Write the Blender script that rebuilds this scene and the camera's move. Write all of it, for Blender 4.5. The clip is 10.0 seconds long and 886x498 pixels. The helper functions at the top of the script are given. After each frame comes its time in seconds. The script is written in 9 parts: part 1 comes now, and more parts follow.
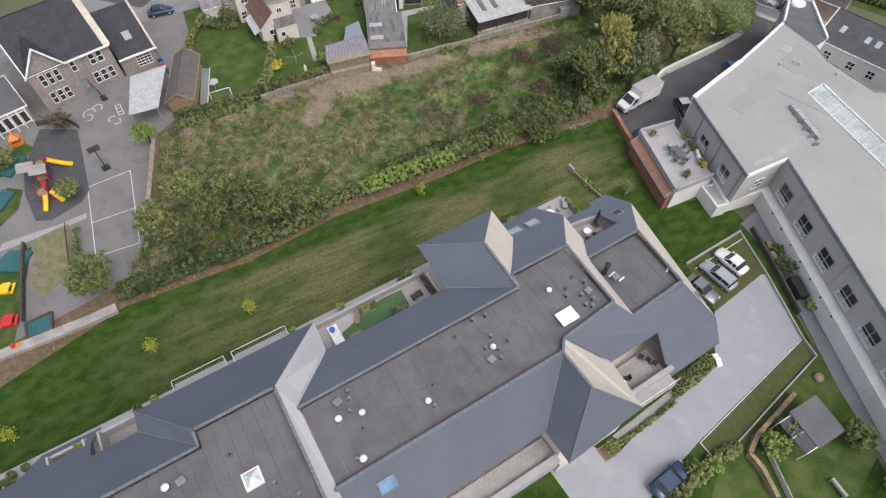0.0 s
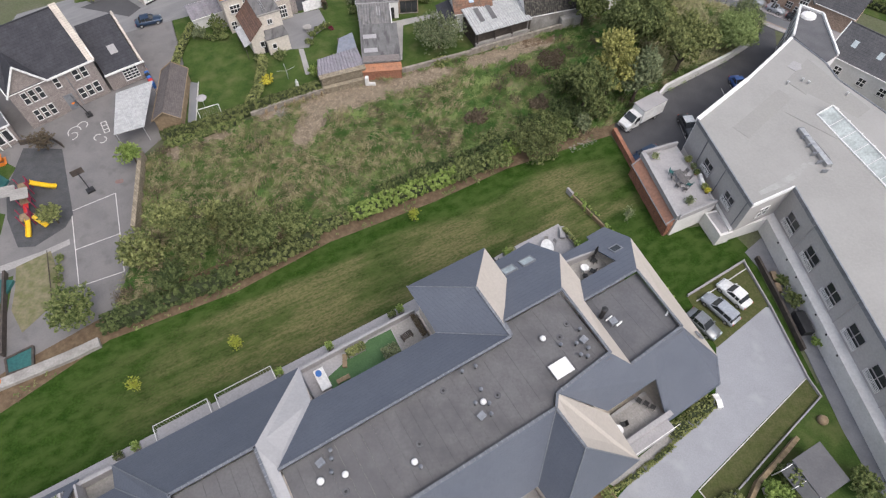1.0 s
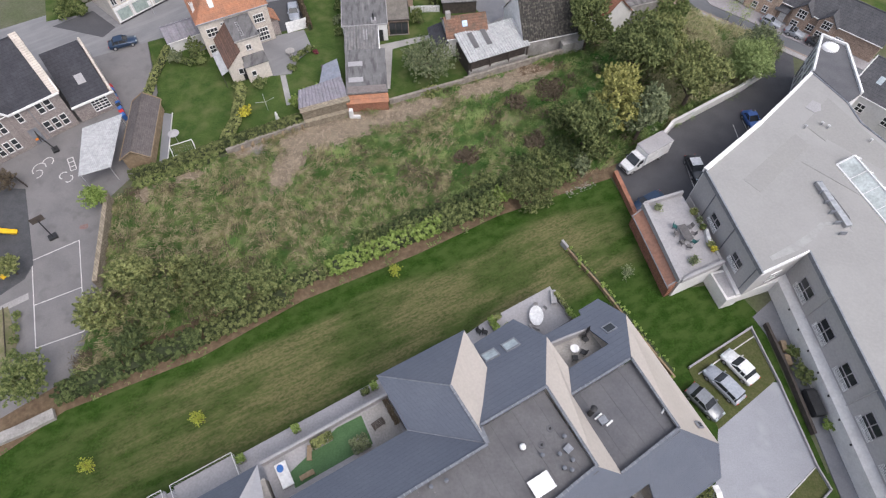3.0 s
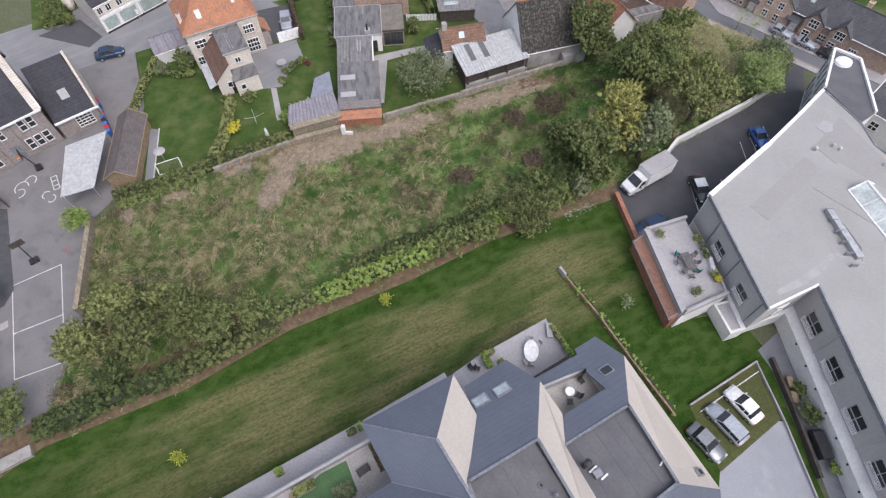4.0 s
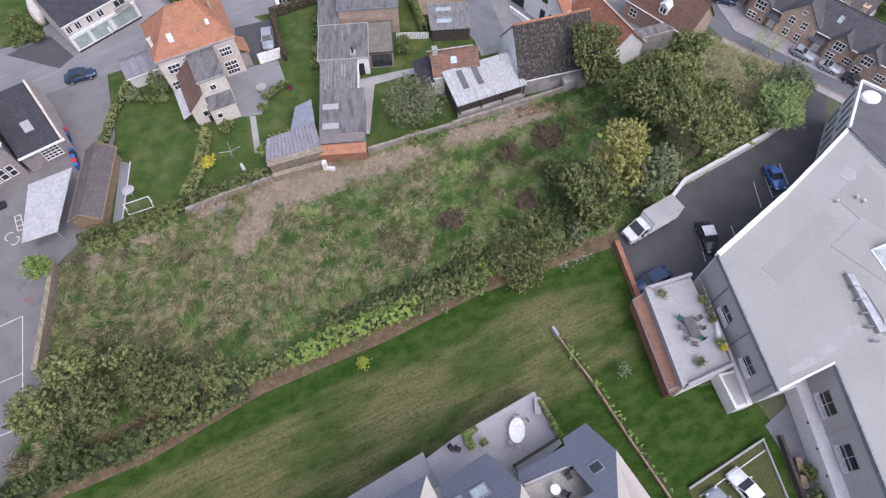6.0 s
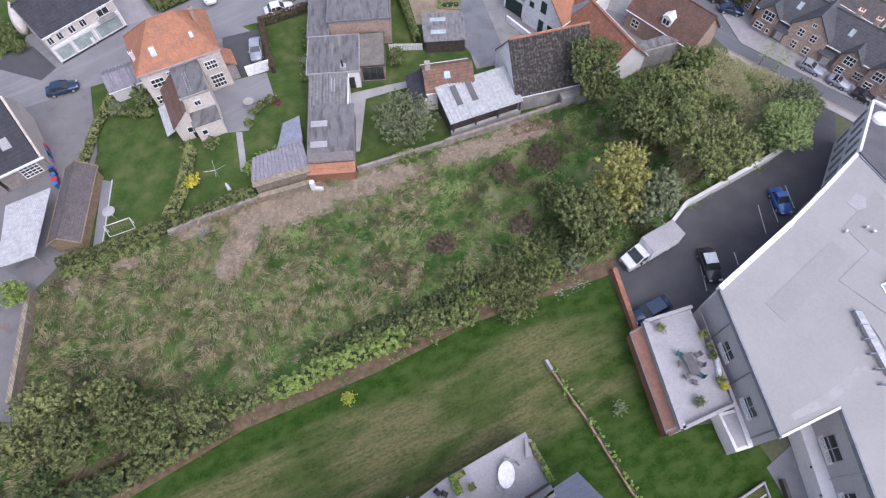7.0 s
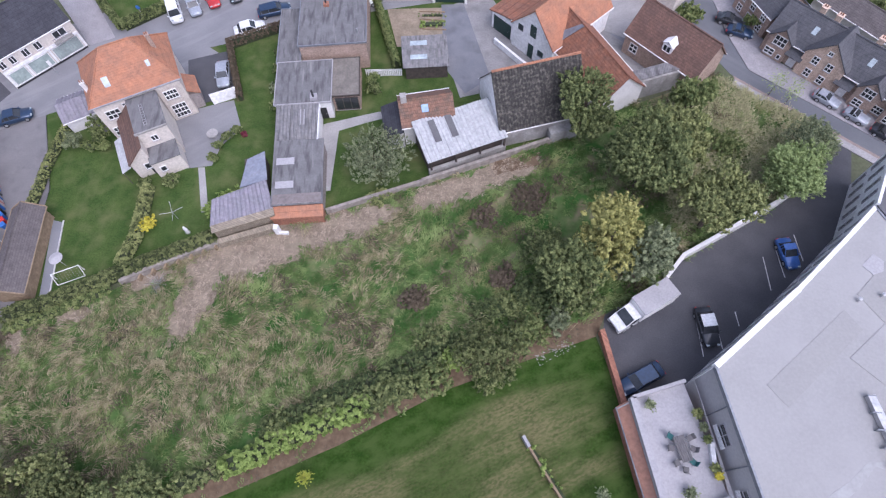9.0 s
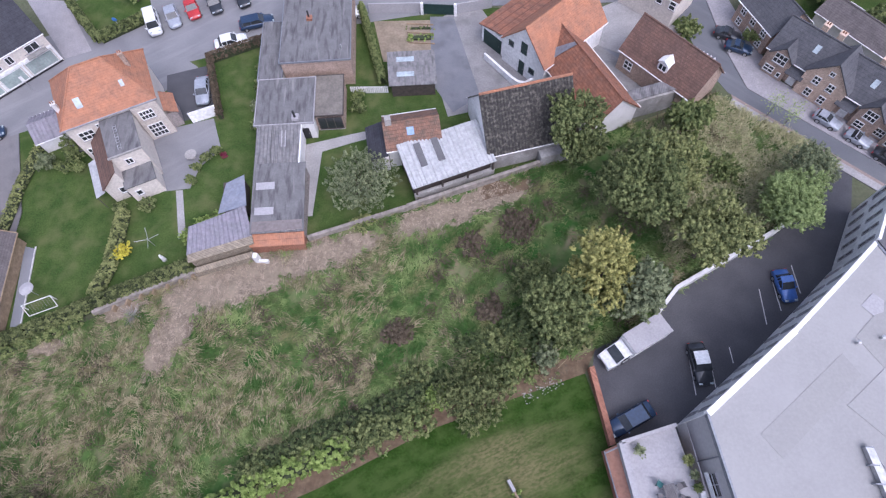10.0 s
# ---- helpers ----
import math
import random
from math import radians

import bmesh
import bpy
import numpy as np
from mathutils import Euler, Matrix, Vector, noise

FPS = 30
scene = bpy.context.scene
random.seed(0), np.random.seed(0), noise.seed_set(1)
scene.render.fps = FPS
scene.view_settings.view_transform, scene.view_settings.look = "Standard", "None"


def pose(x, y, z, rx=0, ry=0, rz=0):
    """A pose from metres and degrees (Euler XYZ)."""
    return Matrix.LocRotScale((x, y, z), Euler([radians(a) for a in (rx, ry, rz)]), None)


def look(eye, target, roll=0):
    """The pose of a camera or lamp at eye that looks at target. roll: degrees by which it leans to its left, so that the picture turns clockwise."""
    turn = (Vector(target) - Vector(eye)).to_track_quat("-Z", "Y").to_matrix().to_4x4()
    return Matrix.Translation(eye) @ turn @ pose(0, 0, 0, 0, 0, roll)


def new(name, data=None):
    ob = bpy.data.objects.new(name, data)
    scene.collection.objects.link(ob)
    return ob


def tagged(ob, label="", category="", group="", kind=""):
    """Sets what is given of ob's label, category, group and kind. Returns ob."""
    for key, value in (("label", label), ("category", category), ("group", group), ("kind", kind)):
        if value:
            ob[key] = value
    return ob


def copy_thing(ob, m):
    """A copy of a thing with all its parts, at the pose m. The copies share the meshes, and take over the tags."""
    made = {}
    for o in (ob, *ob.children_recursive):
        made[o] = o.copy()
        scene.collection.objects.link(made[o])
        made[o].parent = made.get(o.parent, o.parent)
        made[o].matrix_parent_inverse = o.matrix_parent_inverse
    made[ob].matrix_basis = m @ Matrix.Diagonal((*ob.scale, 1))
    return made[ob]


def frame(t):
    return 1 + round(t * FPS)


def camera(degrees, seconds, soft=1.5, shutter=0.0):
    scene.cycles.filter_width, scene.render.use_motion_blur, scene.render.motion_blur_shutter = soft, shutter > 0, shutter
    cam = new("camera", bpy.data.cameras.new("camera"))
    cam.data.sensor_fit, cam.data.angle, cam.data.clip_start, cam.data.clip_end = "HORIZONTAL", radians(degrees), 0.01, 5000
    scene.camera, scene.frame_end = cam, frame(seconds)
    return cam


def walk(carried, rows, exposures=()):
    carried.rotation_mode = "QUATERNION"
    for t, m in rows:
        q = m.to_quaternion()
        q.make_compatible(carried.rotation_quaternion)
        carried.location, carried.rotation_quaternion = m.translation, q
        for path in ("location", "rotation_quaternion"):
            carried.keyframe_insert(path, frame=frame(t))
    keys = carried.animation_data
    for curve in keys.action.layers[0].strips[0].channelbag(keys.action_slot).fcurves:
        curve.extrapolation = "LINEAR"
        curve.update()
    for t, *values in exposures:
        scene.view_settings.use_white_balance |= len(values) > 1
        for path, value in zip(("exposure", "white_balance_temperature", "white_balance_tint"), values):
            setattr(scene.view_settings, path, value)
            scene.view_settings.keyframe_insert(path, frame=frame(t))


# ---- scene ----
cam = camera(76.0, 10.0, 1.25)
# seconds, place in metres, Euler angles in degrees
PATH = [
    (0.0, 0.00, 0.00, 57.02, 34.98, -0.55, 0.79),
    (0.5, 0.55, 2.89, 57.87, 34.08, -0.41, 0.89),
    (1.0, 1.09, 5.56, 58.16, 33.60, -0.38, 1.11),
    (1.5, 1.76, 8.22, 58.42, 33.14, -0.28, 1.30),
    (2.0, 2.38, 10.88, 58.66, 32.63, -0.26, 1.53),
    (2.5, 3.07, 13.46, 58.76, 32.21, -0.16, 1.82),
    (4.0, 4.97, 20.98, 58.87, 30.79, 0.31, 2.56),
    (4.5, 5.49, 23.50, 58.95, 30.26, 0.45, 2.70),
    (5.0, 6.00, 25.98, 59.00, 29.75, 0.53, 2.94),
    (5.5, 6.68, 28.65, 58.99, 29.08, 0.76, 3.24),
    (7.0, 8.46, 36.05, 58.66, 27.51, 1.13, 3.89),
    (7.5, 9.16, 38.44, 58.12, 27.27, 1.26, 4.11),
    (8.0, 10.04, 40.69, 57.80, 26.92, 1.49, 4.27),
    (8.5, 10.82, 42.94, 57.33, 26.65, 1.56, 4.54),
    (9.0, 11.55, 45.31, 56.92, 26.26, 1.64, 4.72),
    (9.5, 12.36, 47.58, 56.60, 25.96, 1.70, 4.93),
    (10.0, 12.61, 50.44, 56.86, 25.09, 1.50, 4.78),
]
walk(cam, [(t, pose(x, y, z, rx, ry, rz)) for t, x, y, z, rx, ry, rz in PATH],
     [(0.0, 0.05, 6400, 10), (5.0, 0.13, 5980, 15), (10.0, 0.23, 5520, 22)])

# ---- light: thin overcast, a broad soft sun from the south-east ----
world = bpy.data.worlds.new("sky")
scene.world = world
world.use_nodes = True
wn = world.node_tree.nodes
wn.clear()
w_out = wn.new("ShaderNodeOutputWorld")
w_bg = wn.new("ShaderNodeBackground")
w_sky = wn.new("ShaderNodeTexSky")
w_sky.sky_type = "NISHITA"
w_sky.sun_disc = False
w_sky.sun_elevation = radians(58)
w_sky.sun_rotation = radians(138)
w_sky.air_density, w_sky.dust_density, w_sky.ozone_density = 1.0, 5.0, 0.6
w_bg.inputs[1].default_value = 0.222
w_cloud = wn.new("ShaderNodeHueSaturation")
w_cloud.inputs["Saturation"].default_value = 0.6
world.node_tree.links.new(w_sky.outputs[0], w_cloud.inputs["Color"])
world.node_tree.links.new(w_cloud.outputs[0], w_bg.inputs[0])
world.node_tree.links.new(w_bg.outputs[0], w_out.inputs[0])
sun = new("sun", bpy.data.lights.new("sun", "SUN"))
sun.data.energy = 0.55
sun.data.angle = radians(90)
sun.data.color = (1.0, 0.99, 0.97)
sun.matrix_world = look((40, -44, 95), (0, 0, 0))

# ---- tools ----
rng = random.Random(7)


class MB:
    """A small mesh builder: lists of vertices and faces."""

    def __init__(self):
        self.v, self.f = [], []

    def add(self, verts, faces):
        n = len(self.v)
        self.v += [tuple(p) for p in verts]
        self.f += [tuple(i + n for i in face) for face in faces]
        return self

    def box(self, x0, y0, z0, x1, y1, z1):
        return self.prism([(x0, y0), (x1, y0), (x1, y1), (x0, y1)], z0, z1)

    def prism(self, poly, z0, z1):
        n = len(poly)
        area = sum(poly[i][0] * poly[(i + 1) % n][1] - poly[(i + 1) % n][0] * poly[i][1] for i in range(n))
        poly = poly if area > 0 else poly[::-1]
        verts = [(x, y, z0) for x, y in poly] + [(x, y, z1) for x, y in poly]
        faces = [tuple(range(n))[::-1], tuple(range(n, 2 * n))]
        faces += [(i, (i + 1) % n, n + (i + 1) % n, n + i) for i in range(n)]
        return self.add(verts, faces)

    def slab(self, pts, thick):
        """A flat plate: pts on its upper side, thick metres deep, away from the upper side."""
        pts = [Vector(p) for p in pts]
        nor = Vector((0, 0, 0))
        for i in range(len(pts)):
            nor += pts[i].cross(pts[(i + 1) % len(pts)])
        nor.normalize()
        if nor.z < 0:
            pts, nor = pts[::-1], -nor
        n = len(pts)
        verts = pts + [p - nor * thick for p in pts]
        faces = [tuple(range(n)), tuple(range(n, 2 * n))[::-1]]
        faces += [(i, n + i, n + (i + 1) % n, (i + 1) % n) for i in range(n)]
        return self.add(verts, faces)

    def plate(self, pts, nor, thick):
        """A plate in any plane: pts on its front, nor the way it faces."""
        pts, nor = [Vector(p) for p in pts], Vector(nor).normalized()
        n = len(pts)
        verts = pts + [p - nor * thick for p in pts]
        faces = [tuple(range(n)), tuple(range(n, 2 * n))[::-1]]
        faces += [(i, n + i, n + (i + 1) % n, (i + 1) % n) for i in range(n)]
        return self.add(verts, faces)

    def tube(self, p, q, r, r2=None, n=8):
        p, q = Vector(p), Vector(q)
        r2 = r if r2 is None else r2
        axis = (q - p).normalized()
        side = axis.orthogonal().normalized()
        up = axis.cross(side)
        verts = []
        for c, rad in ((p, r), (q, r2)):
            for i in range(n):
                a = 2 * math.pi * i / n
                verts.append(c + (side * math.cos(a) + up * math.sin(a)) * rad)
        faces = [(i, (i + 1) % n, n + (i + 1) % n, n + i) for i in range(n)]
        faces += [tuple(range(n))[::-1], tuple(range(n, 2 * n))]
        return self.add(verts, faces)

    def rings(self, rows, n=12):
        """Stacked rings (x, y, z, rx, ry) closed at both ends."""
        verts, faces = [], []
        for x, y, z, rx, ry in rows:
            for i in range(n):
                a = 2 * math.pi * i / n
                verts.append((x + rx * math.cos(a), y + ry * math.sin(a), z))
        for k in range(len(rows) - 1):
            faces += [(k * n + i, k * n + (i + 1) % n, (k + 1) * n + (i + 1) % n, (k + 1) * n + i) for i in range(n)]
        faces += [tuple(range(n))[::-1], tuple(range((len(rows) - 1) * n, len(rows) * n))]
        return self.add(verts, faces)

    def sections(self, rows):
        """A skin over cross-sections of equally many points, closed at both ends."""
        n = len(rows[0])
        verts = [p for row in rows for p in row]
        faces = []
        for k in range(len(rows) - 1):
            faces += [(k * n + i, k * n + (i + 1) % n, (k + 1) * n + (i + 1) % n, (k + 1) * n + i) for i in range(n)]
        faces += [tuple(range(n))[::-1], tuple(range((len(rows) - 1) * n, len(rows) * n))]
        return self.add(verts, faces)

    def mesh(self, name, smooth=False):
        me = bpy.data.meshes.new(name)
        me.from_pydata(self.v, [], self.f)
        me.update()
        if smooth:
            me.polygons.foreach_set("use_smooth", [True] * len(me.polygons))
        return me


def part(name, mb, material, parent=None, label="", smooth=False):
    """One mesh object, under a thing or a part."""
    me = mb.mesh(name, smooth) if isinstance(mb, MB) else mb
    ob = new(name, me)
    if not me.materials:
        me.materials.append(material)
    ob.parent = parent
    return tagged(ob, label)


def thing(name, label, category, at=None, group=""):
    ob = new(name)
    ob.empty_display_size = 0.3
    if at is not None:
        ob.matrix_basis = at
    return tagged(ob, label, category, group)


def setting(name, mb, material, label="", at=None):
    me = mb.mesh(name) if isinstance(mb, MB) else mb
    if not me.materials:
        me.materials.append(material)
    ob = new(name, me)
    if at is not None:
        ob.matrix_basis = at
    return tagged(ob, label, kind="structure")


def at(x, y, turn=0, z=0):
    return pose(x, y, z, 0, 0, turn)

# ---- materials ----
def material(name, col, col2=None, rough=0.8, scale=3.0, fine=40.0, bump=0.15, metal=0.0, stain=0.25, local=False, spec=0.4, grain=0.55, lo=0.35, hi=0.65):
    """A surface with two colours mixed by coarse and fine noise, stains and relief."""
    m = bpy.data.materials.new(name)
    m.use_nodes = True
    nt = m.node_tree
    nd, ln = nt.nodes, nt.links
    b = nd["Principled BSDF"]
    co = nd.new("ShaderNodeTexCoord") if local else nd.new("ShaderNodeNewGeometry")
    src = co.outputs["Object"] if local else co.outputs["Position"]
    n1, n2 = nd.new("ShaderNodeTexNoise"), nd.new("ShaderNodeTexNoise")
    n1.inputs["Scale"].default_value, n1.inputs["Detail"].default_value = 1.0 / scale, 6
    n2.inputs["Scale"].default_value, n2.inputs["Detail"].default_value = fine / 10, 4
    ln.new(src, n1.inputs["Vector"])
    ln.new(src, n2.inputs["Vector"])
    ramp = nd.new("ShaderNodeMapRange")
    ramp.inputs[1].default_value, ramp.inputs[2].default_value = lo, hi
    ln.new(n1.outputs["Fac"], ramp.inputs[0])
    mix = nd.new("ShaderNodeMix")
    mix.data_type = "RGBA"
    c2 = col2 or tuple(c * (1 - stain) for c in col)
    mix.inputs[6].default_value, mix.inputs[7].default_value = (*col, 1), (*c2, 1)
    ln.new(ramp.outputs[0], mix.inputs[0])
    fin = nd.new("ShaderNodeMix")
    fin.data_type, fin.blend_type = "RGBA", "MULTIPLY"
    fin.inputs[0].default_value = grain
    gr = nd.new("ShaderNodeMapRange")
    gr.inputs[1].default_value, gr.inputs[2].default_value, gr.inputs[3].default_value, gr.inputs[4].default_value = 0.3, 0.7, 0.7, 1.25
    ln.new(n2.outputs["Fac"], gr.inputs[0])
    ln.new(mix.outputs[2], fin.inputs[6])
    ln.new(gr.outputs[0], fin.inputs[7])
    ln.new(fin.outputs[2], b.inputs["Base Color"])
    b.inputs["Roughness"].default_value = rough
    b.inputs["Metallic"].default_value = metal
    b.inputs["Specular IOR Level"].default_value = spec
    if bump:
        bp = nd.new("ShaderNodeBump")
        bp.inputs["Strength"].default_value, bp.inputs["Distance"].default_value = bump, 0.05
        ln.new(n2.outputs["Fac"], bp.inputs["Height"])
        ln.new(bp.outputs[0], b.inputs["Normal"])
    return m


def tint_by(m, colours, fac="island", amount=0.6):
    """Varies a material piece by piece: by mesh island or by object."""
    nt = m.node_tree
    nd, ln = nt.nodes, nt.links
    b = nd["Principled BSDF"]
    old = b.inputs["Base Color"].links[0].from_socket
    if fac == "island":
        src = nd.new("ShaderNodeNewGeometry").outputs["Random Per Island"]
    else:
        src = nd.new("ShaderNodeObjectInfo").outputs["Random"]
    cr = nd.new("ShaderNodeValToRGB")
    el = cr.color_ramp.elements
    while len(el) < len(colours):
        el.new(0.5)
    for i, c in enumerate(colours):
        el[i].position = i / max(1, len(colours) - 1)
        el[i].color = (*c, 1)
    ln.new(src, cr.inputs[0])
    mx = nd.new("ShaderNodeMix")
    mx.data_type = "RGBA"
    mx.inputs[0].default_value = amount
    ln.new(old, mx.inputs[6])
    ln.new(cr.outputs[0], mx.inputs[7])
    ln.new(mx.outputs[2], b.inputs["Base Color"])
    return m


def coursed(m, width, height, dark=0.75, mortar=0.02, bump=0.4, axes="xz", offset=0.5):
    """Adds courses (slates, tiles, bricks, boards) in the thing's own frame as colour change and relief."""
    nt = m.node_tree
    nd, ln = nt.nodes, nt.links
    b = nd["Principled BSDF"]
    old = b.inputs["Base Color"].links[0].from_socket
    co = nd.new("ShaderNodeTexCoord")
    sep, com = nd.new("ShaderNodeSeparateXYZ"), nd.new("ShaderNodeCombineXYZ")
    ln.new(co.outputs["Object"], sep.inputs[0])
    a = {"x": 0, "y": 1, "z": 2}
    if axes[0] == "s":
        add = nd.new("ShaderNodeMath")
        ln.new(sep.outputs[0], add.inputs[0])
        ln.new(sep.outputs[1], add.inputs[1])
        ln.new(add.outputs[0], com.inputs[0])
    else:
        ln.new(sep.outputs[a[axes[0]]], com.inputs[0])
    ln.new(sep.outputs[a[axes[1]]], com.inputs[1])
    br = nd.new("ShaderNodeTexBrick")
    br.offset = offset
    br.inputs["Scale"].default_value = 1.0
    br.inputs["Brick Width"].default_value, br.inputs["Row Height"].default_value = width, height
    br.inputs["Mortar Size"].default_value, br.inputs["Mortar Smooth"].default_value = mortar, 0.3
    br.inputs["Color1"].default_value = (1, 1, 1, 1)
    br.inputs["Color2"].default_value = (dark, dark, dark, 1)
    br.inputs["Mortar"].default_value = (dark * 0.7, dark * 0.7, dark * 0.7, 1)
    ln.new(com.outputs[0], br.inputs["Vector"])
    mx = nd.new("ShaderNodeMix")
    mx.data_type, mx.blend_type = "RGBA", "MULTIPLY"
    mx.inputs[0].default_value = 1.0
    ln.new(old, mx.inputs[6])
    ln.new(br.outputs["Color"], mx.inputs[7])
    ln.new(mx.outputs[2], b.inputs["Base Color"])
    bp = nd.new("ShaderNodeBump")
    bp.inputs["Strength"].default_value, bp.inputs["Distance"].default_value = bump, 0.03
    bp.invert = True
    ln.new(br.outputs["Fac"], bp.inputs["Height"])
    if b.inputs["Normal"].links:
        ln.new(b.inputs["Normal"].links[0].from_socket, bp.inputs["Normal"])
    ln.new(bp.outputs[0], b.inputs["Normal"])
    return m


def rippled(m, axis, step, strength=0.6):
    """Adds ridges (corrugated sheets, pantiles) across an axis of the thing's own frame."""
    nt = m.node_tree
    nd, ln = nt.nodes, nt.links
    b = nd["Principled BSDF"]
    co = nd.new("ShaderNodeTexCoord")
    wv = nd.new("ShaderNodeTexWave")
    wv.bands_direction = axis
    wv.inputs["Scale"].default_value = 0.314 / step
    ln.new(co.outputs["Object"], wv.inputs["Vector"])
    bp = nd.new("ShaderNodeBump")
    bp.inputs["Strength"].default_value, bp.inputs["Distance"].default_value = strength, 0.05
    ln.new(wv.outputs["Fac"], bp.inputs["Height"])
    if b.inputs["Normal"].links:
        ln.new(b.inputs["Normal"].links[0].from_socket, bp.inputs["Normal"])
    ln.new(bp.outputs[0], b.inputs["Normal"])
    return m


def patches(m, colour, scale, low, high, detail=5.0, stretch=(1, 1, 1), turn=0.0, seed=0.0):
    """Lays large patches of another colour over a material, in world metres."""
    nt = m.node_tree
    nd, ln = nt.nodes, nt.links
    b = nd["Principled BSDF"]
    old = b.inputs["Base Color"].links[0].from_socket
    ge = nd.new("ShaderNodeNewGeometry")
    mp = nd.new("ShaderNodeMapping")
    mp.vector_type = "TEXTURE"
    mp.inputs["Rotation"].default_value = (0, 0, radians(turn))
    mp.inputs["Scale"].default_value = stretch
    mp.inputs["Location"].default_value = (seed, seed * 0.7, 0)
    no = nd.new("ShaderNodeTexNoise")
    no.inputs["Scale"].default_value, no.inputs["Detail"].default_value = 1 / scale, detail
    mr = nd.new("ShaderNodeMapRange")
    mr.inputs[1].default_value, mr.inputs[2].default_value = low, high
    mx = nd.new("ShaderNodeMix")
    mx.data_type = "RGBA"
    mx.inputs[7].default_value = (*colour, 1)
    ln.new(ge.outputs["Position"], mp.inputs[0])
    ln.new(mp.outputs[0], no.inputs["Vector"])
    ln.new(no.outputs["Fac"], mr.inputs[0])
    ln.new(mr.outputs[0], mx.inputs[0])
    ln.new(old, mx.inputs[6])
    ln.new(mx.outputs[2], b.inputs["Base Color"])
    return m


def glassy(name, col=(0.02, 0.025, 0.03), rough=0.08):
    m = material(name, col, rough=rough, bump=0, stain=0.3, scale=1.5)
    m.node_tree.nodes["Principled BSDF"].inputs["Specular IOR Level"].default_value = 0.6
    return m


def paint(name, col, metal=0.0, rough=0.3):
    m = material(name, col, rough=rough, bump=0.02, stain=0.12, scale=1.2, metal=metal)
    m.node_tree.nodes["Principled BSDF"].inputs["Coat Weight"].default_value = 0.6
    return m


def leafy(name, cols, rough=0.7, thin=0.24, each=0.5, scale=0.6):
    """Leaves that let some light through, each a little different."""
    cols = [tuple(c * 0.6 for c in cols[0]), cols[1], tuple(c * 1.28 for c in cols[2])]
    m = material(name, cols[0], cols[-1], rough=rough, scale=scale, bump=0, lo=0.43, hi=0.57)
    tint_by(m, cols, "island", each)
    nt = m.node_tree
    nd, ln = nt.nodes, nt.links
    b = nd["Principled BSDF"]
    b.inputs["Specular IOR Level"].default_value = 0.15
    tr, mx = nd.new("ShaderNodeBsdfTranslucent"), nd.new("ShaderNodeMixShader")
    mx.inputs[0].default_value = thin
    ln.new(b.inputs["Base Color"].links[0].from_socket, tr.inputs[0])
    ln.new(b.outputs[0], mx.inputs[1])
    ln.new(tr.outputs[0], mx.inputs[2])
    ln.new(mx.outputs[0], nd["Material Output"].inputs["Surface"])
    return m


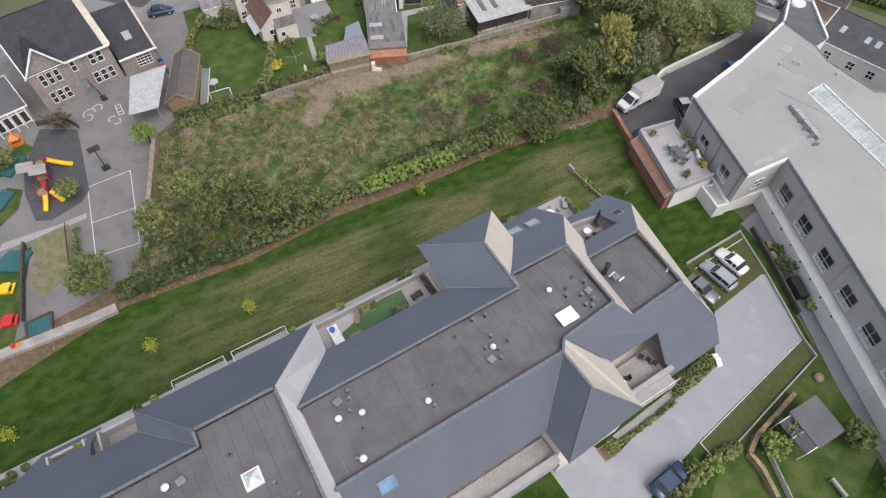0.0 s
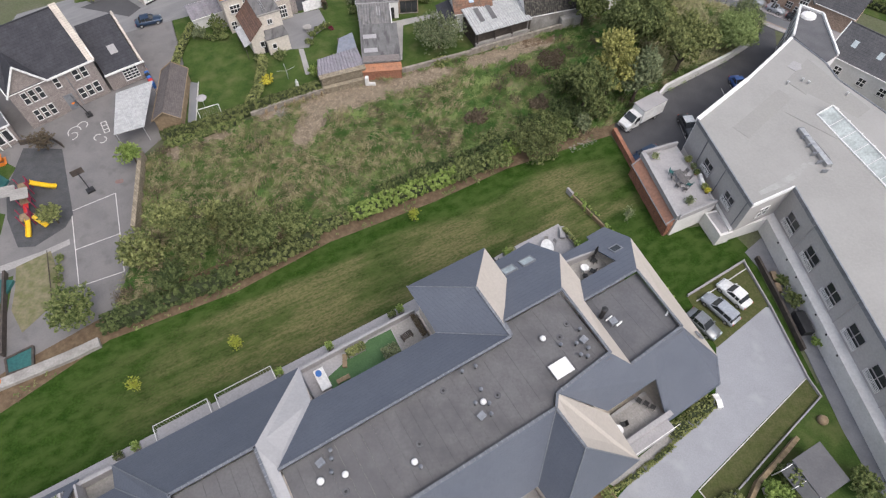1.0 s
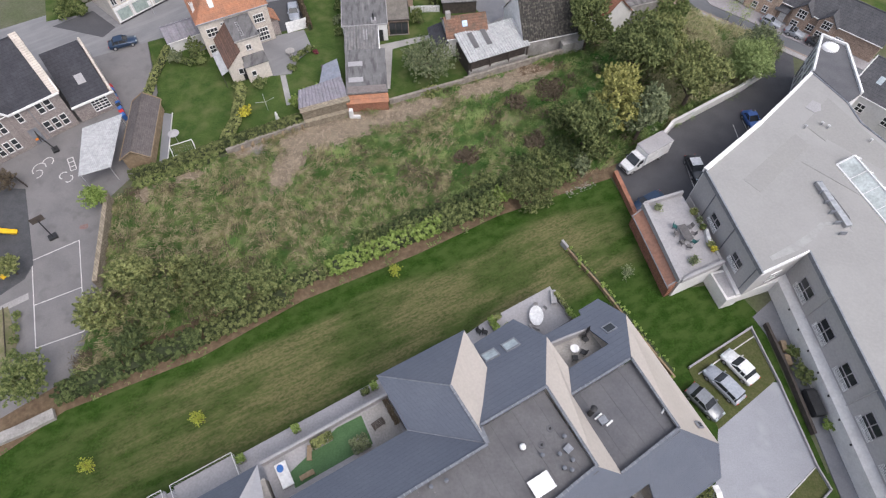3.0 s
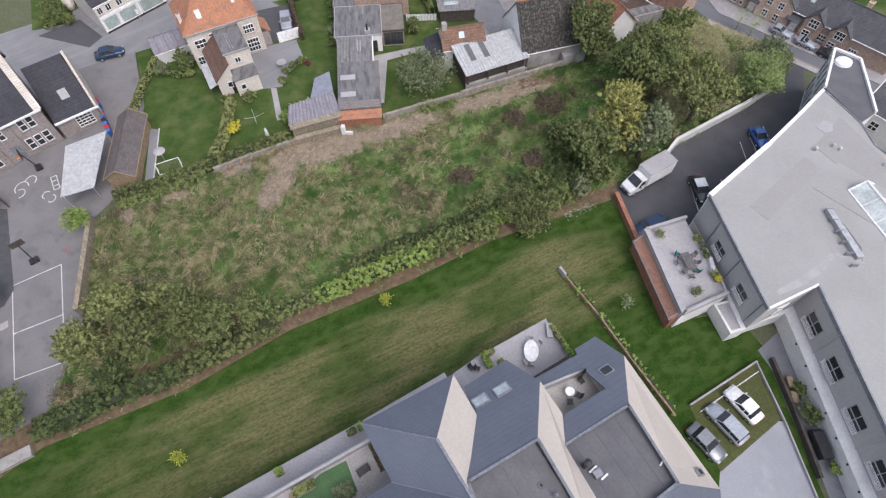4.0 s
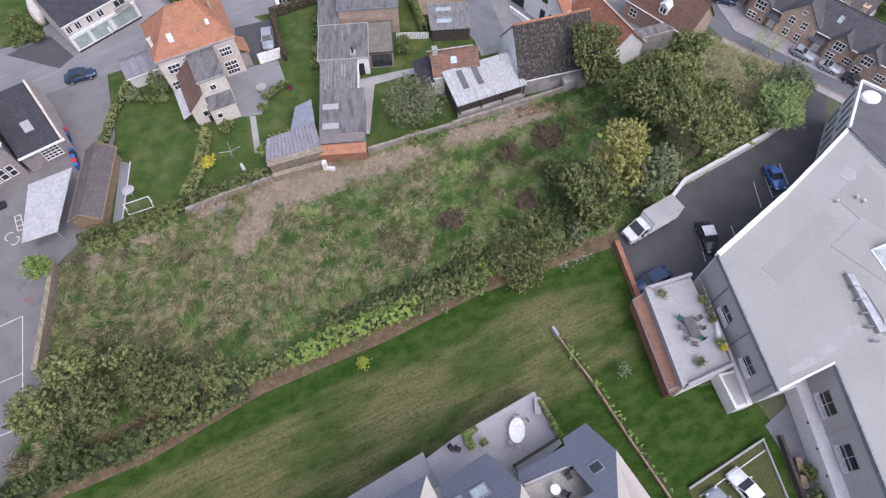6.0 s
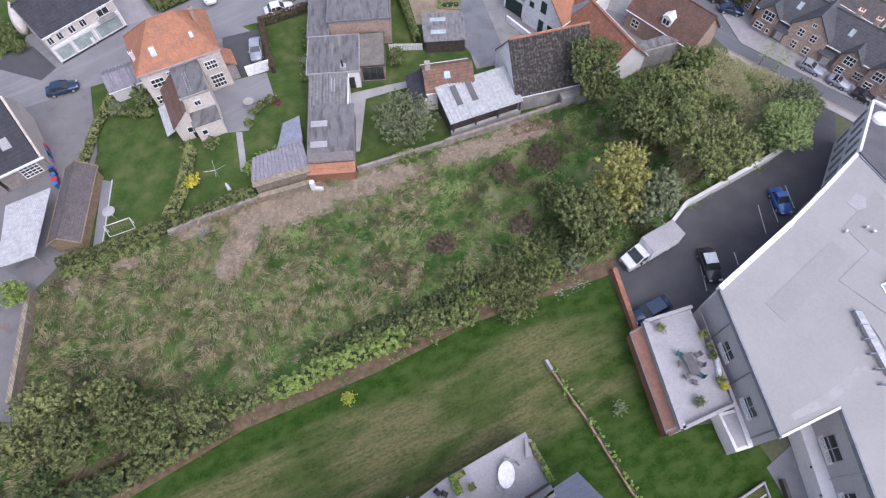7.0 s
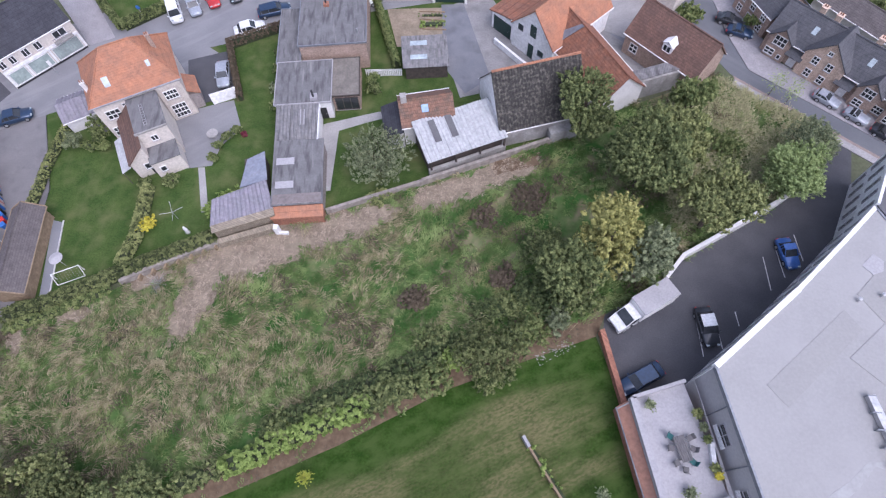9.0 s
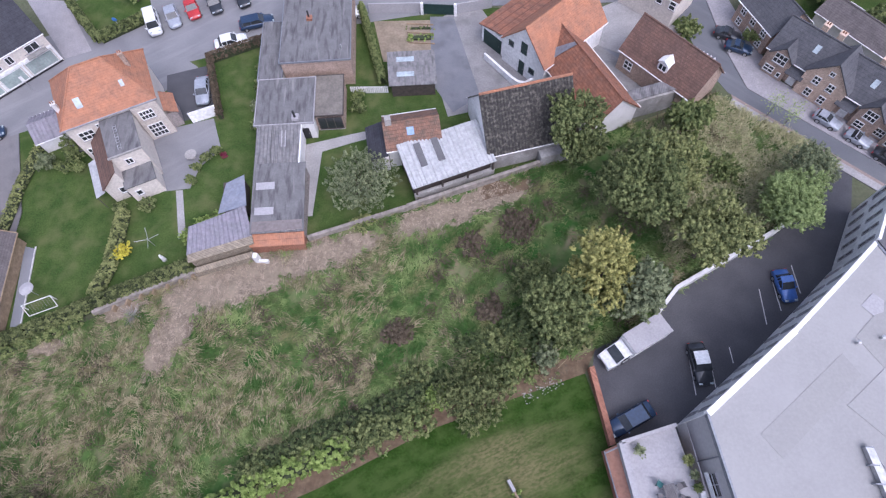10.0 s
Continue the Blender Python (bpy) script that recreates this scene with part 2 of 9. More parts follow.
def banded_lawn(name, turn, north, south, west, east):
    """Mown grass: fresh green along its borders, worn straw streaks along the middle, fine mowing lines."""
    m = material(name, (0.020, 0.047, 0.007), (0.034, 0.066, 0.012), 0.9, 1.1, 45, 0.5, spec=0.06, grain=0.9)
    patches(m, (0.052, 0.082, 0.020), 1.3, 0.42, 0.66, stretch=(1.6, 0.9, 1), turn=turn, seed=3)
    nt = m.node_tree
    nd, ln = nt.nodes, nt.links
    b = nd["Principled BSDF"]
    old = b.inputs["Base Color"].links[0].from_socket

    def calc(op, a, c, d=None):
        n = nd.new("ShaderNodeMath")
        n.operation = op
        for i, v in enumerate((a, c) if d is None else (a, c, d)):
            if isinstance(v, (int, float)):
                n.inputs[i].default_value = v
            else:
                ln.new(v, n.inputs[i])
        return n.outputs[0]

    def ramp(v, lo, hi):
        n = nd.new("ShaderNodeMapRange")
        n.interpolation_type = "SMOOTHSTEP"
        n.inputs[1].default_value, n.inputs[2].default_value = lo, hi
        ln.new(v, n.inputs[0])
        return n.outputs[0]

    def cloud(vec, scale, detail=4):
        n = nd.new("ShaderNodeTexNoise")
        n.inputs["Scale"].default_value, n.inputs["Detail"].default_value = scale, detail
        ln.new(vec, n.inputs["Vector"])
        return n.outputs["Fac"]

    def turned(stretch):
        mp = nd.new("ShaderNodeMapping")
        mp.vector_type = "TEXTURE"
        mp.inputs["Rotation"].default_value = (0, 0, radians(turn))
        mp.inputs["Scale"].default_value = stretch
        ln.new(nd.new("ShaderNodeNewGeometry").outputs["Position"], mp.inputs[0])
        return mp.outputs[0]

    sep = nd.new("ShaderNodeSeparateXYZ")
    ln.new(turned((1, 1, 1)), sep.inputs[0])
    u, v = sep.outputs[0], sep.outputs[1]
    wob = calc("MULTIPLY", calc("SUBTRACT", cloud(turned((4, 1, 1)), 0.35), 0.5), 5.0)
    v2, u2 = calc("ADD", v, wob), calc("ADD", u, calc("MULTIPLY", wob, 3.0))
    wear = calc("MULTIPLY", calc("SUBTRACT", 1.0, ramp(v2, north - 3.6, north - 1.6)), ramp(v2, south, south + 2.6))
    wear = calc("MULTIPLY", wear, calc("MULTIPLY", ramp(u2, west, west + 26), calc("SUBTRACT", 1.0, ramp(u2, east - 8, east))))
    streak = calc("MULTIPLY_ADD", ramp(cloud(turned((3.2, 0.9, 1)), 0.34, 12), 0.36, 0.60), 0.75, 0.25)
    lines = ramp(cloud(turned((5, 0.36, 1)), 1.0, 5), 0.34, 0.64)
    fine = calc("MULTIPLY_ADD", lines, 0.42, calc("MULTIPLY", ramp(cloud(turned((1.5, 0.8, 1)), 3.4, 8), 0.38, 0.62), 0.58))
    fac = calc("MULTIPLY", wear, calc("MULTIPLY", streak, calc("MULTIPLY_ADD", fine, 0.72, 0.28)))
    mx = nd.new("ShaderNodeMix")
    mx.data_type = "RGBA"
    mx.inputs[7].default_value = (0.172, 0.148, 0.075, 1)
    ln.new(calc("MULTIPLY", fac, 0.85), mx.inputs[0])
    ln.new(old, mx.inputs[6])
    ln.new(mx.outputs[2], b.inputs["Base Color"])
    return m


GRASS_A, GRASS_B, DRY = (0.060, 0.105, 0.022), (0.095, 0.125, 0.040), (0.235, 0.185, 0.105)
M_EARTH = material("earth", (0.105, 0.108, 0.066), (0.085, 0.098, 0.048), 0.95, 4, 30, 0.4)
M_LAWN = banded_lawn("mown_lawn", 28.8, 45.0, 31.0, -24.0, 51.0)
M_BAY = material("worn_bay_grass", (0.070, 0.082, 0.030), (0.092, 0.094, 0.042), 0.95, 0.8, 50, 0.4, spec=0.06)
M_GARDEN = patches(material("garden_lawn", (0.040, 0.072, 0.018), (0.066, 0.098, 0.027), 0.9, 1.8, 60, 0.3, spec=0.06, grain=0.8), (0.105, 0.118, 0.046), 2.6, 0.48, 0.72, seed=5)
M_MEADOW = material("rough_meadow", (0.062, 0.120, 0.030), (0.115, 0.150, 0.056), 0.95, 1.4, 25, 0.6, spec=0.06)
patches(M_MEADOW, (0.215, 0.178, 0.112), 2.6, 0.47, 0.68, seed=12, stretch=(1.5, 0.8, 1), turn=60)
M_DRYSOIL = material("dry_grass_soil", (0.275, 0.222, 0.158), (0.20, 0.160, 0.112), 0.95, 1.5, 30, 0.7)
M_SOIL = material("bare_soil", (0.105, 0.070, 0.042), (0.16, 0.115, 0.07), 0.95, 0.8, 30, 0.8)
M_ASPHALT = material("old_asphalt", (0.066, 0.065, 0.072), (0.086, 0.085, 0.090), 0.9, 3, 80, 0.2)
M_YARD = patches(material("school_asphalt", (0.155, 0.148, 0.148), (0.19, 0.18, 0.178), 0.9, 3, 60, 0.2, grain=0.25), (0.125, 0.12, 0.118), 1.8, 0.55, 0.78, seed=4)
M_ROAD = patches(material("pale_road", (0.175, 0.172, 0.180), (0.215, 0.212, 0.216), 0.9, 4, 60, 0.15, grain=0.25), (0.250, 0.245, 0.245), 1.6, 0.5, 0.8, stretch=(5, 0.6, 1), turn=38)
M_ROAD2 = material("street_asphalt", (0.185, 0.19, 0.205), (0.225, 0.225, 0.235), 0.9, 4, 60, 0.15, grain=0.2)
M_STREET = patches(material("dark_street_asphalt", (0.115, 0.118, 0.128), (0.135, 0.138, 0.146), 0.9, 4, 60, 0.15, grain=0.2), (0.165, 0.165, 0.17), 3.0, 0.52, 0.75, stretch=(4, 0.5, 1), turn=-38)
M_PAVE = material("paving", (0.34, 0.325, 0.315), (0.28, 0.268, 0.258), 0.9, 2, 60, 0.2)
M_PAVE2 = material("pinkish_paving", (0.31, 0.29, 0.295), (0.265, 0.25, 0.255), 0.9, 1.2, 60, 0.2)
M_CLAY = material("clay_paving", (0.275, 0.215, 0.185), (0.24, 0.19, 0.165), 0.9, 1.0, 60, 0.2)
M_DRIVE = material("drive_concrete", (0.30, 0.305, 0.33), (0.27, 0.275, 0.298), 0.85, 2.5, 70, 0.08, grain=0.25)
patches(M_DRIVE, (0.32, 0.325, 0.345), 2.2, 0.55, 0.7, seed=4)
M_CONC = material("weathered_concrete", (0.36, 0.34, 0.32), (0.26, 0.245, 0.23), 0.9, 1.5, 50, 0.25)
M_CONC_Y = patches(material("yard_concrete", (0.215, 0.205, 0.20), (0.26, 0.25, 0.242), 0.9, 2, 50, 0.2), (0.15, 0.145, 0.14), 2.2, 0.5, 0.75)
M_TARMAC = patches(material("worn_tarmac", (0.155, 0.158, 0.172), (0.185, 0.187, 0.198), 0.9, 3, 60, 0.15, grain=0.3), (0.115, 0.117, 0.125), 2.5, 0.5, 0.75)
M_CONC_L = material("pale_concrete", (0.36, 0.345, 0.35), (0.32, 0.31, 0.315), 0.85, 2.0, 50, 0.1, grain=0.35)
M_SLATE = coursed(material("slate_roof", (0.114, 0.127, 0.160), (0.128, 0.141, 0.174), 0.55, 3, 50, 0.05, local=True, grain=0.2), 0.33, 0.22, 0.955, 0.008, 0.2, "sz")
# pale colours of the apartment roof's east-facing slopes; its other slopes are slate
M_BEIGE = material("beige_east_slope", (0.45, 0.405, 0.36), (0.425, 0.382, 0.34), 0.7, 3, 40, 0.05, local=True, grain=0.2)
M_PALE_EAST = material("pale_grey_east_slope", (0.40, 0.392, 0.40), (0.375, 0.368, 0.376), 0.7, 3, 40, 0.05, local=True, grain=0.2)
M_FELT = patches(material("roofing_felt", (0.110, 0.106, 0.110), (0.132, 0.128, 0.131), 0.85, 1.6, 50, 0.15, grain=0.3), (0.085, 0.082, 0.086), 2.4, 0.5, 0.74, seed=11)
M_FELT_D = material("dark_roofing_felt", (0.095, 0.094, 0.102), (0.118, 0.116, 0.123), 0.8, 2, 50, 0.12, grain=0.3)
M_FELT_S = patches(patches(material("streaked_shed_felt", (0.135, 0.130, 0.130), (0.165, 0.160, 0.160), 0.85, 1.2, 50, 0.15, grain=0.35), (0.075, 0.072, 0.073), 1.1, 0.5, 0.68, stretch=(0.5, 2.6, 1), turn=8), (0.22, 0.212, 0.205), 1.3, 0.6, 0.75, stretch=(0.4, 3, 1), turn=8, seed=9)
M_COPING = material("dark_zinc_coping", (0.135, 0.145, 0.168), (0.165, 0.175, 0.196), 0.55, 0.6, 30, 0.05, metal=0.1)
# dark green fill whose colour holds the shade inside a hedge
M_HEDGE_SHADE = material("hedge_shaded_inside", (0.035, 0.05, 0.02), (0.05, 0.06, 0.03), 0.95, 0.5, 40, 0.6)
M_ZINC = material("zinc", (0.20, 0.21, 0.235), (0.26, 0.27, 0.29), 0.5, 0.8, 40, 0.1, metal=0.35)
M_WHITE = material("white_paint", (0.78, 0.77, 0.76), (0.70, 0.69, 0.68), 0.6, 1.5, 30, 0.08)
M_RENDER_W = material("white_render", (0.69, 0.675, 0.66), (0.61, 0.595, 0.58), 0.85, 2.0, 40, 0.08, grain=0.3)
# stained render of the farm wall; on the barn its dark tone stands for shade
M_DIRTY_SHADE = patches(material("dirty_shaded_render", (0.34, 0.325, 0.31), (0.27, 0.258, 0.245), 0.9, 1.2, 40, 0.25), (0.20, 0.188, 0.175), 1.3, 0.46, 0.68, stretch=(1, 1, 2.0))
M_RENDER_G = material("grey_render", (0.395, 0.38, 0.375), (0.425, 0.41, 0.40), 0.85, 3, 40, 0.06, grain=0.25)
M_RENDER_C = material("cream_render", (0.62, 0.56, 0.50), (0.54, 0.49, 0.435), 0.85, 2, 40, 0.15)
M_PALEROOF = material("coated_roof", (0.305, 0.297, 0.285), (0.285, 0.277, 0.266), 0.75, 5, 40, 0.04, grain=0.2)
patches(M_PALEROOF, (0.335, 0.325, 0.315), 8.0, 0.45, 0.75, seed=9)
M_BRICK_R = coursed(material("red_brick", (0.42, 0.195, 0.125), (0.35, 0.155, 0.10), 0.85, 1, 30, 0.2, local=True), 0.22, 0.075, 0.7, 0.012, 0.4, "sz")
M_BRICK_B = coursed(material("brown_brick", (0.53, 0.39, 0.31), (0.45, 0.335, 0.265), 0.85, 1, 30, 0.2, local=True), 0.22, 0.075, 0.72, 0.012, 0.4, "sz")
M_BRICK_Y = coursed(material("buff_brick", (0.70, 0.53, 0.41), (0.63, 0.47, 0.36), 0.85, 1, 30, 0.2, local=True), 0.22, 0.075, 0.78, 0.012, 0.4, "sz")
M_BRICK_G = coursed(material("grey_brick", (0.39, 0.335, 0.315), (0.33, 0.285, 0.27), 0.85, 1, 30, 0.2, local=True), 0.22, 0.075, 0.75, 0.012, 0.4, "sz")
M_STONE = coursed(material("rubble_stone", (0.36, 0.30, 0.22), (0.27, 0.225, 0.165), 0.9, 0.6, 25, 0.6, local=True), 0.35, 0.18, 0.7, 0.03, 0.6, "sz")
M_STONE_P = coursed(material("pale_stone", (0.60, 0.535, 0.47), (0.51, 0.45, 0.395), 0.9, 1.5, 25, 0.3, local=True, grain=0.35), 0.4, 0.2, 0.9, 0.02, 0.4, "sz")
M_TILE_O = coursed(material("orange_tiles", (0.43, 0.190, 0.105), (0.32, 0.160, 0.10), 0.8, 1.2, 30, 0.3, local=True), 0.22, 0.2, 0.94, 0.012, 0.5, "xz")
M_TILE_R = coursed(material("red_brown_tiles", (0.34, 0.145, 0.085), (0.24, 0.12, 0.08), 0.85, 0.8, 30, 0.3, local=True), 0.25, 0.24, 0.75, 0.02, 0.6, "xz")
M_TILE_OLD = coursed(material("mossy_red_tiles", (0.255, 0.135, 0.09), (0.15, 0.105, 0.078), 0.85, 0.9, 30, 0.3, local=True), 0.25, 0.24, 0.8, 0.02, 0.6, "xz")
M_TILE_B = coursed(material("brown_tiles", (0.20, 0.115, 0.085), (0.155, 0.095, 0.075), 0.85, 1.5, 30, 0.3, local=True), 0.25, 0.24, 0.78, 0.02, 0.6, "xz")
M_TILE_M = coursed(material("mossy_dark_tiles", (0.050, 0.046, 0.042), (0.17, 0.155, 0.13), 0.9, 0.35, 25, 0.6, local=True, lo=0.46, hi=0.72), 0.36, 0.3, 0.8, 0.02, 0.6, "xz")
M_TILE_D = coursed(material("dark_tiles", (0.046, 0.046, 0.054), (0.058, 0.058, 0.067), 0.85, 1.5, 30, 0.2, local=True, spec=0.2), 0.3, 0.25, 0.94, 0.012, 0.3, "xz")
M_TILE_G = coursed(material("grey_slates", (0.088, 0.088, 0.096), (0.108, 0.107, 0.114), 0.85, 1.5, 30, 0.2, local=True, spec=0.2), 0.3, 0.25, 0.92, 0.012, 0.3, "xz")
M_CORR_W = rippled(material("white_corrugated", (0.44, 0.44, 0.44), (0.37, 0.37, 0.37), 0.6, 0.8, 30, 0.1, local=True), "X", 0.25)
M_CORR_G = patches(rippled(material("grey_corrugated", (0.17, 0.165, 0.165), (0.22, 0.21, 0.205), 0.85, 0.8, 30, 0.2, local=True), "X", 0.2), (0.095, 0.09, 0.088), 0.9, 0.48, 0.72, stretch=(0.5, 2.2, 1), turn=10)
M_CORR_P = rippled(material("purple_grey_sheet", (0.235, 0.215, 0.245), (0.20, 0.19, 0.21), 0.6, 1, 30, 0.1, local=True), "X", 0.35)
M_WOOD = material("weathered_wood", (0.30, 0.22, 0.14), (0.22, 0.16, 0.10), 0.8, 0.6, 40, 0.3)
M_WOOD_D = material("dark_wood", (0.055, 0.045, 0.04), (0.08, 0.065, 0.055), 0.8, 0.6, 40, 0.3)
M_THATCH = material("brush_screen", (0.33, 0.25, 0.155), (0.23, 0.17, 0.10), 0.95, 0.5, 60, 0.8)
M_BARK = material("bark", (0.11, 0.085, 0.065), (0.075, 0.06, 0.045), 0.95, 0.4, 40, 0.7)
M_METAL = material("galvanised_steel", (0.52, 0.52, 0.52), (0.42, 0.42, 0.43), 0.45, 0.8, 30, 0.05, metal=0.6)
M_BLACK = material("black_plastic", (0.02, 0.02, 0.022), (0.03, 0.03, 0.032), 0.5, 0.8, 30, 0.05)
M_TYRE = material("tyre_rubber", (0.025, 0.025, 0.025), (0.035, 0.035, 0.035), 0.85, 0.5, 40, 0.1)
M_GLASS = glassy("window_glass", (0.042, 0.046, 0.05))
M_GLASS_L = glassy("pale_glass", (0.42, 0.48, 0.50), 0.15)
M_GLASS_B = glassy("blue_glass", (0.20, 0.32, 0.50), 0.12)
M_LINE = material("white_marking", (0.62, 0.60, 0.58), (0.45, 0.43, 0.42), 0.8, 0.5, 50, 0.05)
M_GREEN_P = material("dark_green_paint", (0.014, 0.034, 0.030), (0.020, 0.045, 0.038), 0.5, 1, 30, 0.05)
M_TURF = material("artificial_turf", (0.062, 0.125, 0.050), (0.075, 0.145, 0.060), 0.9, 1.2, 60, 0.2)
M_RUBBER = material("rubber_paving", (0.060, 0.062, 0.065), (0.08, 0.08, 0.085), 0.9, 1, 60, 0.2)
M_TEAL = material("teal_cover", (0.020, 0.095, 0.095), (0.03, 0.115, 0.11), 0.7, 1, 40, 0.1)
M_RED = material("red_plastic", (0.55, 0.035, 0.03), (0.45, 0.03, 0.03), 0.45, 1, 30, 0.03)
M_MAROON = material("maroon_plastic", (0.36, 0.03, 0.085), (0.29, 0.025, 0.07), 0.5, 1, 30, 0.03)
M_YELLOW = material("yellow_plastic", (0.75, 0.50, 0.02), (0.65, 0.42, 0.02), 0.45, 1, 30, 0.03)
M_ORANGE = material("orange_plastic", (0.65, 0.20, 0.03), (0.55, 0.17, 0.03), 0.5, 1, 30, 0.03)
M_BLUE = material("blue_plastic", (0.05, 0.16, 0.45), (0.04, 0.12, 0.35), 0.5, 1, 30, 0.03)
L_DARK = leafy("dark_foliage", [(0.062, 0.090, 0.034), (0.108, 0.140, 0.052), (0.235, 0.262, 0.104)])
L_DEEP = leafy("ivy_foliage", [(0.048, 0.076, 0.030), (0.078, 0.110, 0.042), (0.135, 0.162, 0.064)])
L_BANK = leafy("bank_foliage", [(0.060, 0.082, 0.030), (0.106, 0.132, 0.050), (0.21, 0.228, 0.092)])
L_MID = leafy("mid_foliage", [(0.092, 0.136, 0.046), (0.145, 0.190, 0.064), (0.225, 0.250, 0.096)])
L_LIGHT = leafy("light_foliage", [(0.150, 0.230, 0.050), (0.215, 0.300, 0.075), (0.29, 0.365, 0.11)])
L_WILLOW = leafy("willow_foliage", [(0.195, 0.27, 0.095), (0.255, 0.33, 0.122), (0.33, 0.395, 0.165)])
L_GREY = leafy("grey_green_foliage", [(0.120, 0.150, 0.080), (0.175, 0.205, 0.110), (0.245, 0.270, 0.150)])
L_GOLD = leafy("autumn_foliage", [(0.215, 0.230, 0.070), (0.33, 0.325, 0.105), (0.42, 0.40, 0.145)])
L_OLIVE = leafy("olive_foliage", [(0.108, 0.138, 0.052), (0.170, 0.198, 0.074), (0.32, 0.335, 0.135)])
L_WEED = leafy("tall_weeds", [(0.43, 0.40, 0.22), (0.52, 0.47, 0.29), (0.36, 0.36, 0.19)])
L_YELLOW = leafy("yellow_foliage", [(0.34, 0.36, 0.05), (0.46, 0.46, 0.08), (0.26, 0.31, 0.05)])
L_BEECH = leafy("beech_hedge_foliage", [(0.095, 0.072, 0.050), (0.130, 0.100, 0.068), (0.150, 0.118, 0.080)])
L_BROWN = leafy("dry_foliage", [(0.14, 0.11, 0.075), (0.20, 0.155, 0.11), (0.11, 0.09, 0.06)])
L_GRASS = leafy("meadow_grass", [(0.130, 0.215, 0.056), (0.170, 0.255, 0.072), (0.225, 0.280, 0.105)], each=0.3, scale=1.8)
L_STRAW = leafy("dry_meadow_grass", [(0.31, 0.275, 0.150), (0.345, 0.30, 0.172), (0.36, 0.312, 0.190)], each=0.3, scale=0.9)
M_LANTERN = glassy("milky_glazing", (0.58, 0.62, 0.60), 0.2)
patches(L_GRASS, (0.060, 0.135, 0.030), 3.2, 0.50, 0.60, seed=21)
patches(L_GRASS, (0.275, 0.255, 0.120), 2.4, 0.55, 0.66, seed=5, stretch=(1.6, 0.8, 1), turn=50)
patches(M_MEADOW, (0.040, 0.105, 0.022), 3.4, 0.54, 0.64, seed=40)
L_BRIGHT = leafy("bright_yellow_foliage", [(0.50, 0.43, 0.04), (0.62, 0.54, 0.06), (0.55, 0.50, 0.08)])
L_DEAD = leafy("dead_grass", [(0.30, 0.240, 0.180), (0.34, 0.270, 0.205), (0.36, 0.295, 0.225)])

# ---- ground ----
setting("ground", MB().add([(-900, -700, -0.06), (900, -700, -0.06), (900, 1100, -0.06), (-900, 1100, -0.06)], [(0, 1, 2, 3)]), M_EARTH, "bare earth and rough grass between the plots")


def sheet(name, poly, z, mat, label):
    return setting(name, MB().prism(poly, -0.5, z), mat, label)


LAWN_EDGE = [(-62, 11), (-46, 21.2), (-36, 31.2), (-23.3, 37.6), (-13.3, 44.9), (-0.7, 51.5), (9.1, 57.5), (17.5, 61.3), (24.2, 64.2)]
HEDGE_LINE = [(-36.5, 35), (-26.8, 41.1), (-13.8, 47.2), (-2.0, 53.4), (9.2, 59.8), (17.5, 63.4), (25.0, 66.6)]
NORTH_WALL = [(-40.6, 58.6), (-34.3, 61.7), (-27.2, 66.4), (-17.2, 72.2), (-6.3, 76.6), (4.4, 81.6), (14.2, 86.2), (20.0, 88.8)]
sheet("lawn", LAWN_EDGE + [(26.6, 57.4), (28.8, 47.6), (36.2, 49.0), (38.6, 45.0), (38.9, 42.0), (41, 28), (44, 10), (40, -25), (-62, -25)], 0.0, M_LAWN, "mown lawn with paler worn streaks")
sheet("soil_border", LAWN_EDGE + [(25.4, 67.0)] + HEDGE_LINE[::-1] + [(-62, 14)], -0.02, M_SOIL, "bare brown soil strip under the hedge")
sheet("meadow", HEDGE_LINE + [(31.2, 70.4), (33.5, 73.6), (44.5, 81.0), (49.4, 84.8), (53.9, 91.0), (49.4, 95.4), (41.0, 100.4), (29.3, 94.8)] + NORTH_WALL[::-1] + [(-37.2, 45.4)], -0.03, M_MEADOW, "overgrown meadow of rough grass with dry patches")


def blob(name, cx, cy, rx, ry, turn, z, mat, label, seed, n=22):
    r = random.Random(seed)
    pts = []
    for i in range(n):
        a = 2 * math.pi * i / n
        k = 1 + 0.28 * (r.random() - 0.5) * 2
        x, y = rx * k * math.cos(a), ry * k * math.sin(a)
        c, s = math.cos(radians(turn)), math.sin(radians(turn))
        pts.append((cx + x * c - y * s, cy + x * s + y * c))
    return setting(name, MB().prism(pts, -0.2, z), mat, label)


# dry patches: middle, half sizes, turn
DRY_SPOTS = [(-18.7, 65.0, 2.1, 4.9, -18), (-31.6, 62.3, 2.2, 0.9, 30), (-14.4, 70.6, 7.4, 2.9, 27), (-4.5, 75.2, 6.4, 2.1, 24),
             (7.6, 80.6, 5.4, 1.9, 24), (14.2, 84.0, 4.6, 1.7, 24), (-24.4, 67.2, 2.6, 1.0, 28), (-36.6, 59.6, 1.2, 2.0, 0)]
for i, (x, y, a, b, turn) in enumerate(DRY_SPOTS):
    blob("dry_patch", x, y, a, b, turn, 0.002 + 0.004 * i, M_DRYSOIL, "bare patch of pale dead grass", 3 + i)
blob("dry_patch", 15.5, 85.3, 3.2, 1.3, 24, 0.04, M_SOIL, "bare brown soil below the barn", 8)
blob("dry_patch", 21.2, 64.6, 3.2, 1.3, 24, 0.0, M_SOIL, "stony bare soil at the end of the lawn", 9)
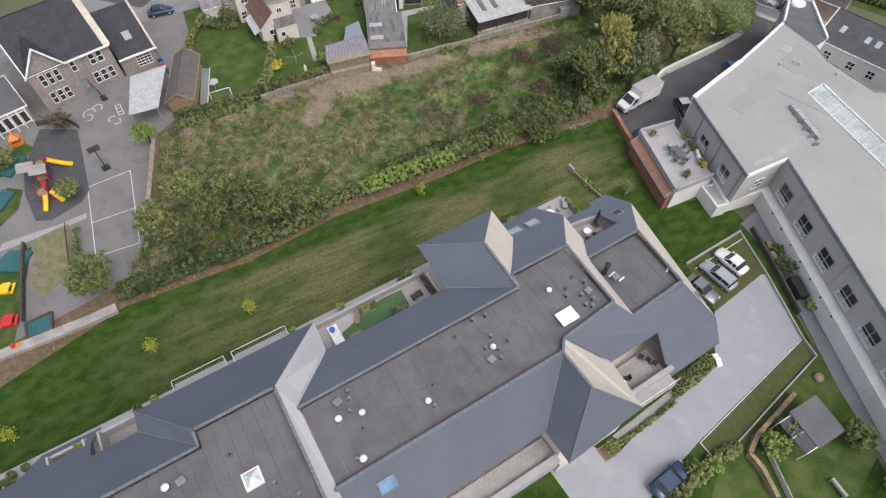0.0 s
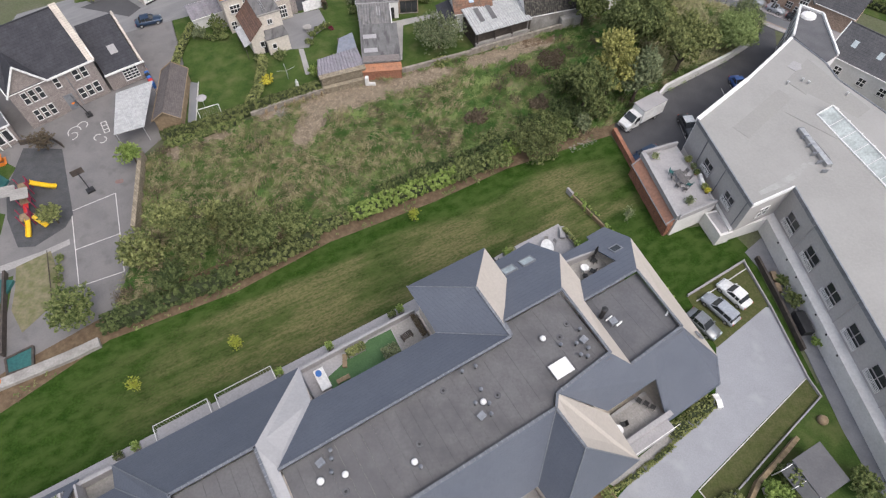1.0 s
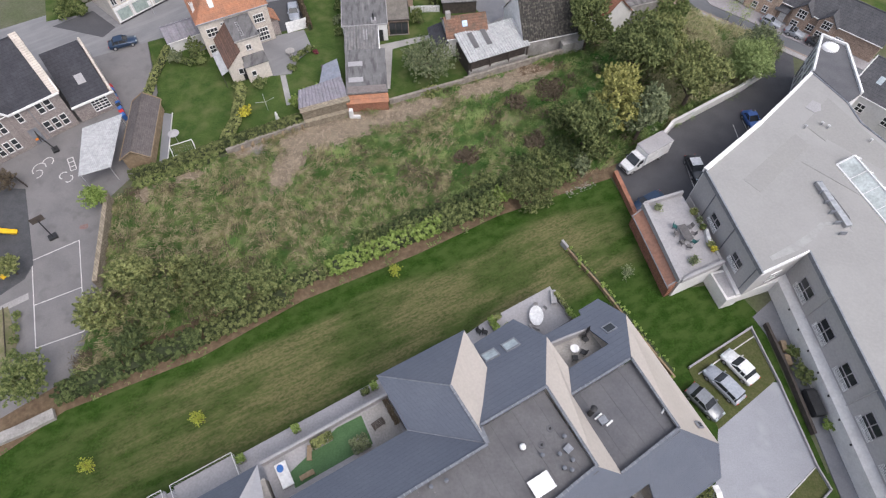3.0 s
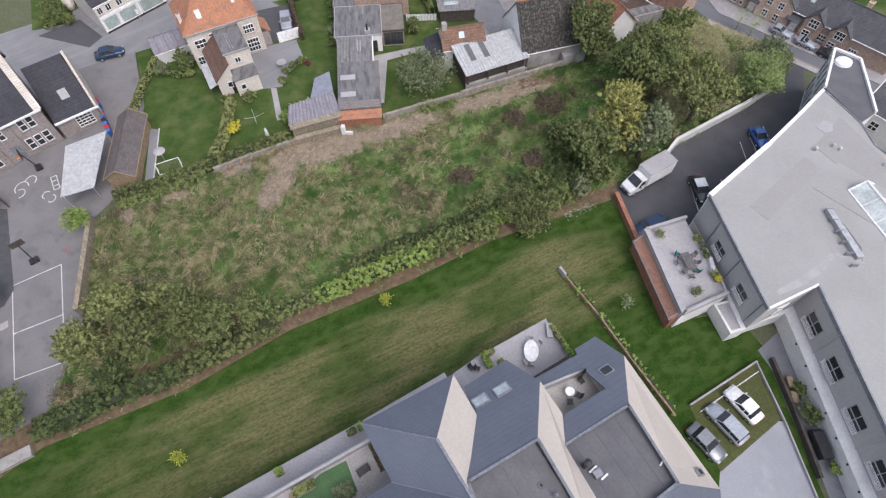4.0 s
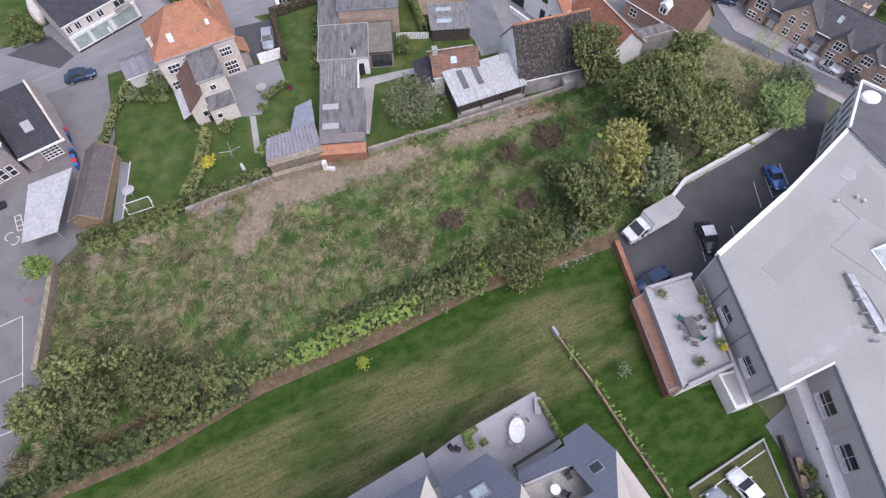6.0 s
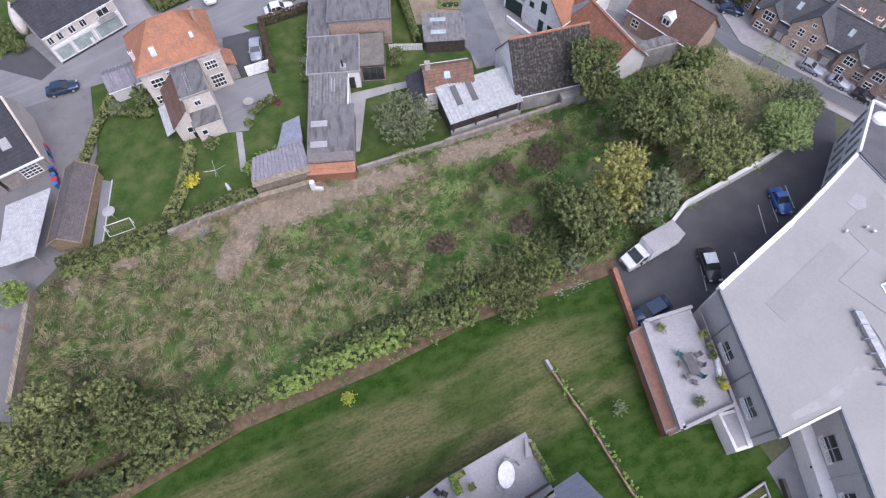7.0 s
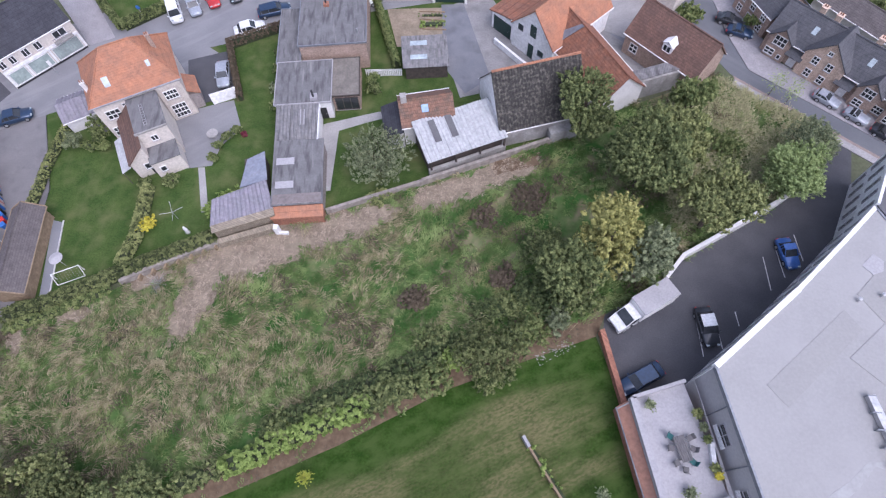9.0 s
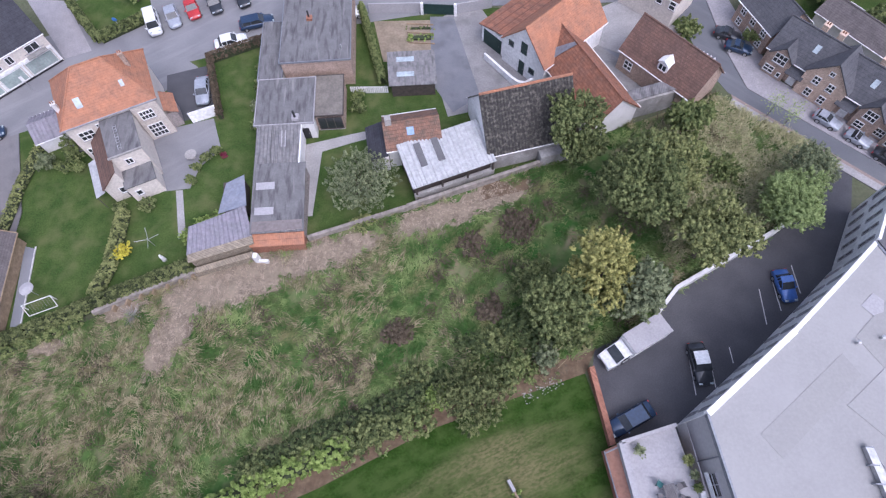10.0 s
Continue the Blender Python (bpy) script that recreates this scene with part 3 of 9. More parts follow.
sheet("car_park", [(24.9, 64.2), (26.8, 57.8), (31.5, 59.0), (33.0, 58.5), (46, 70), (53.0, 80), (55.5, 90.6), (53.9, 91.0), (49.4, 84.8), (44.5, 81.0), (33.5, 73.6), (31.2, 70.6), (25.2, 66.6)], -0.02, M_ASPHALT, "dark tarmac car park")
sheet("school_yard", [(-72, 52), (-72, 77), (-46, 90.2), (-40.5, 78), (-38.7, 63), (-41.0, 58.6), (-37.0, 44.5), (-35.4, 36.0), (-40, 29.6), (-47, 26), (-72, 20)], -0.03, M_YARD, "worn grey asphalt school yard")
sheet("gardens", [(-38.6, 63.2), (-40.6, 78), (-46, 90), (-20, 106), (-15.2, 110), (-2, 111), (12, 114), (45, 114), (36, 101), (28.3, 95.2), (20, 89), (14.2, 86.5), (4.4, 82), (-6.3, 77), (-17.2, 72.6), (-27.2, 66.8)], -0.03, M_GARDEN, "back gardens with short grass")
sheet("north_road", [(-72, 75), (-42.6, 90.6), (-29.8, 101.0), (-19.6, 104.6), (-8.4, 109.2), (10.9, 114.2), (30, 116), (30, 128), (-8, 124), (-30, 117), (-72, 90)], -0.02, M_ROAD, "pale worn asphalt road")


def street(across, along):
    """A place by the street: metres across it to the north-east and along it to the south-east."""
    return (0.61 * across + 0.79 * along, 0.79 * across - 0.61 * along)


sheet("east_road", [street(106.2, 30), street(108.6, 30), street(108.6, -26), (43.6, 108.4), (42.2, 115), (40.5, 130), (34, 130), (37.4, 114), (39.6, 107.8), (41.4, 103.2), street(106.2, -28)], -0.02, M_STREET, "dark grey asphalt street")
sheet("pavement", [street(104.7, 30), street(105.7, 30), street(105.7, -27), street(104.7, -27)], 0.08, M_PAVE, "pale concrete pavement with kerb")
sheet("parking_strip", [street(105.7, 30), street(106.2, 30), street(106.2, -27.5), street(105.7, -27)], -0.01, M_CLAY, "reddish paved strip along the street")
sheet("pavement", [street(108.6, 30), street(112.0, 30), street(112.0, -24.5), (46.6, 111), (44.5, 118), (41.6, 118), (43.2, 108.2), street(108.3, -26.5)], 0.08, M_PAVE2, "pinkish paved footway before the houses")
sheet("drive", [(29.6, 38.0), (31.4, 32.4), (29.9, 26.6), (25.0, 22.6), (17.2, 15.4), (13.4, 17.2), (9.0, 14.6), (-4, 6.5), (-12, -8), (2, -16), (20.2, 12.0), (25.8, 17.0), (40.1, 28.6), (38.7, 37.0), (36.0, 37.0)], 0.025, M_DRIVE, "pale concrete drive")
setting("grass_bay", MB().prism([(29.4, 38.2), (37.3, 43.1), (38.6, 37.3), (31.3, 31.8)], -0.3, 0.03), M_BAY, "olive grass parking bay beside the drive")
sheet("grass_strip", [(25.9, 16.9), (40.1, 28.5), (40.8, 26.5), (27.2, 14.9)], 0.03, M_BAY, "strip of worn grass along the drive")
sheet("alley", [(37.9, 44.6), (39.3, 41.5), (41.0, 31.3), (41.9, 23), (43.2, 17), (45, 10), (46, 22), (44.2, 34), (41.5, 47.6)], 0.04, M_TARMAC, "narrow grey paved alley beside the grey building")
sheet("garden_path", [(41.2, 28), (43.2, 16), (34, 6), (20, 2), (27.4, 14.8)], 0.02, M_GARDEN, "short garden grass")

# ---- apartment building: u runs along it, v across it to the north ----
MAIN = at(10.18, 20.33, 32.2)
flats = thing("apartment_building", "large apartment building with dark slate hipped roofs and flat felt roofs", "building", MAIN)


def roof(name, pts, mat, thick=0.16, label=""):
    return part(name, MB().slab(pts, thick), mat, flats, label)


def wall(name, poly, z0, z1, mat, label=""):
    return part(name, MB().prism(poly, z0, z1), mat, flats, label)


# body below the roofs
wall("wall", [(-52, -5.6), (-21.5, -5.6), (-21.5, -3.0), (-2.6, -3.0), (-2.6, -6.0), (5.0, -6.0), (5.0, -1.4), (12.0, -1.4), (12.0, -4.5), (19.0, -4.5), (21.0, -2.2), (18.4, 10.6), (17.9, 13.6), (11.6, 13.6), (9.0, 15.5), (3.8, 16.2), (-4.0, 16.4), (-45, 16.4), (-52, 16.4)], 0, 2.6, M_RENDER_C, "cream rendered wall")
wall("wall", [(-52, -4.6), (-21.5, -4.6), (-21.5, -2.4), (-2.8, -2.4), (-2.8, -5.4), (3.6, -5.4), (3.6, -0.6), (7.0, -0.6), (7.0, 8.0), (9.0, 15.4), (3.6, 16.0), (-4.0, 16.2), (-4.0, 11.2), (-16.6, 11.2), (-16.6, 15.2), (-33, 15.2), (-33, 13.8), (-52, 13.8)], 2.6, 6.9, M_RENDER_C)
wall("wall", [(-21.6, 0.2), (6.6, 0.4), (6.8, 8.2), (8.6, 11.4), (8.6, 13.6), (3.4, 13.4), (3.4, 15.6), (-3.8, 15.8), (-3.8, 10.9), (-16.4, 10.9), (-17.6, 14.2), (-21.6, 14.2)], 6.9, 9.3, M_RENDER_C)
wall("wall", [(-21.2, 0.4), (-0.8, 0.4), (0.6, 1.4), (6.5, 1.9), (6.7, 8.1), (1.2, 8.1), (0.5, 6.6), (-21.2, 6.6)], 9.3, 12.95, M_RENDER_C)
wall("wall", [(7.0, 0.3), (14.6, 0.5), (15.4, 6.9), (17.4, 10.0), (17.2, 12.4), (10.6, 12.4), (7.0, 8.0)], 2.6, 7.9, M_RENDER_C)
wall("wall", [(8.6, 0.3), (15.0, 0.5), (15.4, 7.0), (9.2, 7.0)], 7.9, 10.6, M_RENDER_C)
wall("wall", [(-52, -3.4), (-22, -1.6), (-22, 9.0), (-28, 9.0), (-28, 7.6), (-52, 7.6)], 6.9, 13.2, M_RENDER_C)

# west section
roof("roof_slope", [(-28.3, 9.3, 13.9), (-21.72, 9.3, 13.9), (-16.4, 16.0, 8.6), (-33.2, 16.0, 8.6)], M_SLATE)
roof("roof_slope", [(-28.3, 7.9, 13.9), (-28.3, 9.3, 13.9), (-33.2, 16.0, 8.6), (-33.2, 13.8, 9.2)], M_SLATE)
roof("roof_slope", [(-52, 7.9, 13.9), (-28.3, 7.9, 13.9), (-33.2, 13.8, 9.2), (-37.0, 13.6, 9.4), (-52, 13.6, 9.4)], M_SLATE)
roof("roof_slope", [(-37.0, 13.6, 9.4), (-37.2, 15.7, 7.75), (-43.0, 15.4, 7.95), (-52, 15.4, 7.95), (-52, 13.6, 9.4)], M_SLATE)
roof("roof_slope", [(-43.0, 15.4, 7.95), (-40.9, 15.5, 7.87), (-40.9, 17.5, 6.3), (-41.6, 17.55, 6.3)], M_SLATE)
roof("roof_slope", [(-37.7, 15.65, 7.8), (-37.2, 15.7, 7.75), (-36.7, 17.4, 6.35), (-37.7, 17.4, 6.35)], M_SLATE)
roof("roof_slope", [(-40.9, 16.8, 6.85), (-37.7, 16.8, 6.85), (-37.7, 17.4, 6.35), (-40.9, 17.5, 6.3)], M_SLATE)
wall("wall", [(-41.4, 14.0), (-36.9, 14.0), (-36.9, 17.15), (-41.4, 17.2)], 4.0, 5.9, M_RENDER_C)
wall("parapet", [(-40.85, 16.45), (-37.75, 16.45), (-37.75, 16.7), (-40.85, 16.7)], 5.9, 7.0, M_CONC_L, "pale parapet of a cut-in roof terrace")
wall("cheek_wall", [(-40.85, 15.4), (-40.65, 15.4), (-40.65, 16.45), (-40.85, 16.45)], 5.9, 7.6, M_CONC_L)
wall("cheek_wall", [(-37.95, 15.4), (-37.75, 15.4), (-37.75, 16.45), (-37.95, 16.45)], 5.9, 7.6, M_CONC_L)
wall("terrace_slab", [(-36.8, 13.9), (-33.2, 13.9), (-33.2, 17.0), (-36.8, 17.0)], 4.0, 5.7, M_CONC, "grey cut-in roof terrace")
wall("parapet", [(-36.8, 16.6), (-33.2, 16.6), (-33.2, 16.95), (-36.8, 16.95)], 5.7, 6.7, M_CONC_L, "pale parapet of a cut-in roof terrace")
wall("cheek_wall", [(-36.8, 14.6), (-36.6, 14.6), (-36.6, 16.6), (-36.8, 16.6)], 5.7, 7.4, M_CONC_L)
roof("beige_slope", [(-21.72, 9.3, 13.9), (-21.72, -1.5, 13.9), (-20.75, -1.5, 13.1), (-20.8, 7.0, 13.35), (-16.7, 11.8, 10.45), (-16.4, 16.0, 8.65)], M_PALE_EAST, 0.16, "pale grey end slope facing east")
roof("roof_slope", [(-52, -1.2, 13.9), (-21.72, -1.2, 13.9), (-21.72, -5.4, 6.6), (-52, -5.4, 6.6)], M_SLATE)
# middle section
roof("roof_slope", [(-20.9, 6.97, 13.5), (0.4, 6.97, 13.5), (-4.3, 11.7, 10.6), (-16.7, 11.8, 10.4)], M_SLATE)
roof("roof_slope", [(0.4, 6.97, 13.5), (0.1, 12.1, 14.4), (-4.45, 16.85, 11.5), (-4.3, 11.7, 10.6)], M_SLATE)
roof("roof_slope", [(0.1, 12.1, 14.4), (4.2, 16.6, 11.8), (-4.45, 16.85, 11.5)], M_SLATE)
roof("beige_slope", [(0.4, 6.97, 13.5), (0.75, 8.5, 13.4), (4.2, 12.7, 11.5), (4.2, 16.6, 11.75), (0.1, 12.1, 14.4)], M_BEIGE, 0.16, "pale beige east slope")
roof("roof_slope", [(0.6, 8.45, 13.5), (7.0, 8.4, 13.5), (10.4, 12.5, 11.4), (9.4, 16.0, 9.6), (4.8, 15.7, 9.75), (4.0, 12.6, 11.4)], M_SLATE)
roof("beige_slope", [(6.75, 1.35, 13.5), (7.0, 8.4, 13.5), (10.4, 12.5, 11.4), (10.7, 9.4, 10.5), (9.2, 7.1, 11.2), (8.75, 0.0, 11.2)], M_BEIGE, 0.16, "pale beige east slope")
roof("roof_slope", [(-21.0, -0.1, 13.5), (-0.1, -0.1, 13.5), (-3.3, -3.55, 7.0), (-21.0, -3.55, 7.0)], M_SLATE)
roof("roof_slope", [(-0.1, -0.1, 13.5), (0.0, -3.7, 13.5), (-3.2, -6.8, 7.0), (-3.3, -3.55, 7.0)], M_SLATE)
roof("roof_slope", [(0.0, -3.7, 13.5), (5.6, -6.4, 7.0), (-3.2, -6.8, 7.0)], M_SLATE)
roof("beige_slope", [(-0.1, -0.1, 13.5), (0.75, 0.8, 13.5), (5.6, -2.0, 7.9), (5.6, -6.4, 7.0), (0.0, -3.7, 13.5)], M_BEIGE, 0.16, "pale beige east slope")
roof("roof_slope", [(0.75, 0.8, 13.5), (6.7, 1.35, 13.5), (8.75, 0.0, 11.2), (11.6, 0.15, 11.2), (11.4, -1.75, 8.0), (5.6, -1.75, 8.0)], M_SLATE)
# east section
roof("roof_slope", [(11.6, 0.15, 11.2), (15.2, 0.4, 11.2), (21.9, -2.5, 2.1), (19.7, -4.9, 2.4), (12.2, -5.0, 2.6), (11.4, -1.75, 8.0)], M_SLATE)
roof("beige_slope", [(15.8, 7.2, 11.2), (15.2, 0.4, 11.2), (21.9, -2.5, 2.1), (18.9, 11.0, 9.65)], M_BEIGE, 0.16, "pale beige end slope with two skylights")
roof("roof_slope", [(9.2, 7.2, 11.2), (15.8, 7.2, 11.2), (15.3, 9.35, 10.3), (10.75, 9.3, 10.3)], M_SLATE)
roof("roof_slope", [(15.8, 7.2, 11.2), (18.9, 11.0, 9.65), (18.4, 14.1, 8.2), (15.9, 14.0, 8.3), (15.1, 11.5, 9.4), (15.3, 9.35, 10.3)], M_SLATE)
roof("roof_slope", [(10.6, 12.5, 8.95), (15.25, 11.9, 9.2), (15.9, 13.4, 8.6), (11.0, 13.5, 8.5)], M_SLATE)

# flat felt roofs, laid in sheets
for k in range(26):
    u0 = -20.7 + k * 1.055
    top = 6.85 if u0 < 0.2 else 8.3
    part("felt_sheet", MB().box(u0, 0.05 if u0 < -0.8 else 1.0, 12.9, u0 + 1.046, top, 13.08 + 0.012 * (k % 2)), M_FELT, flats)
for k in range(6):
    u0 = 8.95 + k * 1.06
    part("felt_sheet", MB().box(u0, 0.15, 10.55, u0 + 1.05, 7.05, 10.7 + 0.012 * (k % 2)), M_FELT_D, flats)
for k in range(28):
    u0 = -51.5 + k * 1.06
    part("felt_sheet", MB().box(u0, -1.1, 13.15, u0 + 1.05, 9.2 if u0 > -28.3 else 7.8, 13.4 + 0.012 * (k % 2)), M_FELT, flats)
part("felt_sheet", MB().prism([(-0.95, 0.1), (-0.2, 0.05), (0.7, 0.95), (0.7, 1.2), (-0.95, 1.2)], 12.9, 13.07), M_FELT, flats)
part("felt_sheet", MB().prism([(15.2, 0.3), (15.33, 0.3), (15.85, 7.05), (15.2, 7.05)], 10.5, 10.69), M_FELT_D, flats)
part("beige_slope", MB().slab([(8.4, 0.2, 11.05), (9.0, 0.2, 10.72), (9.3, 7.1, 10.72), (8.9, 7.1, 11.05)], 0.1), M_BEIGE, flats)


SEAMS = MB()


def cap(p, q, w=0.22, h=0.12):
    """A zinc coping along a roof edge."""
    p, q = Vector(p), Vector(q)
    d = (q - p).normalized()
    s = Vector((-d.y, d.x, 0)).normalized() * (w / 2)
    verts = [p + s, p - s, q - s, q + s]
    for i in range(1, int((q - p).length / 0.5)):
        m, e, f = p + d * (0.5 * i), d * 0.025, s * 1.1
        low = [m + f - e, m - f - e, m - f + e, m + f + e]
        SEAMS.add([v + Vector((0, 0, -h)) for v in low] + [v + Vector((0, 0, 0.06)) for v in low], [(3, 2, 1, 0), (4, 5, 6, 7), (0, 1, 5, 4), (1, 2, 6, 5), (2, 3, 7, 6), (3, 0, 4, 7)])
    return part("coping", MB().add([v + Vector((0, 0, -h)) for v in verts] + [v + Vector((0, 0, 0.03)) for v in verts], [(3, 2, 1, 0), (4, 5, 6, 7), (0, 1, 5, 4), (1, 2, 6, 5), (2, 3, 7, 6), (3, 0, 4, 7)]), M_COPING, flats)


for a, b in [((-20.9, 6.9, 13.55), (0.4, 6.9, 13.55)), ((0.5, 6.95, 13.55), (0.7, 8.4, 13.55)), ((0.7, 8.4, 13.55), (7.0, 8.35, 13.55)), ((7.0, 8.45, 13.56), (6.75, 1.3, 13.56)),
             ((-20.8, -0.05, 13.55), (-0.1, -0.05, 13.55)), ((-0.1, -0.1, 13.55), (0.75, 0.85, 13.55)), ((0.75, 0.85, 13.55), (6.75, 1.4, 13.55)),
             ((9.2, 7.15, 11.25), (15.8, 7.15, 11.25)), ((15.75, 7.2, 11.25), (15.2, 0.4, 11.25)), ((8.75, 0.05, 11.25), (15.2, 0.45, 11.25)),
             ((-21.75, 9.3, 13.95), (-21.75, -1.4, 13.95)), ((-28.3, 9.25, 13.95), (-21.7, 9.25, 13.95)), ((-28.3, 7.85, 13.95), (-28.3, 9.3, 13.95)), ((-52, 7.85, 13.95), (-28.3, 7.85, 13.95)), ((-52, -1.15, 13.95), (-21.7, -1.15, 13.95)),
             ((0.4, 6.97, 13.55), (0.1, 12.1, 14.45)), ((-0.1, -0.1, 13.55), (0.0, -3.7, 13.55))]:
    cap(a, b)
tagged(part("seams", SEAMS, M_ZINC, flats), "narrow raised joints of the zinc copings", kind="stuff")
for a, b in [((-4.3, 11.7, 10.63), (0.4, 6.97, 13.53)), ((-3.3, -3.55, 7.03), (-0.1, -0.1, 13.53)), ((-3.2, -6.8, 7.03), (0.0, -3.7, 13.53)), ((0.0, -3.7, 13.53), (5.6, -6.4, 7.03)), ((0.1, 12.1, 14.43), (-4.45, 16.85, 11.53)),
             ((-33.2, 16.0, 8.63), (-28.3, 9.3, 13.93)), ((-28.3, 7.9, 13.93), (-33.2, 13.8, 9.23))]:
    part("flashing", MB().tube(a, b, 0.05, n=6), M_ZINC, flats)

# terraces and ledges on the north and south sides
wall("terrace_slab", [(-46.5, 13.4), (-46.5, 19.5), (-4.0, 19.4), (5.0, 19.6), (5.0, 14.0), (-4, 14), (-16, 12)], 0, 3.2, M_CONC_L, "pale concrete ledge before the terraces")
wall("terrace_slab", [(-16.4, 11.0), (-4.1, 11.0), (-4.1, 16.3), (-16.4, 16.3)], 3.0, 6.45, M_CONC_L)
wall("parapet", [(-16.4, 16.25), (-4.1, 16.25), (-4.1, 16.5), (-16.4, 16.5)], 3.0, 7.3, M_CONC_L, "concrete terrace parapet")
wall("terrace_slab", [(5.0, 14.0), (5.0, 18.9), (8.6, 19.3), (17.2, 19.3), (16.6, 14.6), (11.6, 13.2)], 0, 3.5, M_CONC_L, "pale concrete roof terrace")
wall("parapet", [(11.7, 14.5), (16.5, 14.6), (16.6, 14.35), (11.8, 14.25)], 3.5, 4.6, M_WOOD_D, "dark slatted screen wall")
wall("terrace_slab", [(11.8, 13.2), (16.6, 13.9), (16.6, 14.4), (11.8, 14.3)], 3.4, 4.3, M_CONC_L)
wall("terrace_slab", [(10.8, 9.3), (15.6, 9.3), (15.6, 12.4), (10.8, 12.6)], 7.85, 8.0, M_CONC, "grey tiled sunk roof terrace")
wall("parapet", [(10.9, 12.3), (15.3, 11.75), (15.3, 11.95), (10.9, 12.5)], 8.0, 9.1, M_CONC_L)
wall("terrace_slab", [(-21.3, -3.3), (-2.9, -3.3), (-2.9, -5.2), (-21.3, -5.2)], 2.5, 3.9, M_CONC_L, "paved terrace below the south roof")
wall("parapet", [(-21.3, -5.2), (-2.9, -5.2), (-2.9, -5.9), (-21.3, -5.9)], 2.5, 4.5, M_CONC_L, "broad concrete parapet")
wall("terrace_slab", [(5.4, -1.7), (12.0, -1.5), (12.0, -5.9), (5.4, -5.9)], 2.5, 3.4, M_CONC_L, "paved sunk terrace")
wall("parapet", [(6.8, -4.3), (12.3, -4.3), (12.3, -4.8), (6.8, -4.8)], 3.4, 4.5, M_CONC_L)
for i in range(11):
    for j in range(4):
        part("paving_slab", MB().box(6.3 + i * 0.52, -1.9 - (j + 1) * 0.55, 3.36, 6.3 + i * 0.52 + 0.5, -1.9 - j * 0.55 - 0.02, 3.42), M_PAVE, flats)
for i in range(34):
    for j in range(3):
        part("paving_slab", MB().box(-21.0 + i * 0.53, -3.35 - (j + 1) * 0.58, 3.86, -21.0 + i * 0.53 + 0.51, -3.35 - j * 0.58 - 0.02, 3.92), M_PAVE, flats)
setting("turf_mat", MB().prism([(-14.6, 13.2), (-7.2, 13.2), (-7.0, 16.0), (-9.4, 16.1), (-14.6, 14.6)], 6.4, 6.49), M_TURF, "green artificial turf on the roof terrace", MAIN)
part("terrace_paving", MB().prism([(-7.0, 12.0), (-4.4, 12.0), (-4.4, 16.1), (-6.9, 16.1)], 6.4, 6.5), M_PAVE, flats, "pale paved terrace corner")


# roof furniture
def roof_dome(u, v, z, r=0.42):
    d = thing("roof_dome", "round white plastic rooflight dome on the felt roof", "rooflight", MAIN @ at(u, v, 0, z), "domes on the flat roof")
    part("kerb", MB().rings([(0, 0, -0.05, r * 1.15, r * 1.15), (0, 0, 0.14, r * 1.1, r * 1.1), (0, 0, 0.16, r, r)], 20), M_FELT_D, d)
    part("cover", MB().rings([(0, 0, 0.15, r, r), (0, 0, 0.24, r * 0.95, r * 0.95), (0, 0, 0.33, r * 0.7, r * 0.7), (0, 0, 0.37, r * 0.35, r * 0.35), (0, 0, 0.38, 0.05, 0.05)], 20), M_WHITE, d, "", True)
    return d


for u, v in [(-18.5, 4.6), (-16.7, 4.1), (-18.2, 0.9), (-11.8, 2.2), (-4.75, 3.4), (2.7, 5.4)]:
    roof_dome(u, v, 13.1, 0.3 if u < -17 else 0.27)
roof_dome(-31.3, 6.4, 13.42, 0.3)


def vent(u, v, z, kind):
    if kind == 0:
        d = thing("roof_vent", "short dark pipe vent standing on the felt roof", "vent", MAIN @ at(u, v, 0, z), "vents on the flat roof")
        part("pipe", MB().tube((0, 0, -0.05), (0, 0, 0.45), 0.1, n=10), M_BLACK, d)
        part("cowl", MB().rings([(0, 0, 0.42, 0.16, 0.16), (0, 0, 0.52, 0.17, 0.17), (0, 0, 0.58, 0.06, 0.06)], 10), M_COPING, d)
    elif kind == 1:
        d = thing("roof_hatch", "small square grey vent box on the felt roof", "vent", MAIN @ at(u, v, 12, z), "boxes on the flat roof")
        part("box", MB().box(-0.28, -0.24, -0.05, 0.28, 0.24, 0.25), M_ZINC, d)
        part("lid", MB().box(-0.32, -0.28, 0.25, 0.32, 0.28, 0.31), M_ZINC, d)
    else:
        d = thing("roof_drain", "round dark drain collar sunk in the felt roof", "drain", MAIN @ at(u, v, 0, z), "drains on the flat roof")
        part("collar", MB().rings([(0, 0, -0.02, 0.3, 0.3), (0, 0, 0.05, 0.28, 0.28), (0, 0, 0.02, 0.12, 0.12)], 14), M_FELT_D, d)
        part("grate", MB().rings([(0, 0, 0.0, 0.13, 0.13), (0, 0, 0.09, 0.1, 0.1), (0, 0, 0.12, 0.02, 0.02)], 10), M_BLACK, d)


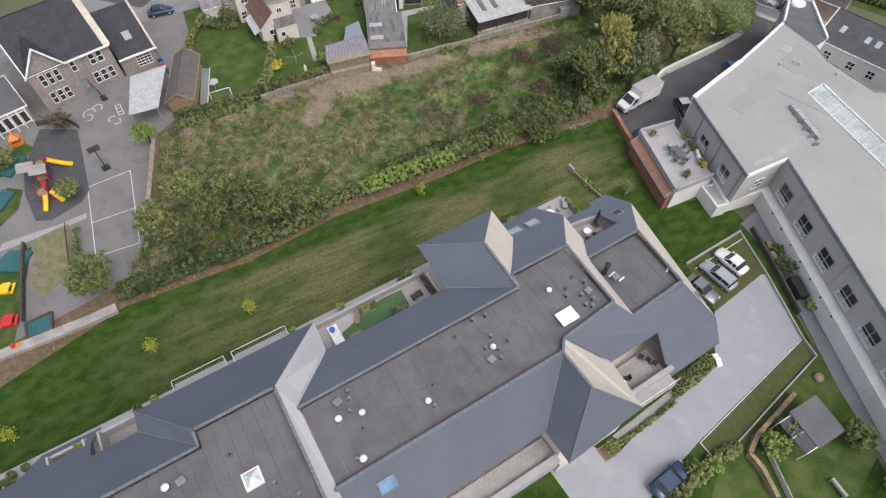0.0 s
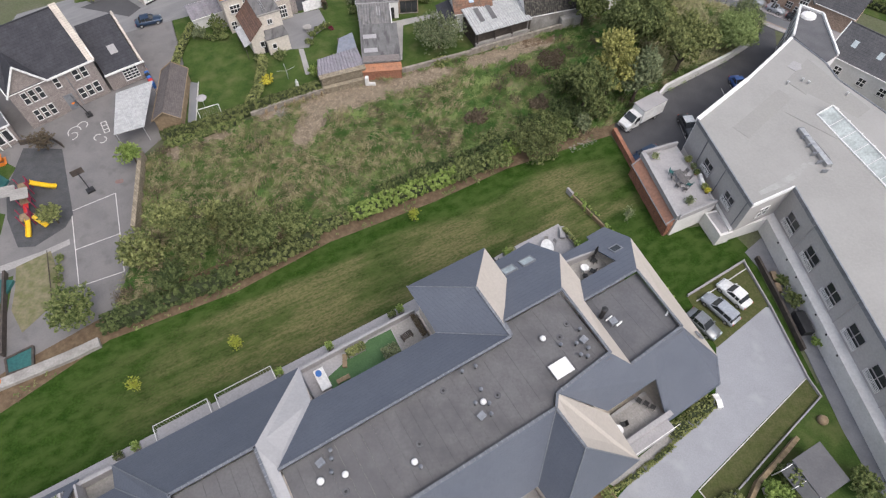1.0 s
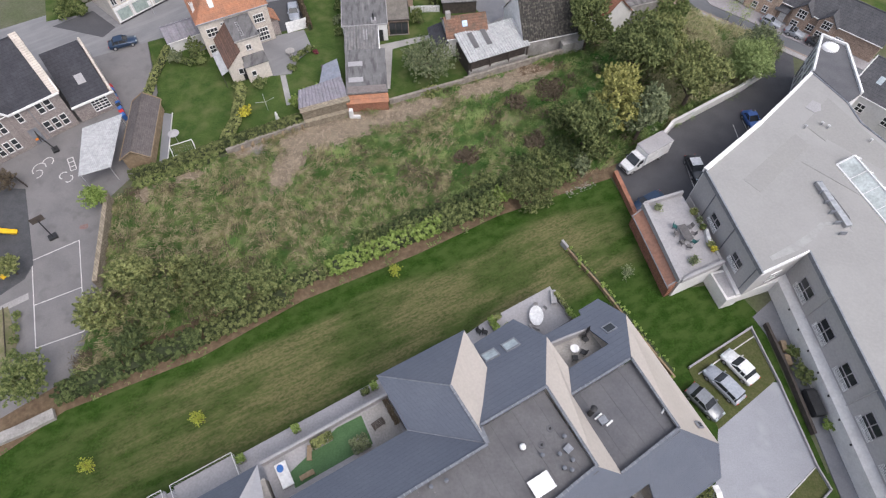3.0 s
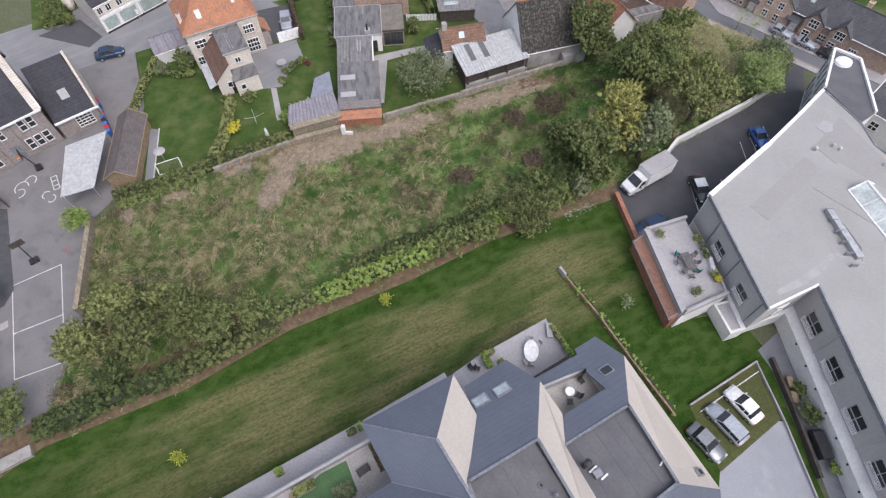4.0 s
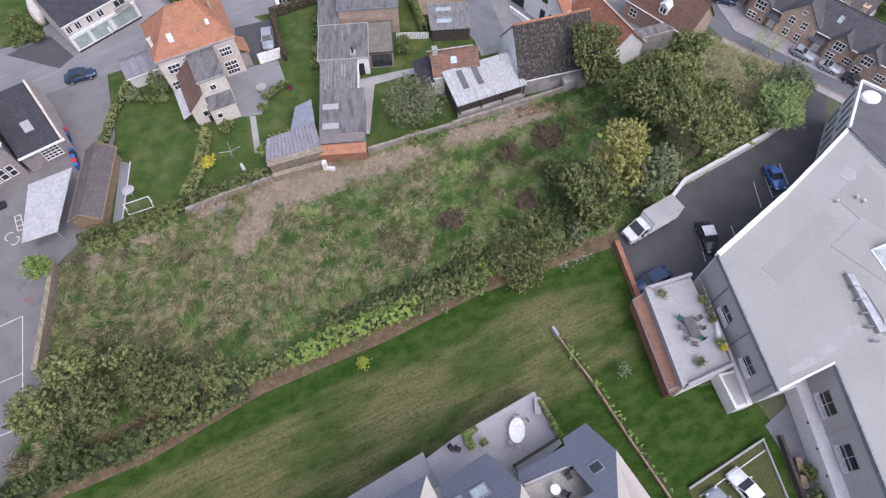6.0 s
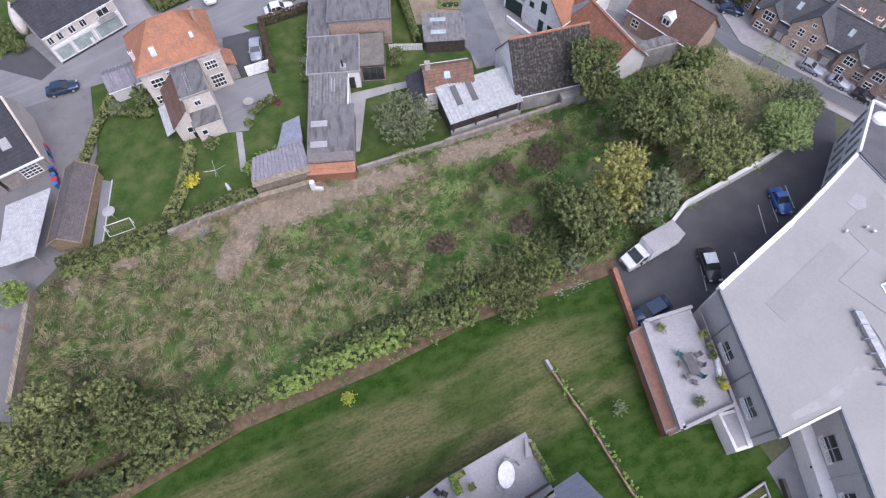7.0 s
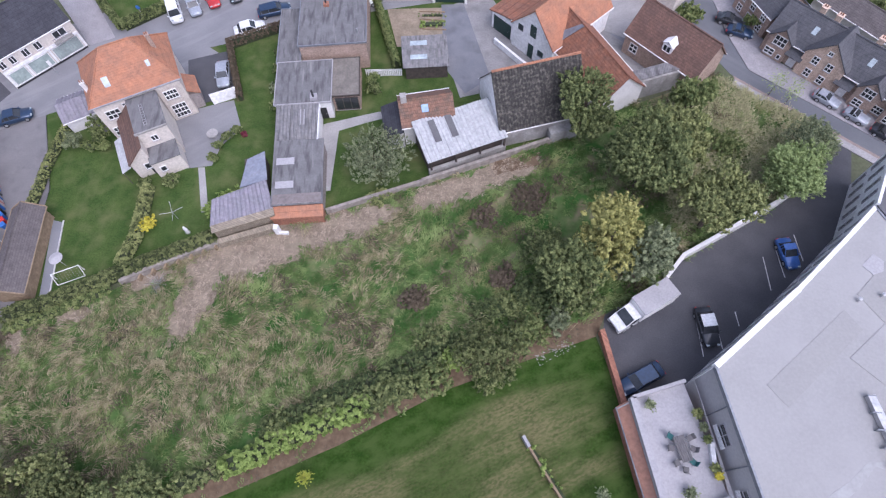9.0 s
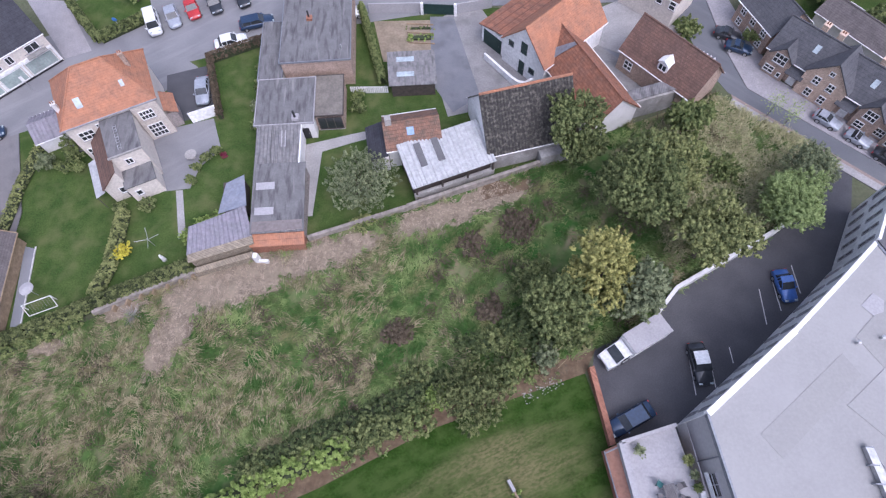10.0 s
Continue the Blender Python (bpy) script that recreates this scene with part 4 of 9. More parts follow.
for u, v, k in [(-17.97, 5.8, 1), (-17.1, 5.6, 0), (-17.5, 4.7, 0), (-16.9, 6.2, 0), (-17.2, 3.0, 2), (-10.8, 3.2, 2), (-11.6, 1.6, 0), (-4.4, 4.3, 0), (-4.46, 3.0, 0), (-3.4, 3.3, 2), (-5.5, 2.5, 1), (-5.4, 3.6, 0), (-4.8, 2.2, 0), (4.1, 4.8, 2), (3.6, 4.1, 0), (5.4, 5.5, 2), (5.9, 4.4, 0), (4.5, 2.5, 0), (5.65, 3.5, 1), (4.8, 3.5, 0), (5.4, 2.65, 0), (4.9, 2.1, 0), (-3.7, 6.2, 0), (-4.9, 6.4, 0), (-7.0, 5.9, 2), (-18.6, 1.1, 0)]:
    vent(u, v, 13.1, k)
for u, v, k in [(-31.3, 5.3, 0), (-30.2, 6.2, 1), (-31.0, 4.4, 0), (-29.6, 4.0, 0), (-26.6, 6.3, 2), (-24.4, 2.6, 0), (-24.6, 1.4, 0), (-23.9, 0.6, 1), (-25.2, 0.8, 2), (-23.2, 1.0, 0)]:
    vent(u, v, 13.42, k)

hatch = thing("roof_skylight", "flat white square rooflight on the felt roof", "rooflight", MAIN @ at(2.35, 2.4, 0, 13.08))
part("kerb", MB().box(-0.85, -0.62, -0.05, 0.85, 0.62, 0.3), M_ZINC, hatch)
part("cover", MB().box(-0.9, -0.67, 0.3, 0.9, 0.67, 0.4), M_WHITE, hatch)
pyr = thing("pyramid_rooflight", "white four-sided pyramid rooflight on the felt roof", "rooflight", MAIN @ at(-25.7, 3.7, 0, 13.4))
part("kerb", MB().box(-0.68, -0.68, -0.05, 0.68, 0.68, 0.25), M_WHITE, pyr)
part("glazing", MB().add([(-0.56, -0.56, 0.25), (0.56, -0.56, 0.25), (0.56, 0.56, 0.25), (-0.56, 0.56, 0.25), (0, 0, 0.7)], [(0, 1, 4), (1, 2, 4), (2, 3, 4), (3, 0, 4), (3, 2, 1, 0)]), M_LANTERN, pyr, "pale glass pyramid")


def skylight(origin, up, across, w, h, glass, label="pitched roof window with a dark frame"):
    """A roof window lying in a slope: up and across are unit directions in it."""
    o, up, ac = Vector(origin), Vector(up).normalized(), Vector(across).normalized()
    nor = ac.cross(up).normalized()
    if nor.z < 0:
        nor = -nor
    s = tagged(new("roof_window"), label, "roof window", "roof windows")
    s.matrix_basis = MAIN
    fr = MB()
    for (a0, a1, b0, b1) in [(-w, w, -h, -h + 0.12), (-w, w, h - 0.12, h), (-w, -w + 0.12, -h + 0.12, h - 0.12), (w - 0.12, w, -h + 0.12, h - 0.12)]:
        q = [o + ac * x + up * y + nor * 0.09 for x, y in ((a0, b0), (a1, b0), (a1, b1), (a0, b1))]
        fr.slab(q, 0.2)
    part("window_frame", fr, M_ZINC, s)
    q = [o + ac * x + up * y + nor * 0.05 for x, y in ((-w + 0.1, -h + 0.1), (w - 0.1, -h + 0.1), (w - 0.1, h - 0.1), (-w + 0.1, h - 0.1))]
    part("pane", MB().slab(q, 0.06), glass, s)
    return s


skylight((-17.46, -1.22, 11.45), (0, 1, 1.88), (1, 0, 0), 0.75, 0.8, M_GLASS_B)
skylight((5.2, 13.7, 10.87), (0, -1, 0.5), (1, 0, 0), 0.75, 0.55, M_GLASS_L)
skylight((7.3, 13.6, 10.92), (0, -1, 0.5), (1, 0, 0), 0.75, 0.55, M_GLASS_L)
skylight((16.6, 10.7, 9.72), (0, -1, 0.45), (1, 0, 0), 0.6, 0.5, M_GLASS)


# ---- parts of houses ----
def window(parent, x, y, z, nx, ny, w, h, cols=2, rows=1, frame=None, glass=None, sill=True):
    """A window on a wall: x, y, z the middle of its lower edge, (nx, ny) the way it faces."""
    frame, glass = frame or M_WHITE, glass or M_GLASS
    nor = Vector((nx, ny, 0)).normalized()
    tan = Vector((-nor.y, nor.x, 0))
    o = Vector((x, y, z)) + nor * 0.06

    def rect(mb, a0, a1, b0, b1, out, thick):
        q = [o + tan * a + Vector((0, 0, b)) + nor * out for a, b in ((a0, b0), (a1, b0), (a1, b1), (a0, b1))]
        mb.plate(q, nor, thick)

    f = MB()
    t = 0.07
    xs, zs = [], []
    for i in range(cols + 1):
        k = -w / 2 + i * (w - t) / cols
        xs += [k, k + t]
    for j in range(rows + 1):
        k = j * (h - t) / rows
        zs += [k, k + t]
    nx_, nz_ = len(xs), len(zs)
    verts = [o + tan * a + Vector((0, 0, b)) + nor * d for d in (0.05, -0.05) for b in zs for a in xs]

    def solid(i, j):
        return 0 <= i < nx_ - 1 and 0 <= j < nz_ - 1 and not (i % 2 and j % 2)

    faces, n = [], nx_ * nz_
    for j in range(nz_ - 1):
        for i in range(nx_ - 1):
            if not solid(i, j):
                continue
            q = [j * nx_ + i, j * nx_ + i + 1, (j + 1) * nx_ + i + 1, (j + 1) * nx_ + i]
            faces += [tuple(q), tuple(v + n for v in q[::-1])]
            for (di, dj), (p0, p1) in (((0, -1), (0, 1)), ((1, 0), (1, 2)), ((0, 1), (2, 3)), ((-1, 0), (3, 0))):
                if not solid(i + di, j + dj):
                    faces.append((q[p0], q[p0] + n, q[p1] + n, q[p1]))
    f.add(verts, faces)
    win = part("window", f, frame, parent)
    p = MB()
    rect(p, -w / 2 + 0.03, w / 2 - 0.03, 0.03, h - 0.03, -0.035, 0.05)
    part("pane", p, glass, win)
    if sill:
        s = MB()
        rect(s, -w / 2 - 0.06, w / 2 + 0.06, -0.08, 0, 0.07, 0.16)
        part("sill", s, M_CONC_L, win)
    return win


def door(parent, x, y, z, nx, ny, w, h, mat, name="door"):
    nor = Vector((nx, ny, 0)).normalized()
    tan = Vector((-nor.y, nor.x, 0))
    o = Vector((x, y, z)) + nor * 0.05
    q = [o + tan * a + Vector((0, 0, b)) for a, b in ((-w / 2, 0), (w / 2, 0), (w / 2, h), (-w / 2, h))]
    d = part(name, MB().plate(q, nor, 0.09), mat, parent)
    k = o + tan * (w * 0.36) + nor * 0.04 + Vector((0, 0, h * 0.48))
    part("handle", MB().tube(k - tan * 0.07, k + tan * 0.07, 0.02, n=6), M_METAL, d)
    return d


def chimney(parent, x, y, z0, z1, w=0.6, mat=None):
    c = part("chimney", MB().box(x - w / 2, y - w / 2, z0, x + w / 2, y + w / 2, z1).box(x - w / 2 - 0.06, y - w / 2 - 0.06, z1, x + w / 2 + 0.06, y + w / 2 + 0.06, z1 + 0.1), mat or M_BRICK_B, parent)
    for d in (-0.13, 0.13):
        part("pot", MB().tube((x + d, y, z1 + 0.1), (x + d, y, z1 + 0.4), 0.09, 0.075, 8), M_TILE_R, c)
    return c


def hipless(name, label, at_m, L, D, eave, ridge, wall_m, roof_m, over=0.25, category="house", verge=None, base=0.0, ribs=0.0):
    """A gabled house: x along the ridge, y across."""
    h = thing(name, label, category, at_m)
    part("wall", MB().prism([(0, 0), (L, 0), (L, D), (0, D)], base, eave), wall_m, h)
    for x in (0, L):
        s = 0.25 if x == 0 else -0.25
        part("gable", MB().add([(x, 0, eave), (x, D, eave), (x, D / 2, ridge - 0.1), (x + s, 0, eave), (x + s, D, eave), (x + s, D / 2, ridge - 0.1)], [(0, 1, 2), (5, 4, 3), (0, 3, 4, 1), (1, 4, 5, 2), (2, 5, 3, 0)]), wall_m, h)
    k = (ridge - eave) / (D / 2)
    for q in ([(-over, -over, eave - k * over), (L + over, -over, eave - k * over), (L + over, D / 2, ridge), (-over, D / 2, ridge)], [(L + over, D + over, eave - k * over), (-over, D + over, eave - k * over), (-over, D / 2, ridge), (L + over, D / 2, ridge)]):
        if ribs:
            ribbed("roof", q, roof_m, h, ribs, 0.25 * ribs)
        else:
            part("roof", MB().slab(q, 0.15), roof_m, h)
    part("ridge", MB().tube((-over, D / 2, ridge + 0.02), (L + over, D / 2, ridge + 0.02), 0.1, n=8), roof_m, h)
    for y in (-over - 0.06, D + over + 0.06):
        part("gutter", MB().tube((-over, y, eave - k * over - 0.05), (L + over, y, eave - k * over - 0.05), 0.07, n=6), verge or M_WHITE, h)
    if verge:
        for x in (-over, L + over):
            part("verge_board", MB().tube((x, -over, eave - k * over + 0.03), (x, D / 2, ridge + 0.03), 0.09, n=4), verge, h)
            part("verge_board", MB().tube((x, D + over, eave - k * over + 0.03), (x, D / 2, ridge + 0.03), 0.09, n=4), verge, h)
    return h


def ribbed(name, quad, mat, parent, step=0.4, deep=0.07, label=""):
    """A profiled sheet or tile roof: low left, low right, high right, high left; its ribs run up the slope."""
    a, b, c, d = (Vector(q) for q in quad)
    n = max(4, int((b - a).length / step) * 4)
    up = (b - a).cross(d - a).normalized() * deep
    low, high = [], []
    for i in range(n + 1):
        lift = up * (0, 0.8, 1, 0.8)[i % 4]
        low.append(a.lerp(b, i / n) + lift)
        high.append(d.lerp(c, i / n) + lift)
    under = [a - up * 0.6, b - up * 0.6, c - up * 0.6, d - up * 0.6]
    m = n + 1
    faces = [(i, i + 1, m + i + 1, m + i) for i in range(n)] + [(2 * m + 3, 2 * m + 2, 2 * m + 1, 2 * m)]
    faces += [tuple(range(m - 1, -1, -1)) + (2 * m, 2 * m + 1), tuple(range(m, 2 * m)) + (2 * m + 2, 2 * m + 3), (0, m, 2 * m + 3, 2 * m), (m - 1, 2 * m + 1, 2 * m + 2, 2 * m - 1)]
    return part(name, MB().add(low + high + under, faces), mat, parent, label)


def flat_block(name, label, at_m, x0, y0, x1, y1, z, wall_m, roof_m, trim=None, category="outbuilding", rim=0.25):
    b = thing(name, label, category, at_m)
    part("wall", MB().box(x0, y0, 0, x1, y1, z), wall_m, b)
    part("roof", MB().box(x0 - 0.12, y0 - 0.12, z, x1 + 0.12, y1 + 0.12, z + 0.14), roof_m, b)
    t = trim or M_ZINC
    for a in [(x0 - 0.16, y0 - 0.16, x1 + 0.16, y0 - 0.06), (x0 - 0.16, y1 + 0.06, x1 + 0.16, y1 + 0.16), (x0 - 0.16, y0 - 0.06, x0 - 0.06, y1 + 0.06), (x1 + 0.06, y0 - 0.06, x1 + 0.16, y1 + 0.06)]:
        part("roof_edge", MB().box(a[0], a[1], z - 0.05, a[2], a[3], z + rim - 0.06), t, b)
    return b


# ---- school ----
school = hipless("school", "two-storey pinkish-grey brick school with a dark tiled roof and white eaves", at(-57.9, 63.5, 43.2), 11.4, 12.4, 6.2, 11.2, M_BRICK_G, M_TILE_D, verge=M_WHITE, category="school")
part("gable", MB().add([(-0.1, -0.18, 6.15), (4.7, -0.18, 6.15), (2.4, -0.18, 9.3), (-0.1, 0.4, 6.15), (4.7, 0.4, 6.15), (2.4, 0.4, 9.3)], [(0, 1, 2), (5, 4, 3), (0, 3, 4, 1), (1, 4, 5, 2), (2, 5, 3, 0)]), M_BRICK_G, school)
part("wall", MB().box(-0.1, -0.18, 0, 4.7, 0.4, 6.15), M_BRICK_G, school)
part("roof", MB().slab([(2.4, -0.45, 9.5), (-0.4, -0.45, 5.75), (-0.4, -0.1, 5.8), (2.4, 4.1, 9.5)], 0.15), M_TILE_D, school)
part("roof", MB().slab([(2.4, -0.45, 9.5), (5.1, -0.45, 5.9), (5.1, -0.1, 5.95), (2.4, 4.1, 9.5)], 0.15), M_TILE_D, school)
part("verge_board", MB().tube((2.4, -0.47, 9.5), (-0.4, -0.47, 5.75), 0.15, n=4), M_WHITE, school)
part("verge_board", MB().tube((2.4, -0.47, 9.5), (5.1, -0.47, 5.9), 0.15, n=4), M_WHITE, school)
part("eaves_board", MB().box(5.0, -0.42, 5.75, 11.6, -0.22, 6.0), M_WHITE, school)
for x in (1.5, 2.5, 3.5):
    window(school, x, -0.18, 3.7, 0, -1, 0.75, 1.9, 1, 2)
    window(school, x, -0.18, 0.8, 0, -1, 0.75, 1.8, 1, 2)
for x in (8.6, 9.7):
    window(school, x, 0, 3.9, 0, -1, 0.85, 1.7, 1, 2)
for x in (8.0, 9.1, 10.2):
    window(school, x, 0, 0.9, 0, -1, 0.85, 1.8, 1, 2)
window(school, 5.9, 0, 4.0, 0, -1, 0.75, 1.7, 1, 2)
door(school, 6.1, 0, 0.05, 0, -1, 1.2, 2.5, M_ZINC)
part("down_pipe", MB().tube((7.3, -0.08, 0), (7.3, -0.08, 5.8), 0.05, n=6), M_ZINC, school)
part("gable_face", MB().add([(11.44, -0.2, 6.0), (11.44, 12.6, 6.0), (11.44, 6.2, 11.3), (11.0, -0.2, 6.0), (11.0, 12.6, 6.0), (11.0, 6.2, 11.3)], [(0, 1, 2), (5, 4, 3), (0, 3, 4, 1), (1, 4, 5, 2), (2, 5, 3, 0)]), M_STONE_P, school, "pale stone gable")
for y in (-0.3, 12.7):
    part("gable_coping", MB().slab([(10.85, y, 6.0), (11.8, y, 6.0), (11.8, 6.2, 11.55), (10.85, 6.2, 11.55)], 0.14), M_STONE_P, school, "pale stone coping")
wing = thing("school_wing", "lower school wing with dark tiled slope and stone gable", "school", at(-49.3, 71.6, 38.5))
part("wall", MB().box(0, 0, 0, 5.6, 10.4, 3.0), M_BRICK_G, wing)
part("gable", MB().add([(5.65, 0, 0), (5.65, 10.4, 0), (5.65, 10.4, 3.3), (5.65, 6.8, 7.3), (5.65, 0, 3.2), (5.3, 0, 0), (5.3, 10.4, 0), (5.3, 10.4, 3.3), (5.3, 6.8, 7.3), (5.3, 0, 3.2)], [(0, 1, 2, 3, 4), (9, 8, 7, 6, 5), (0, 4, 9, 5), (1, 6, 7, 2), (2, 7, 8, 3), (3, 8, 9, 4)]), M_STONE_P, wing, "pale stone gable wall")
part("roof", MB().slab([(0, -0.3, 3.0), (5.2, -0.3, 3.0), (5.2, 6.8, 7.2), (0, 6.8, 7.2)], 0.15), M_TILE_D, wing)
part("roof", MB().slab([(0, 6.8, 7.2), (5.2, 6.8, 7.2), (5.2, 10.6, 3.1), (0, 10.6, 3.1)], 0.15), M_TILE_D, wing)
part("verge_board", MB().tube((5.5, -0.3, 3.1), (5.5, 6.8, 7.4), 0.2, n=4), M_STONE_P, wing)
part("gutter", MB().box(-0.1, -0.5, 2.8, 5.7, -0.3, 3.05), M_WHITE, wing)
part("roof_window", MB().slab([(2.3, 1.8, 4.32), (3.4, 1.8, 4.32), (3.4, 3.0, 5.04), (2.3, 3.0, 5.04)], 0.1), M_CONC_L, wing)
window(wing, 3.4, 0, 0.7, 0, -1, 2.2, 1.9, 4, 4)
annex = flat_block("school_annexe", "low flat-roofed school annexe with white posts", at(-66.5, 55.5, 43.8), 0, -1.5, 9.5, 7, 3.0, M_BRICK_G, M_FELT_D, M_WHITE)
for i in range(9):
    part("post", MB().box(0.2 + i * 1.1, -1.75, 0, 0.35 + i * 1.1, -1.6, 3.0), M_WHITE, annex)
for i in range(8):
    window(annex, 0.85 + i * 1.1, -1.5, 0.7, 0, -1, 0.85, 1.9, 1, 1)

canopy = thing("playground_shelter", "open shelter with a white corrugated sheet roof", "shelter", at(-44.0, 59.8))
part("roof", MB().slab([(0, 0, 2.7), (3.6, 1.7, 2.7), (2.2, 10.6, 3.1), (-2.2, 7.8, 3.1)], 0.08), M_CORR_W, canopy, "white corrugated sheets")
for x, y in ((0.1, 0.3), (3.3, 1.8), (2.0, 10.2), (-1.9, 7.6)):
    part("post", MB().tube((x, y, 0), (x, y, 2.75), 0.06, n=8), M_METAL, canopy)
M_SHINGLE = coursed(material("brown_shingles", (0.145, 0.125, 0.12), (0.115, 0.10, 0.098), 0.9, 1.5, 30, 0.2, local=True), 0.3, 0.14, 0.85, 0.01, 0.3, "xz")
pav = hipless("garden_pavilion", "dark shingled garden pavilion with an open timber front", at(-36.6, 64.0, 100), 10.4, 3.4, 2.2, 3.4, M_WOOD, M_SHINGLE, category="pavilion", verge=M_WOOD)

# ---- house with orange tiles ----
oh = thing("tiled_house", "tall cream house with a hipped orange tile roof", "house", at(-34.7, 85.4, 30) @ Matrix.Diagonal((0.88, 1.0, 1.0, 1.0)))
part("wall", MB().box(0.3, 0.3, 0, 12.1, 7.9, 5.95), M_RENDER_C, oh)
E1, E2, E3, E4, R1, R2 = (0, 0, 6), (12.4, 0, 6), (12.7, 8.2, 6), (0, 8.2, 6), (4.8, 4.1, 10.2), (8.6, 4.1, 10.2)
for q in ([E1, E2, R2, R1], [E2, E3, R2], [E3, E4, R1, R2], [E4, E1, R1]):
    part("roof", MB().slab(q, 0.15), M_TILE_O, oh)
for a, b in ((R1, R2), (E1, R1), (E2, R2), (E3, R2), (E4, R1)):
    part("ridge", MB().tube(a, b, 0.11, n=6), M_TILE_O, oh)
part("gutter", MB().tube((0, -0.05, 5.95), (12.4, -0.05, 5.95), 0.09, n=6), M_ZINC, oh)
chimney(oh, 0.7, 2.6, 5.6, 7.7, 0.5, M_RENDER_W)
chimney(oh, 10.8, 4.4, 7.0, 9.6, 0.5)
part("roof_window", MB().slab([(3.2, 1.1, 7.22), (4.0, 1.1, 7.22), (4.0, 1.9, 8.05), (3.2, 1.9, 8.05)], 0.12), M_GLASS_L, oh)
part("roof_window", MB().slab([(9.2, 1.6, 7.72), (9.7, 1.6, 7.72), (9.7, 2.1, 8.24), (9.2, 2.1, 8.24)], 0.12), M_GLASS_L, oh)
window(oh, 2.2, 0.3, 3.3, 0, -1, 1.9, 1.4, 3, 2)
window(oh, 4.2, 0.3, 4.2, 0, -1, 0.8, 0.9, 2, 2)
window(oh, 10.2, -0.1, 3.6, 0, -1, 1.8, 1.4, 4, 2)
window(oh, 10.2, -0.1, 0.4, 0, -1, 2.0, 2.2, 4, 3)
window(oh, 1.2, 0.3, 0.6, 0, -1, 1.0, 1.4, 2, 2)
part("wall", MB().box(8.7, -0.1, 0, 12.1, 0.29, 5.8), M_STONE_P, oh, "pale brick corner")
a1 = part("flat_annexe", MB().box(4.6, -5.5, 0, 8.6, 0.3, 5.3), M_RENDER_C, oh, "cream rendered two-storey annexe")
part("annexe_roof", MB().box(4.5, -5.6, 5.3, 8.7, 0.2, 5.42), M_FELT_S, a1)
part("annexe_roof", MB().box(4.45, -5.65, 5.3, 8.75, -5.5, 5.55), M_CONC, a1)
a2 = part("low_annexe", MB().box(4.5, -8.0, 0, 8.4, -5.5, 2.7), M_RENDER_C, oh, "low cream annexe with a flat roof")
part("annexe_roof", MB().box(4.4, -8.1, 2.7, 8.5, -5.5, 2.82), M_FELT_S, a2)
window(a1, 6.4, -5.5, 3.6, 0, -1, 0.9, 0.9, 2, 1)
window(a2, 5.6, -8.0, 1.0, 0, -1, 0.8, 0.9, 1, 1)
for k in range(9):
    part("rung", MB().tube((6.0, -4.6 + k * 0.4, 5.5), (6.4, -4.6 + k * 0.4, 5.5), 0.025, n=5), M_METAL, a1)
for x in (6.0, 6.4):
    part("ladder_rail", MB().tube((x, -4.8, 5.5), (x, -1.2, 5.5), 0.03, n=5), M_METAL, a1)
a3 = part("tiled_annexe", MB().add([(2.0, -7.0, 0), (4.6, -7.0, 0), (4.6, -7.0, 5.0), (2.0, -7.0, 2.9), (2.0, 0.3, 0), (4.6, 0.3, 0), (4.6, 0.3, 5.0), (2.0, 0.3, 2.9)], [(0, 1, 2, 3), (7, 6, 5, 4), (0, 3, 7, 4), (1, 5, 6, 2), (3, 2, 6, 7), (4, 5, 1, 0)]), M_RENDER_C, oh, "cream annexe with a brown tile slope")
part("annexe_roof", MB().slab([(1.8, -7.2, 2.85), (4.65, -7.2, 5.15), (4.65, 0.2, 5.15), (1.8, 0.2, 2.85)], 0.14), M_TILE_B, a3)
window(a3, 3.8, -7.0, 1.2, 0, -1, 0.8, 1.0, 1, 1)
door(a3, 4.3, -7.0, 0, 0, -1, 0.8, 2.0, M_BLACK)
lean = part("lean_to", MB().slab([(0.6, -7.4, 2.3), (1.95, -7.4, 2.75), (1.95, -2.2, 2.75), (0.6, -2.2, 2.3)], 0.06), M_CORR_W, oh, "white sheet lean-to roof")
for y in (-7.3, -4.8, -2.3):
    part("post", MB().tube((0.7, y, 0), (0.7, y, 2.3), 0.05, n=6), M_WOOD_D, lean)
bay = part("porch", MB().box(12.1, 0.6, 0, 13.4, 3.4, 2.5), M_BRICK_G, oh, "small side porch with orange tiles")
part("porch_roof", MB().slab([(12.0, 0.4, 3.6), (13.7, 0.4, 2.5), (13.7, 3.6, 2.5), (12.0, 3.6, 3.6)], 0.12), M_TILE_O, bay)
shed = hipless("garage", "small garage with a ribbed grey sheet roof", at(-40.6, 86.4, 32), 5.2, 4.0, 2.2, 3.2, M_RENDER_W, M_CORR_P, category="garage", ribs=0.45)

# ---- flat-roofed row and sheds behind the meadow wall ----
ROW = at(-13.2, 84.5, 8)
s1 = thing("long_shed", "long shed with a grey sheet roof and pale rooflights", "shed", ROW)
part("wall", MB().box(0.1, -8.3, 0, 5.6, 0, 2.4), M_BRICK_G, s1)
part("roof", MB().slab([(-0.1, -8.5, 2.3), (5.8, -8.5, 2.3), (5.8, 0.1, 2.9), (-0.1, 0.1, 2.9)], 0.1), M_FELT_S, s1)
part("brick_end", MB().box(-0.1, -9.7, 0, 5.7, -8.5, 1.6), M_BRICK_R, s1, "orange brick lean-to end")
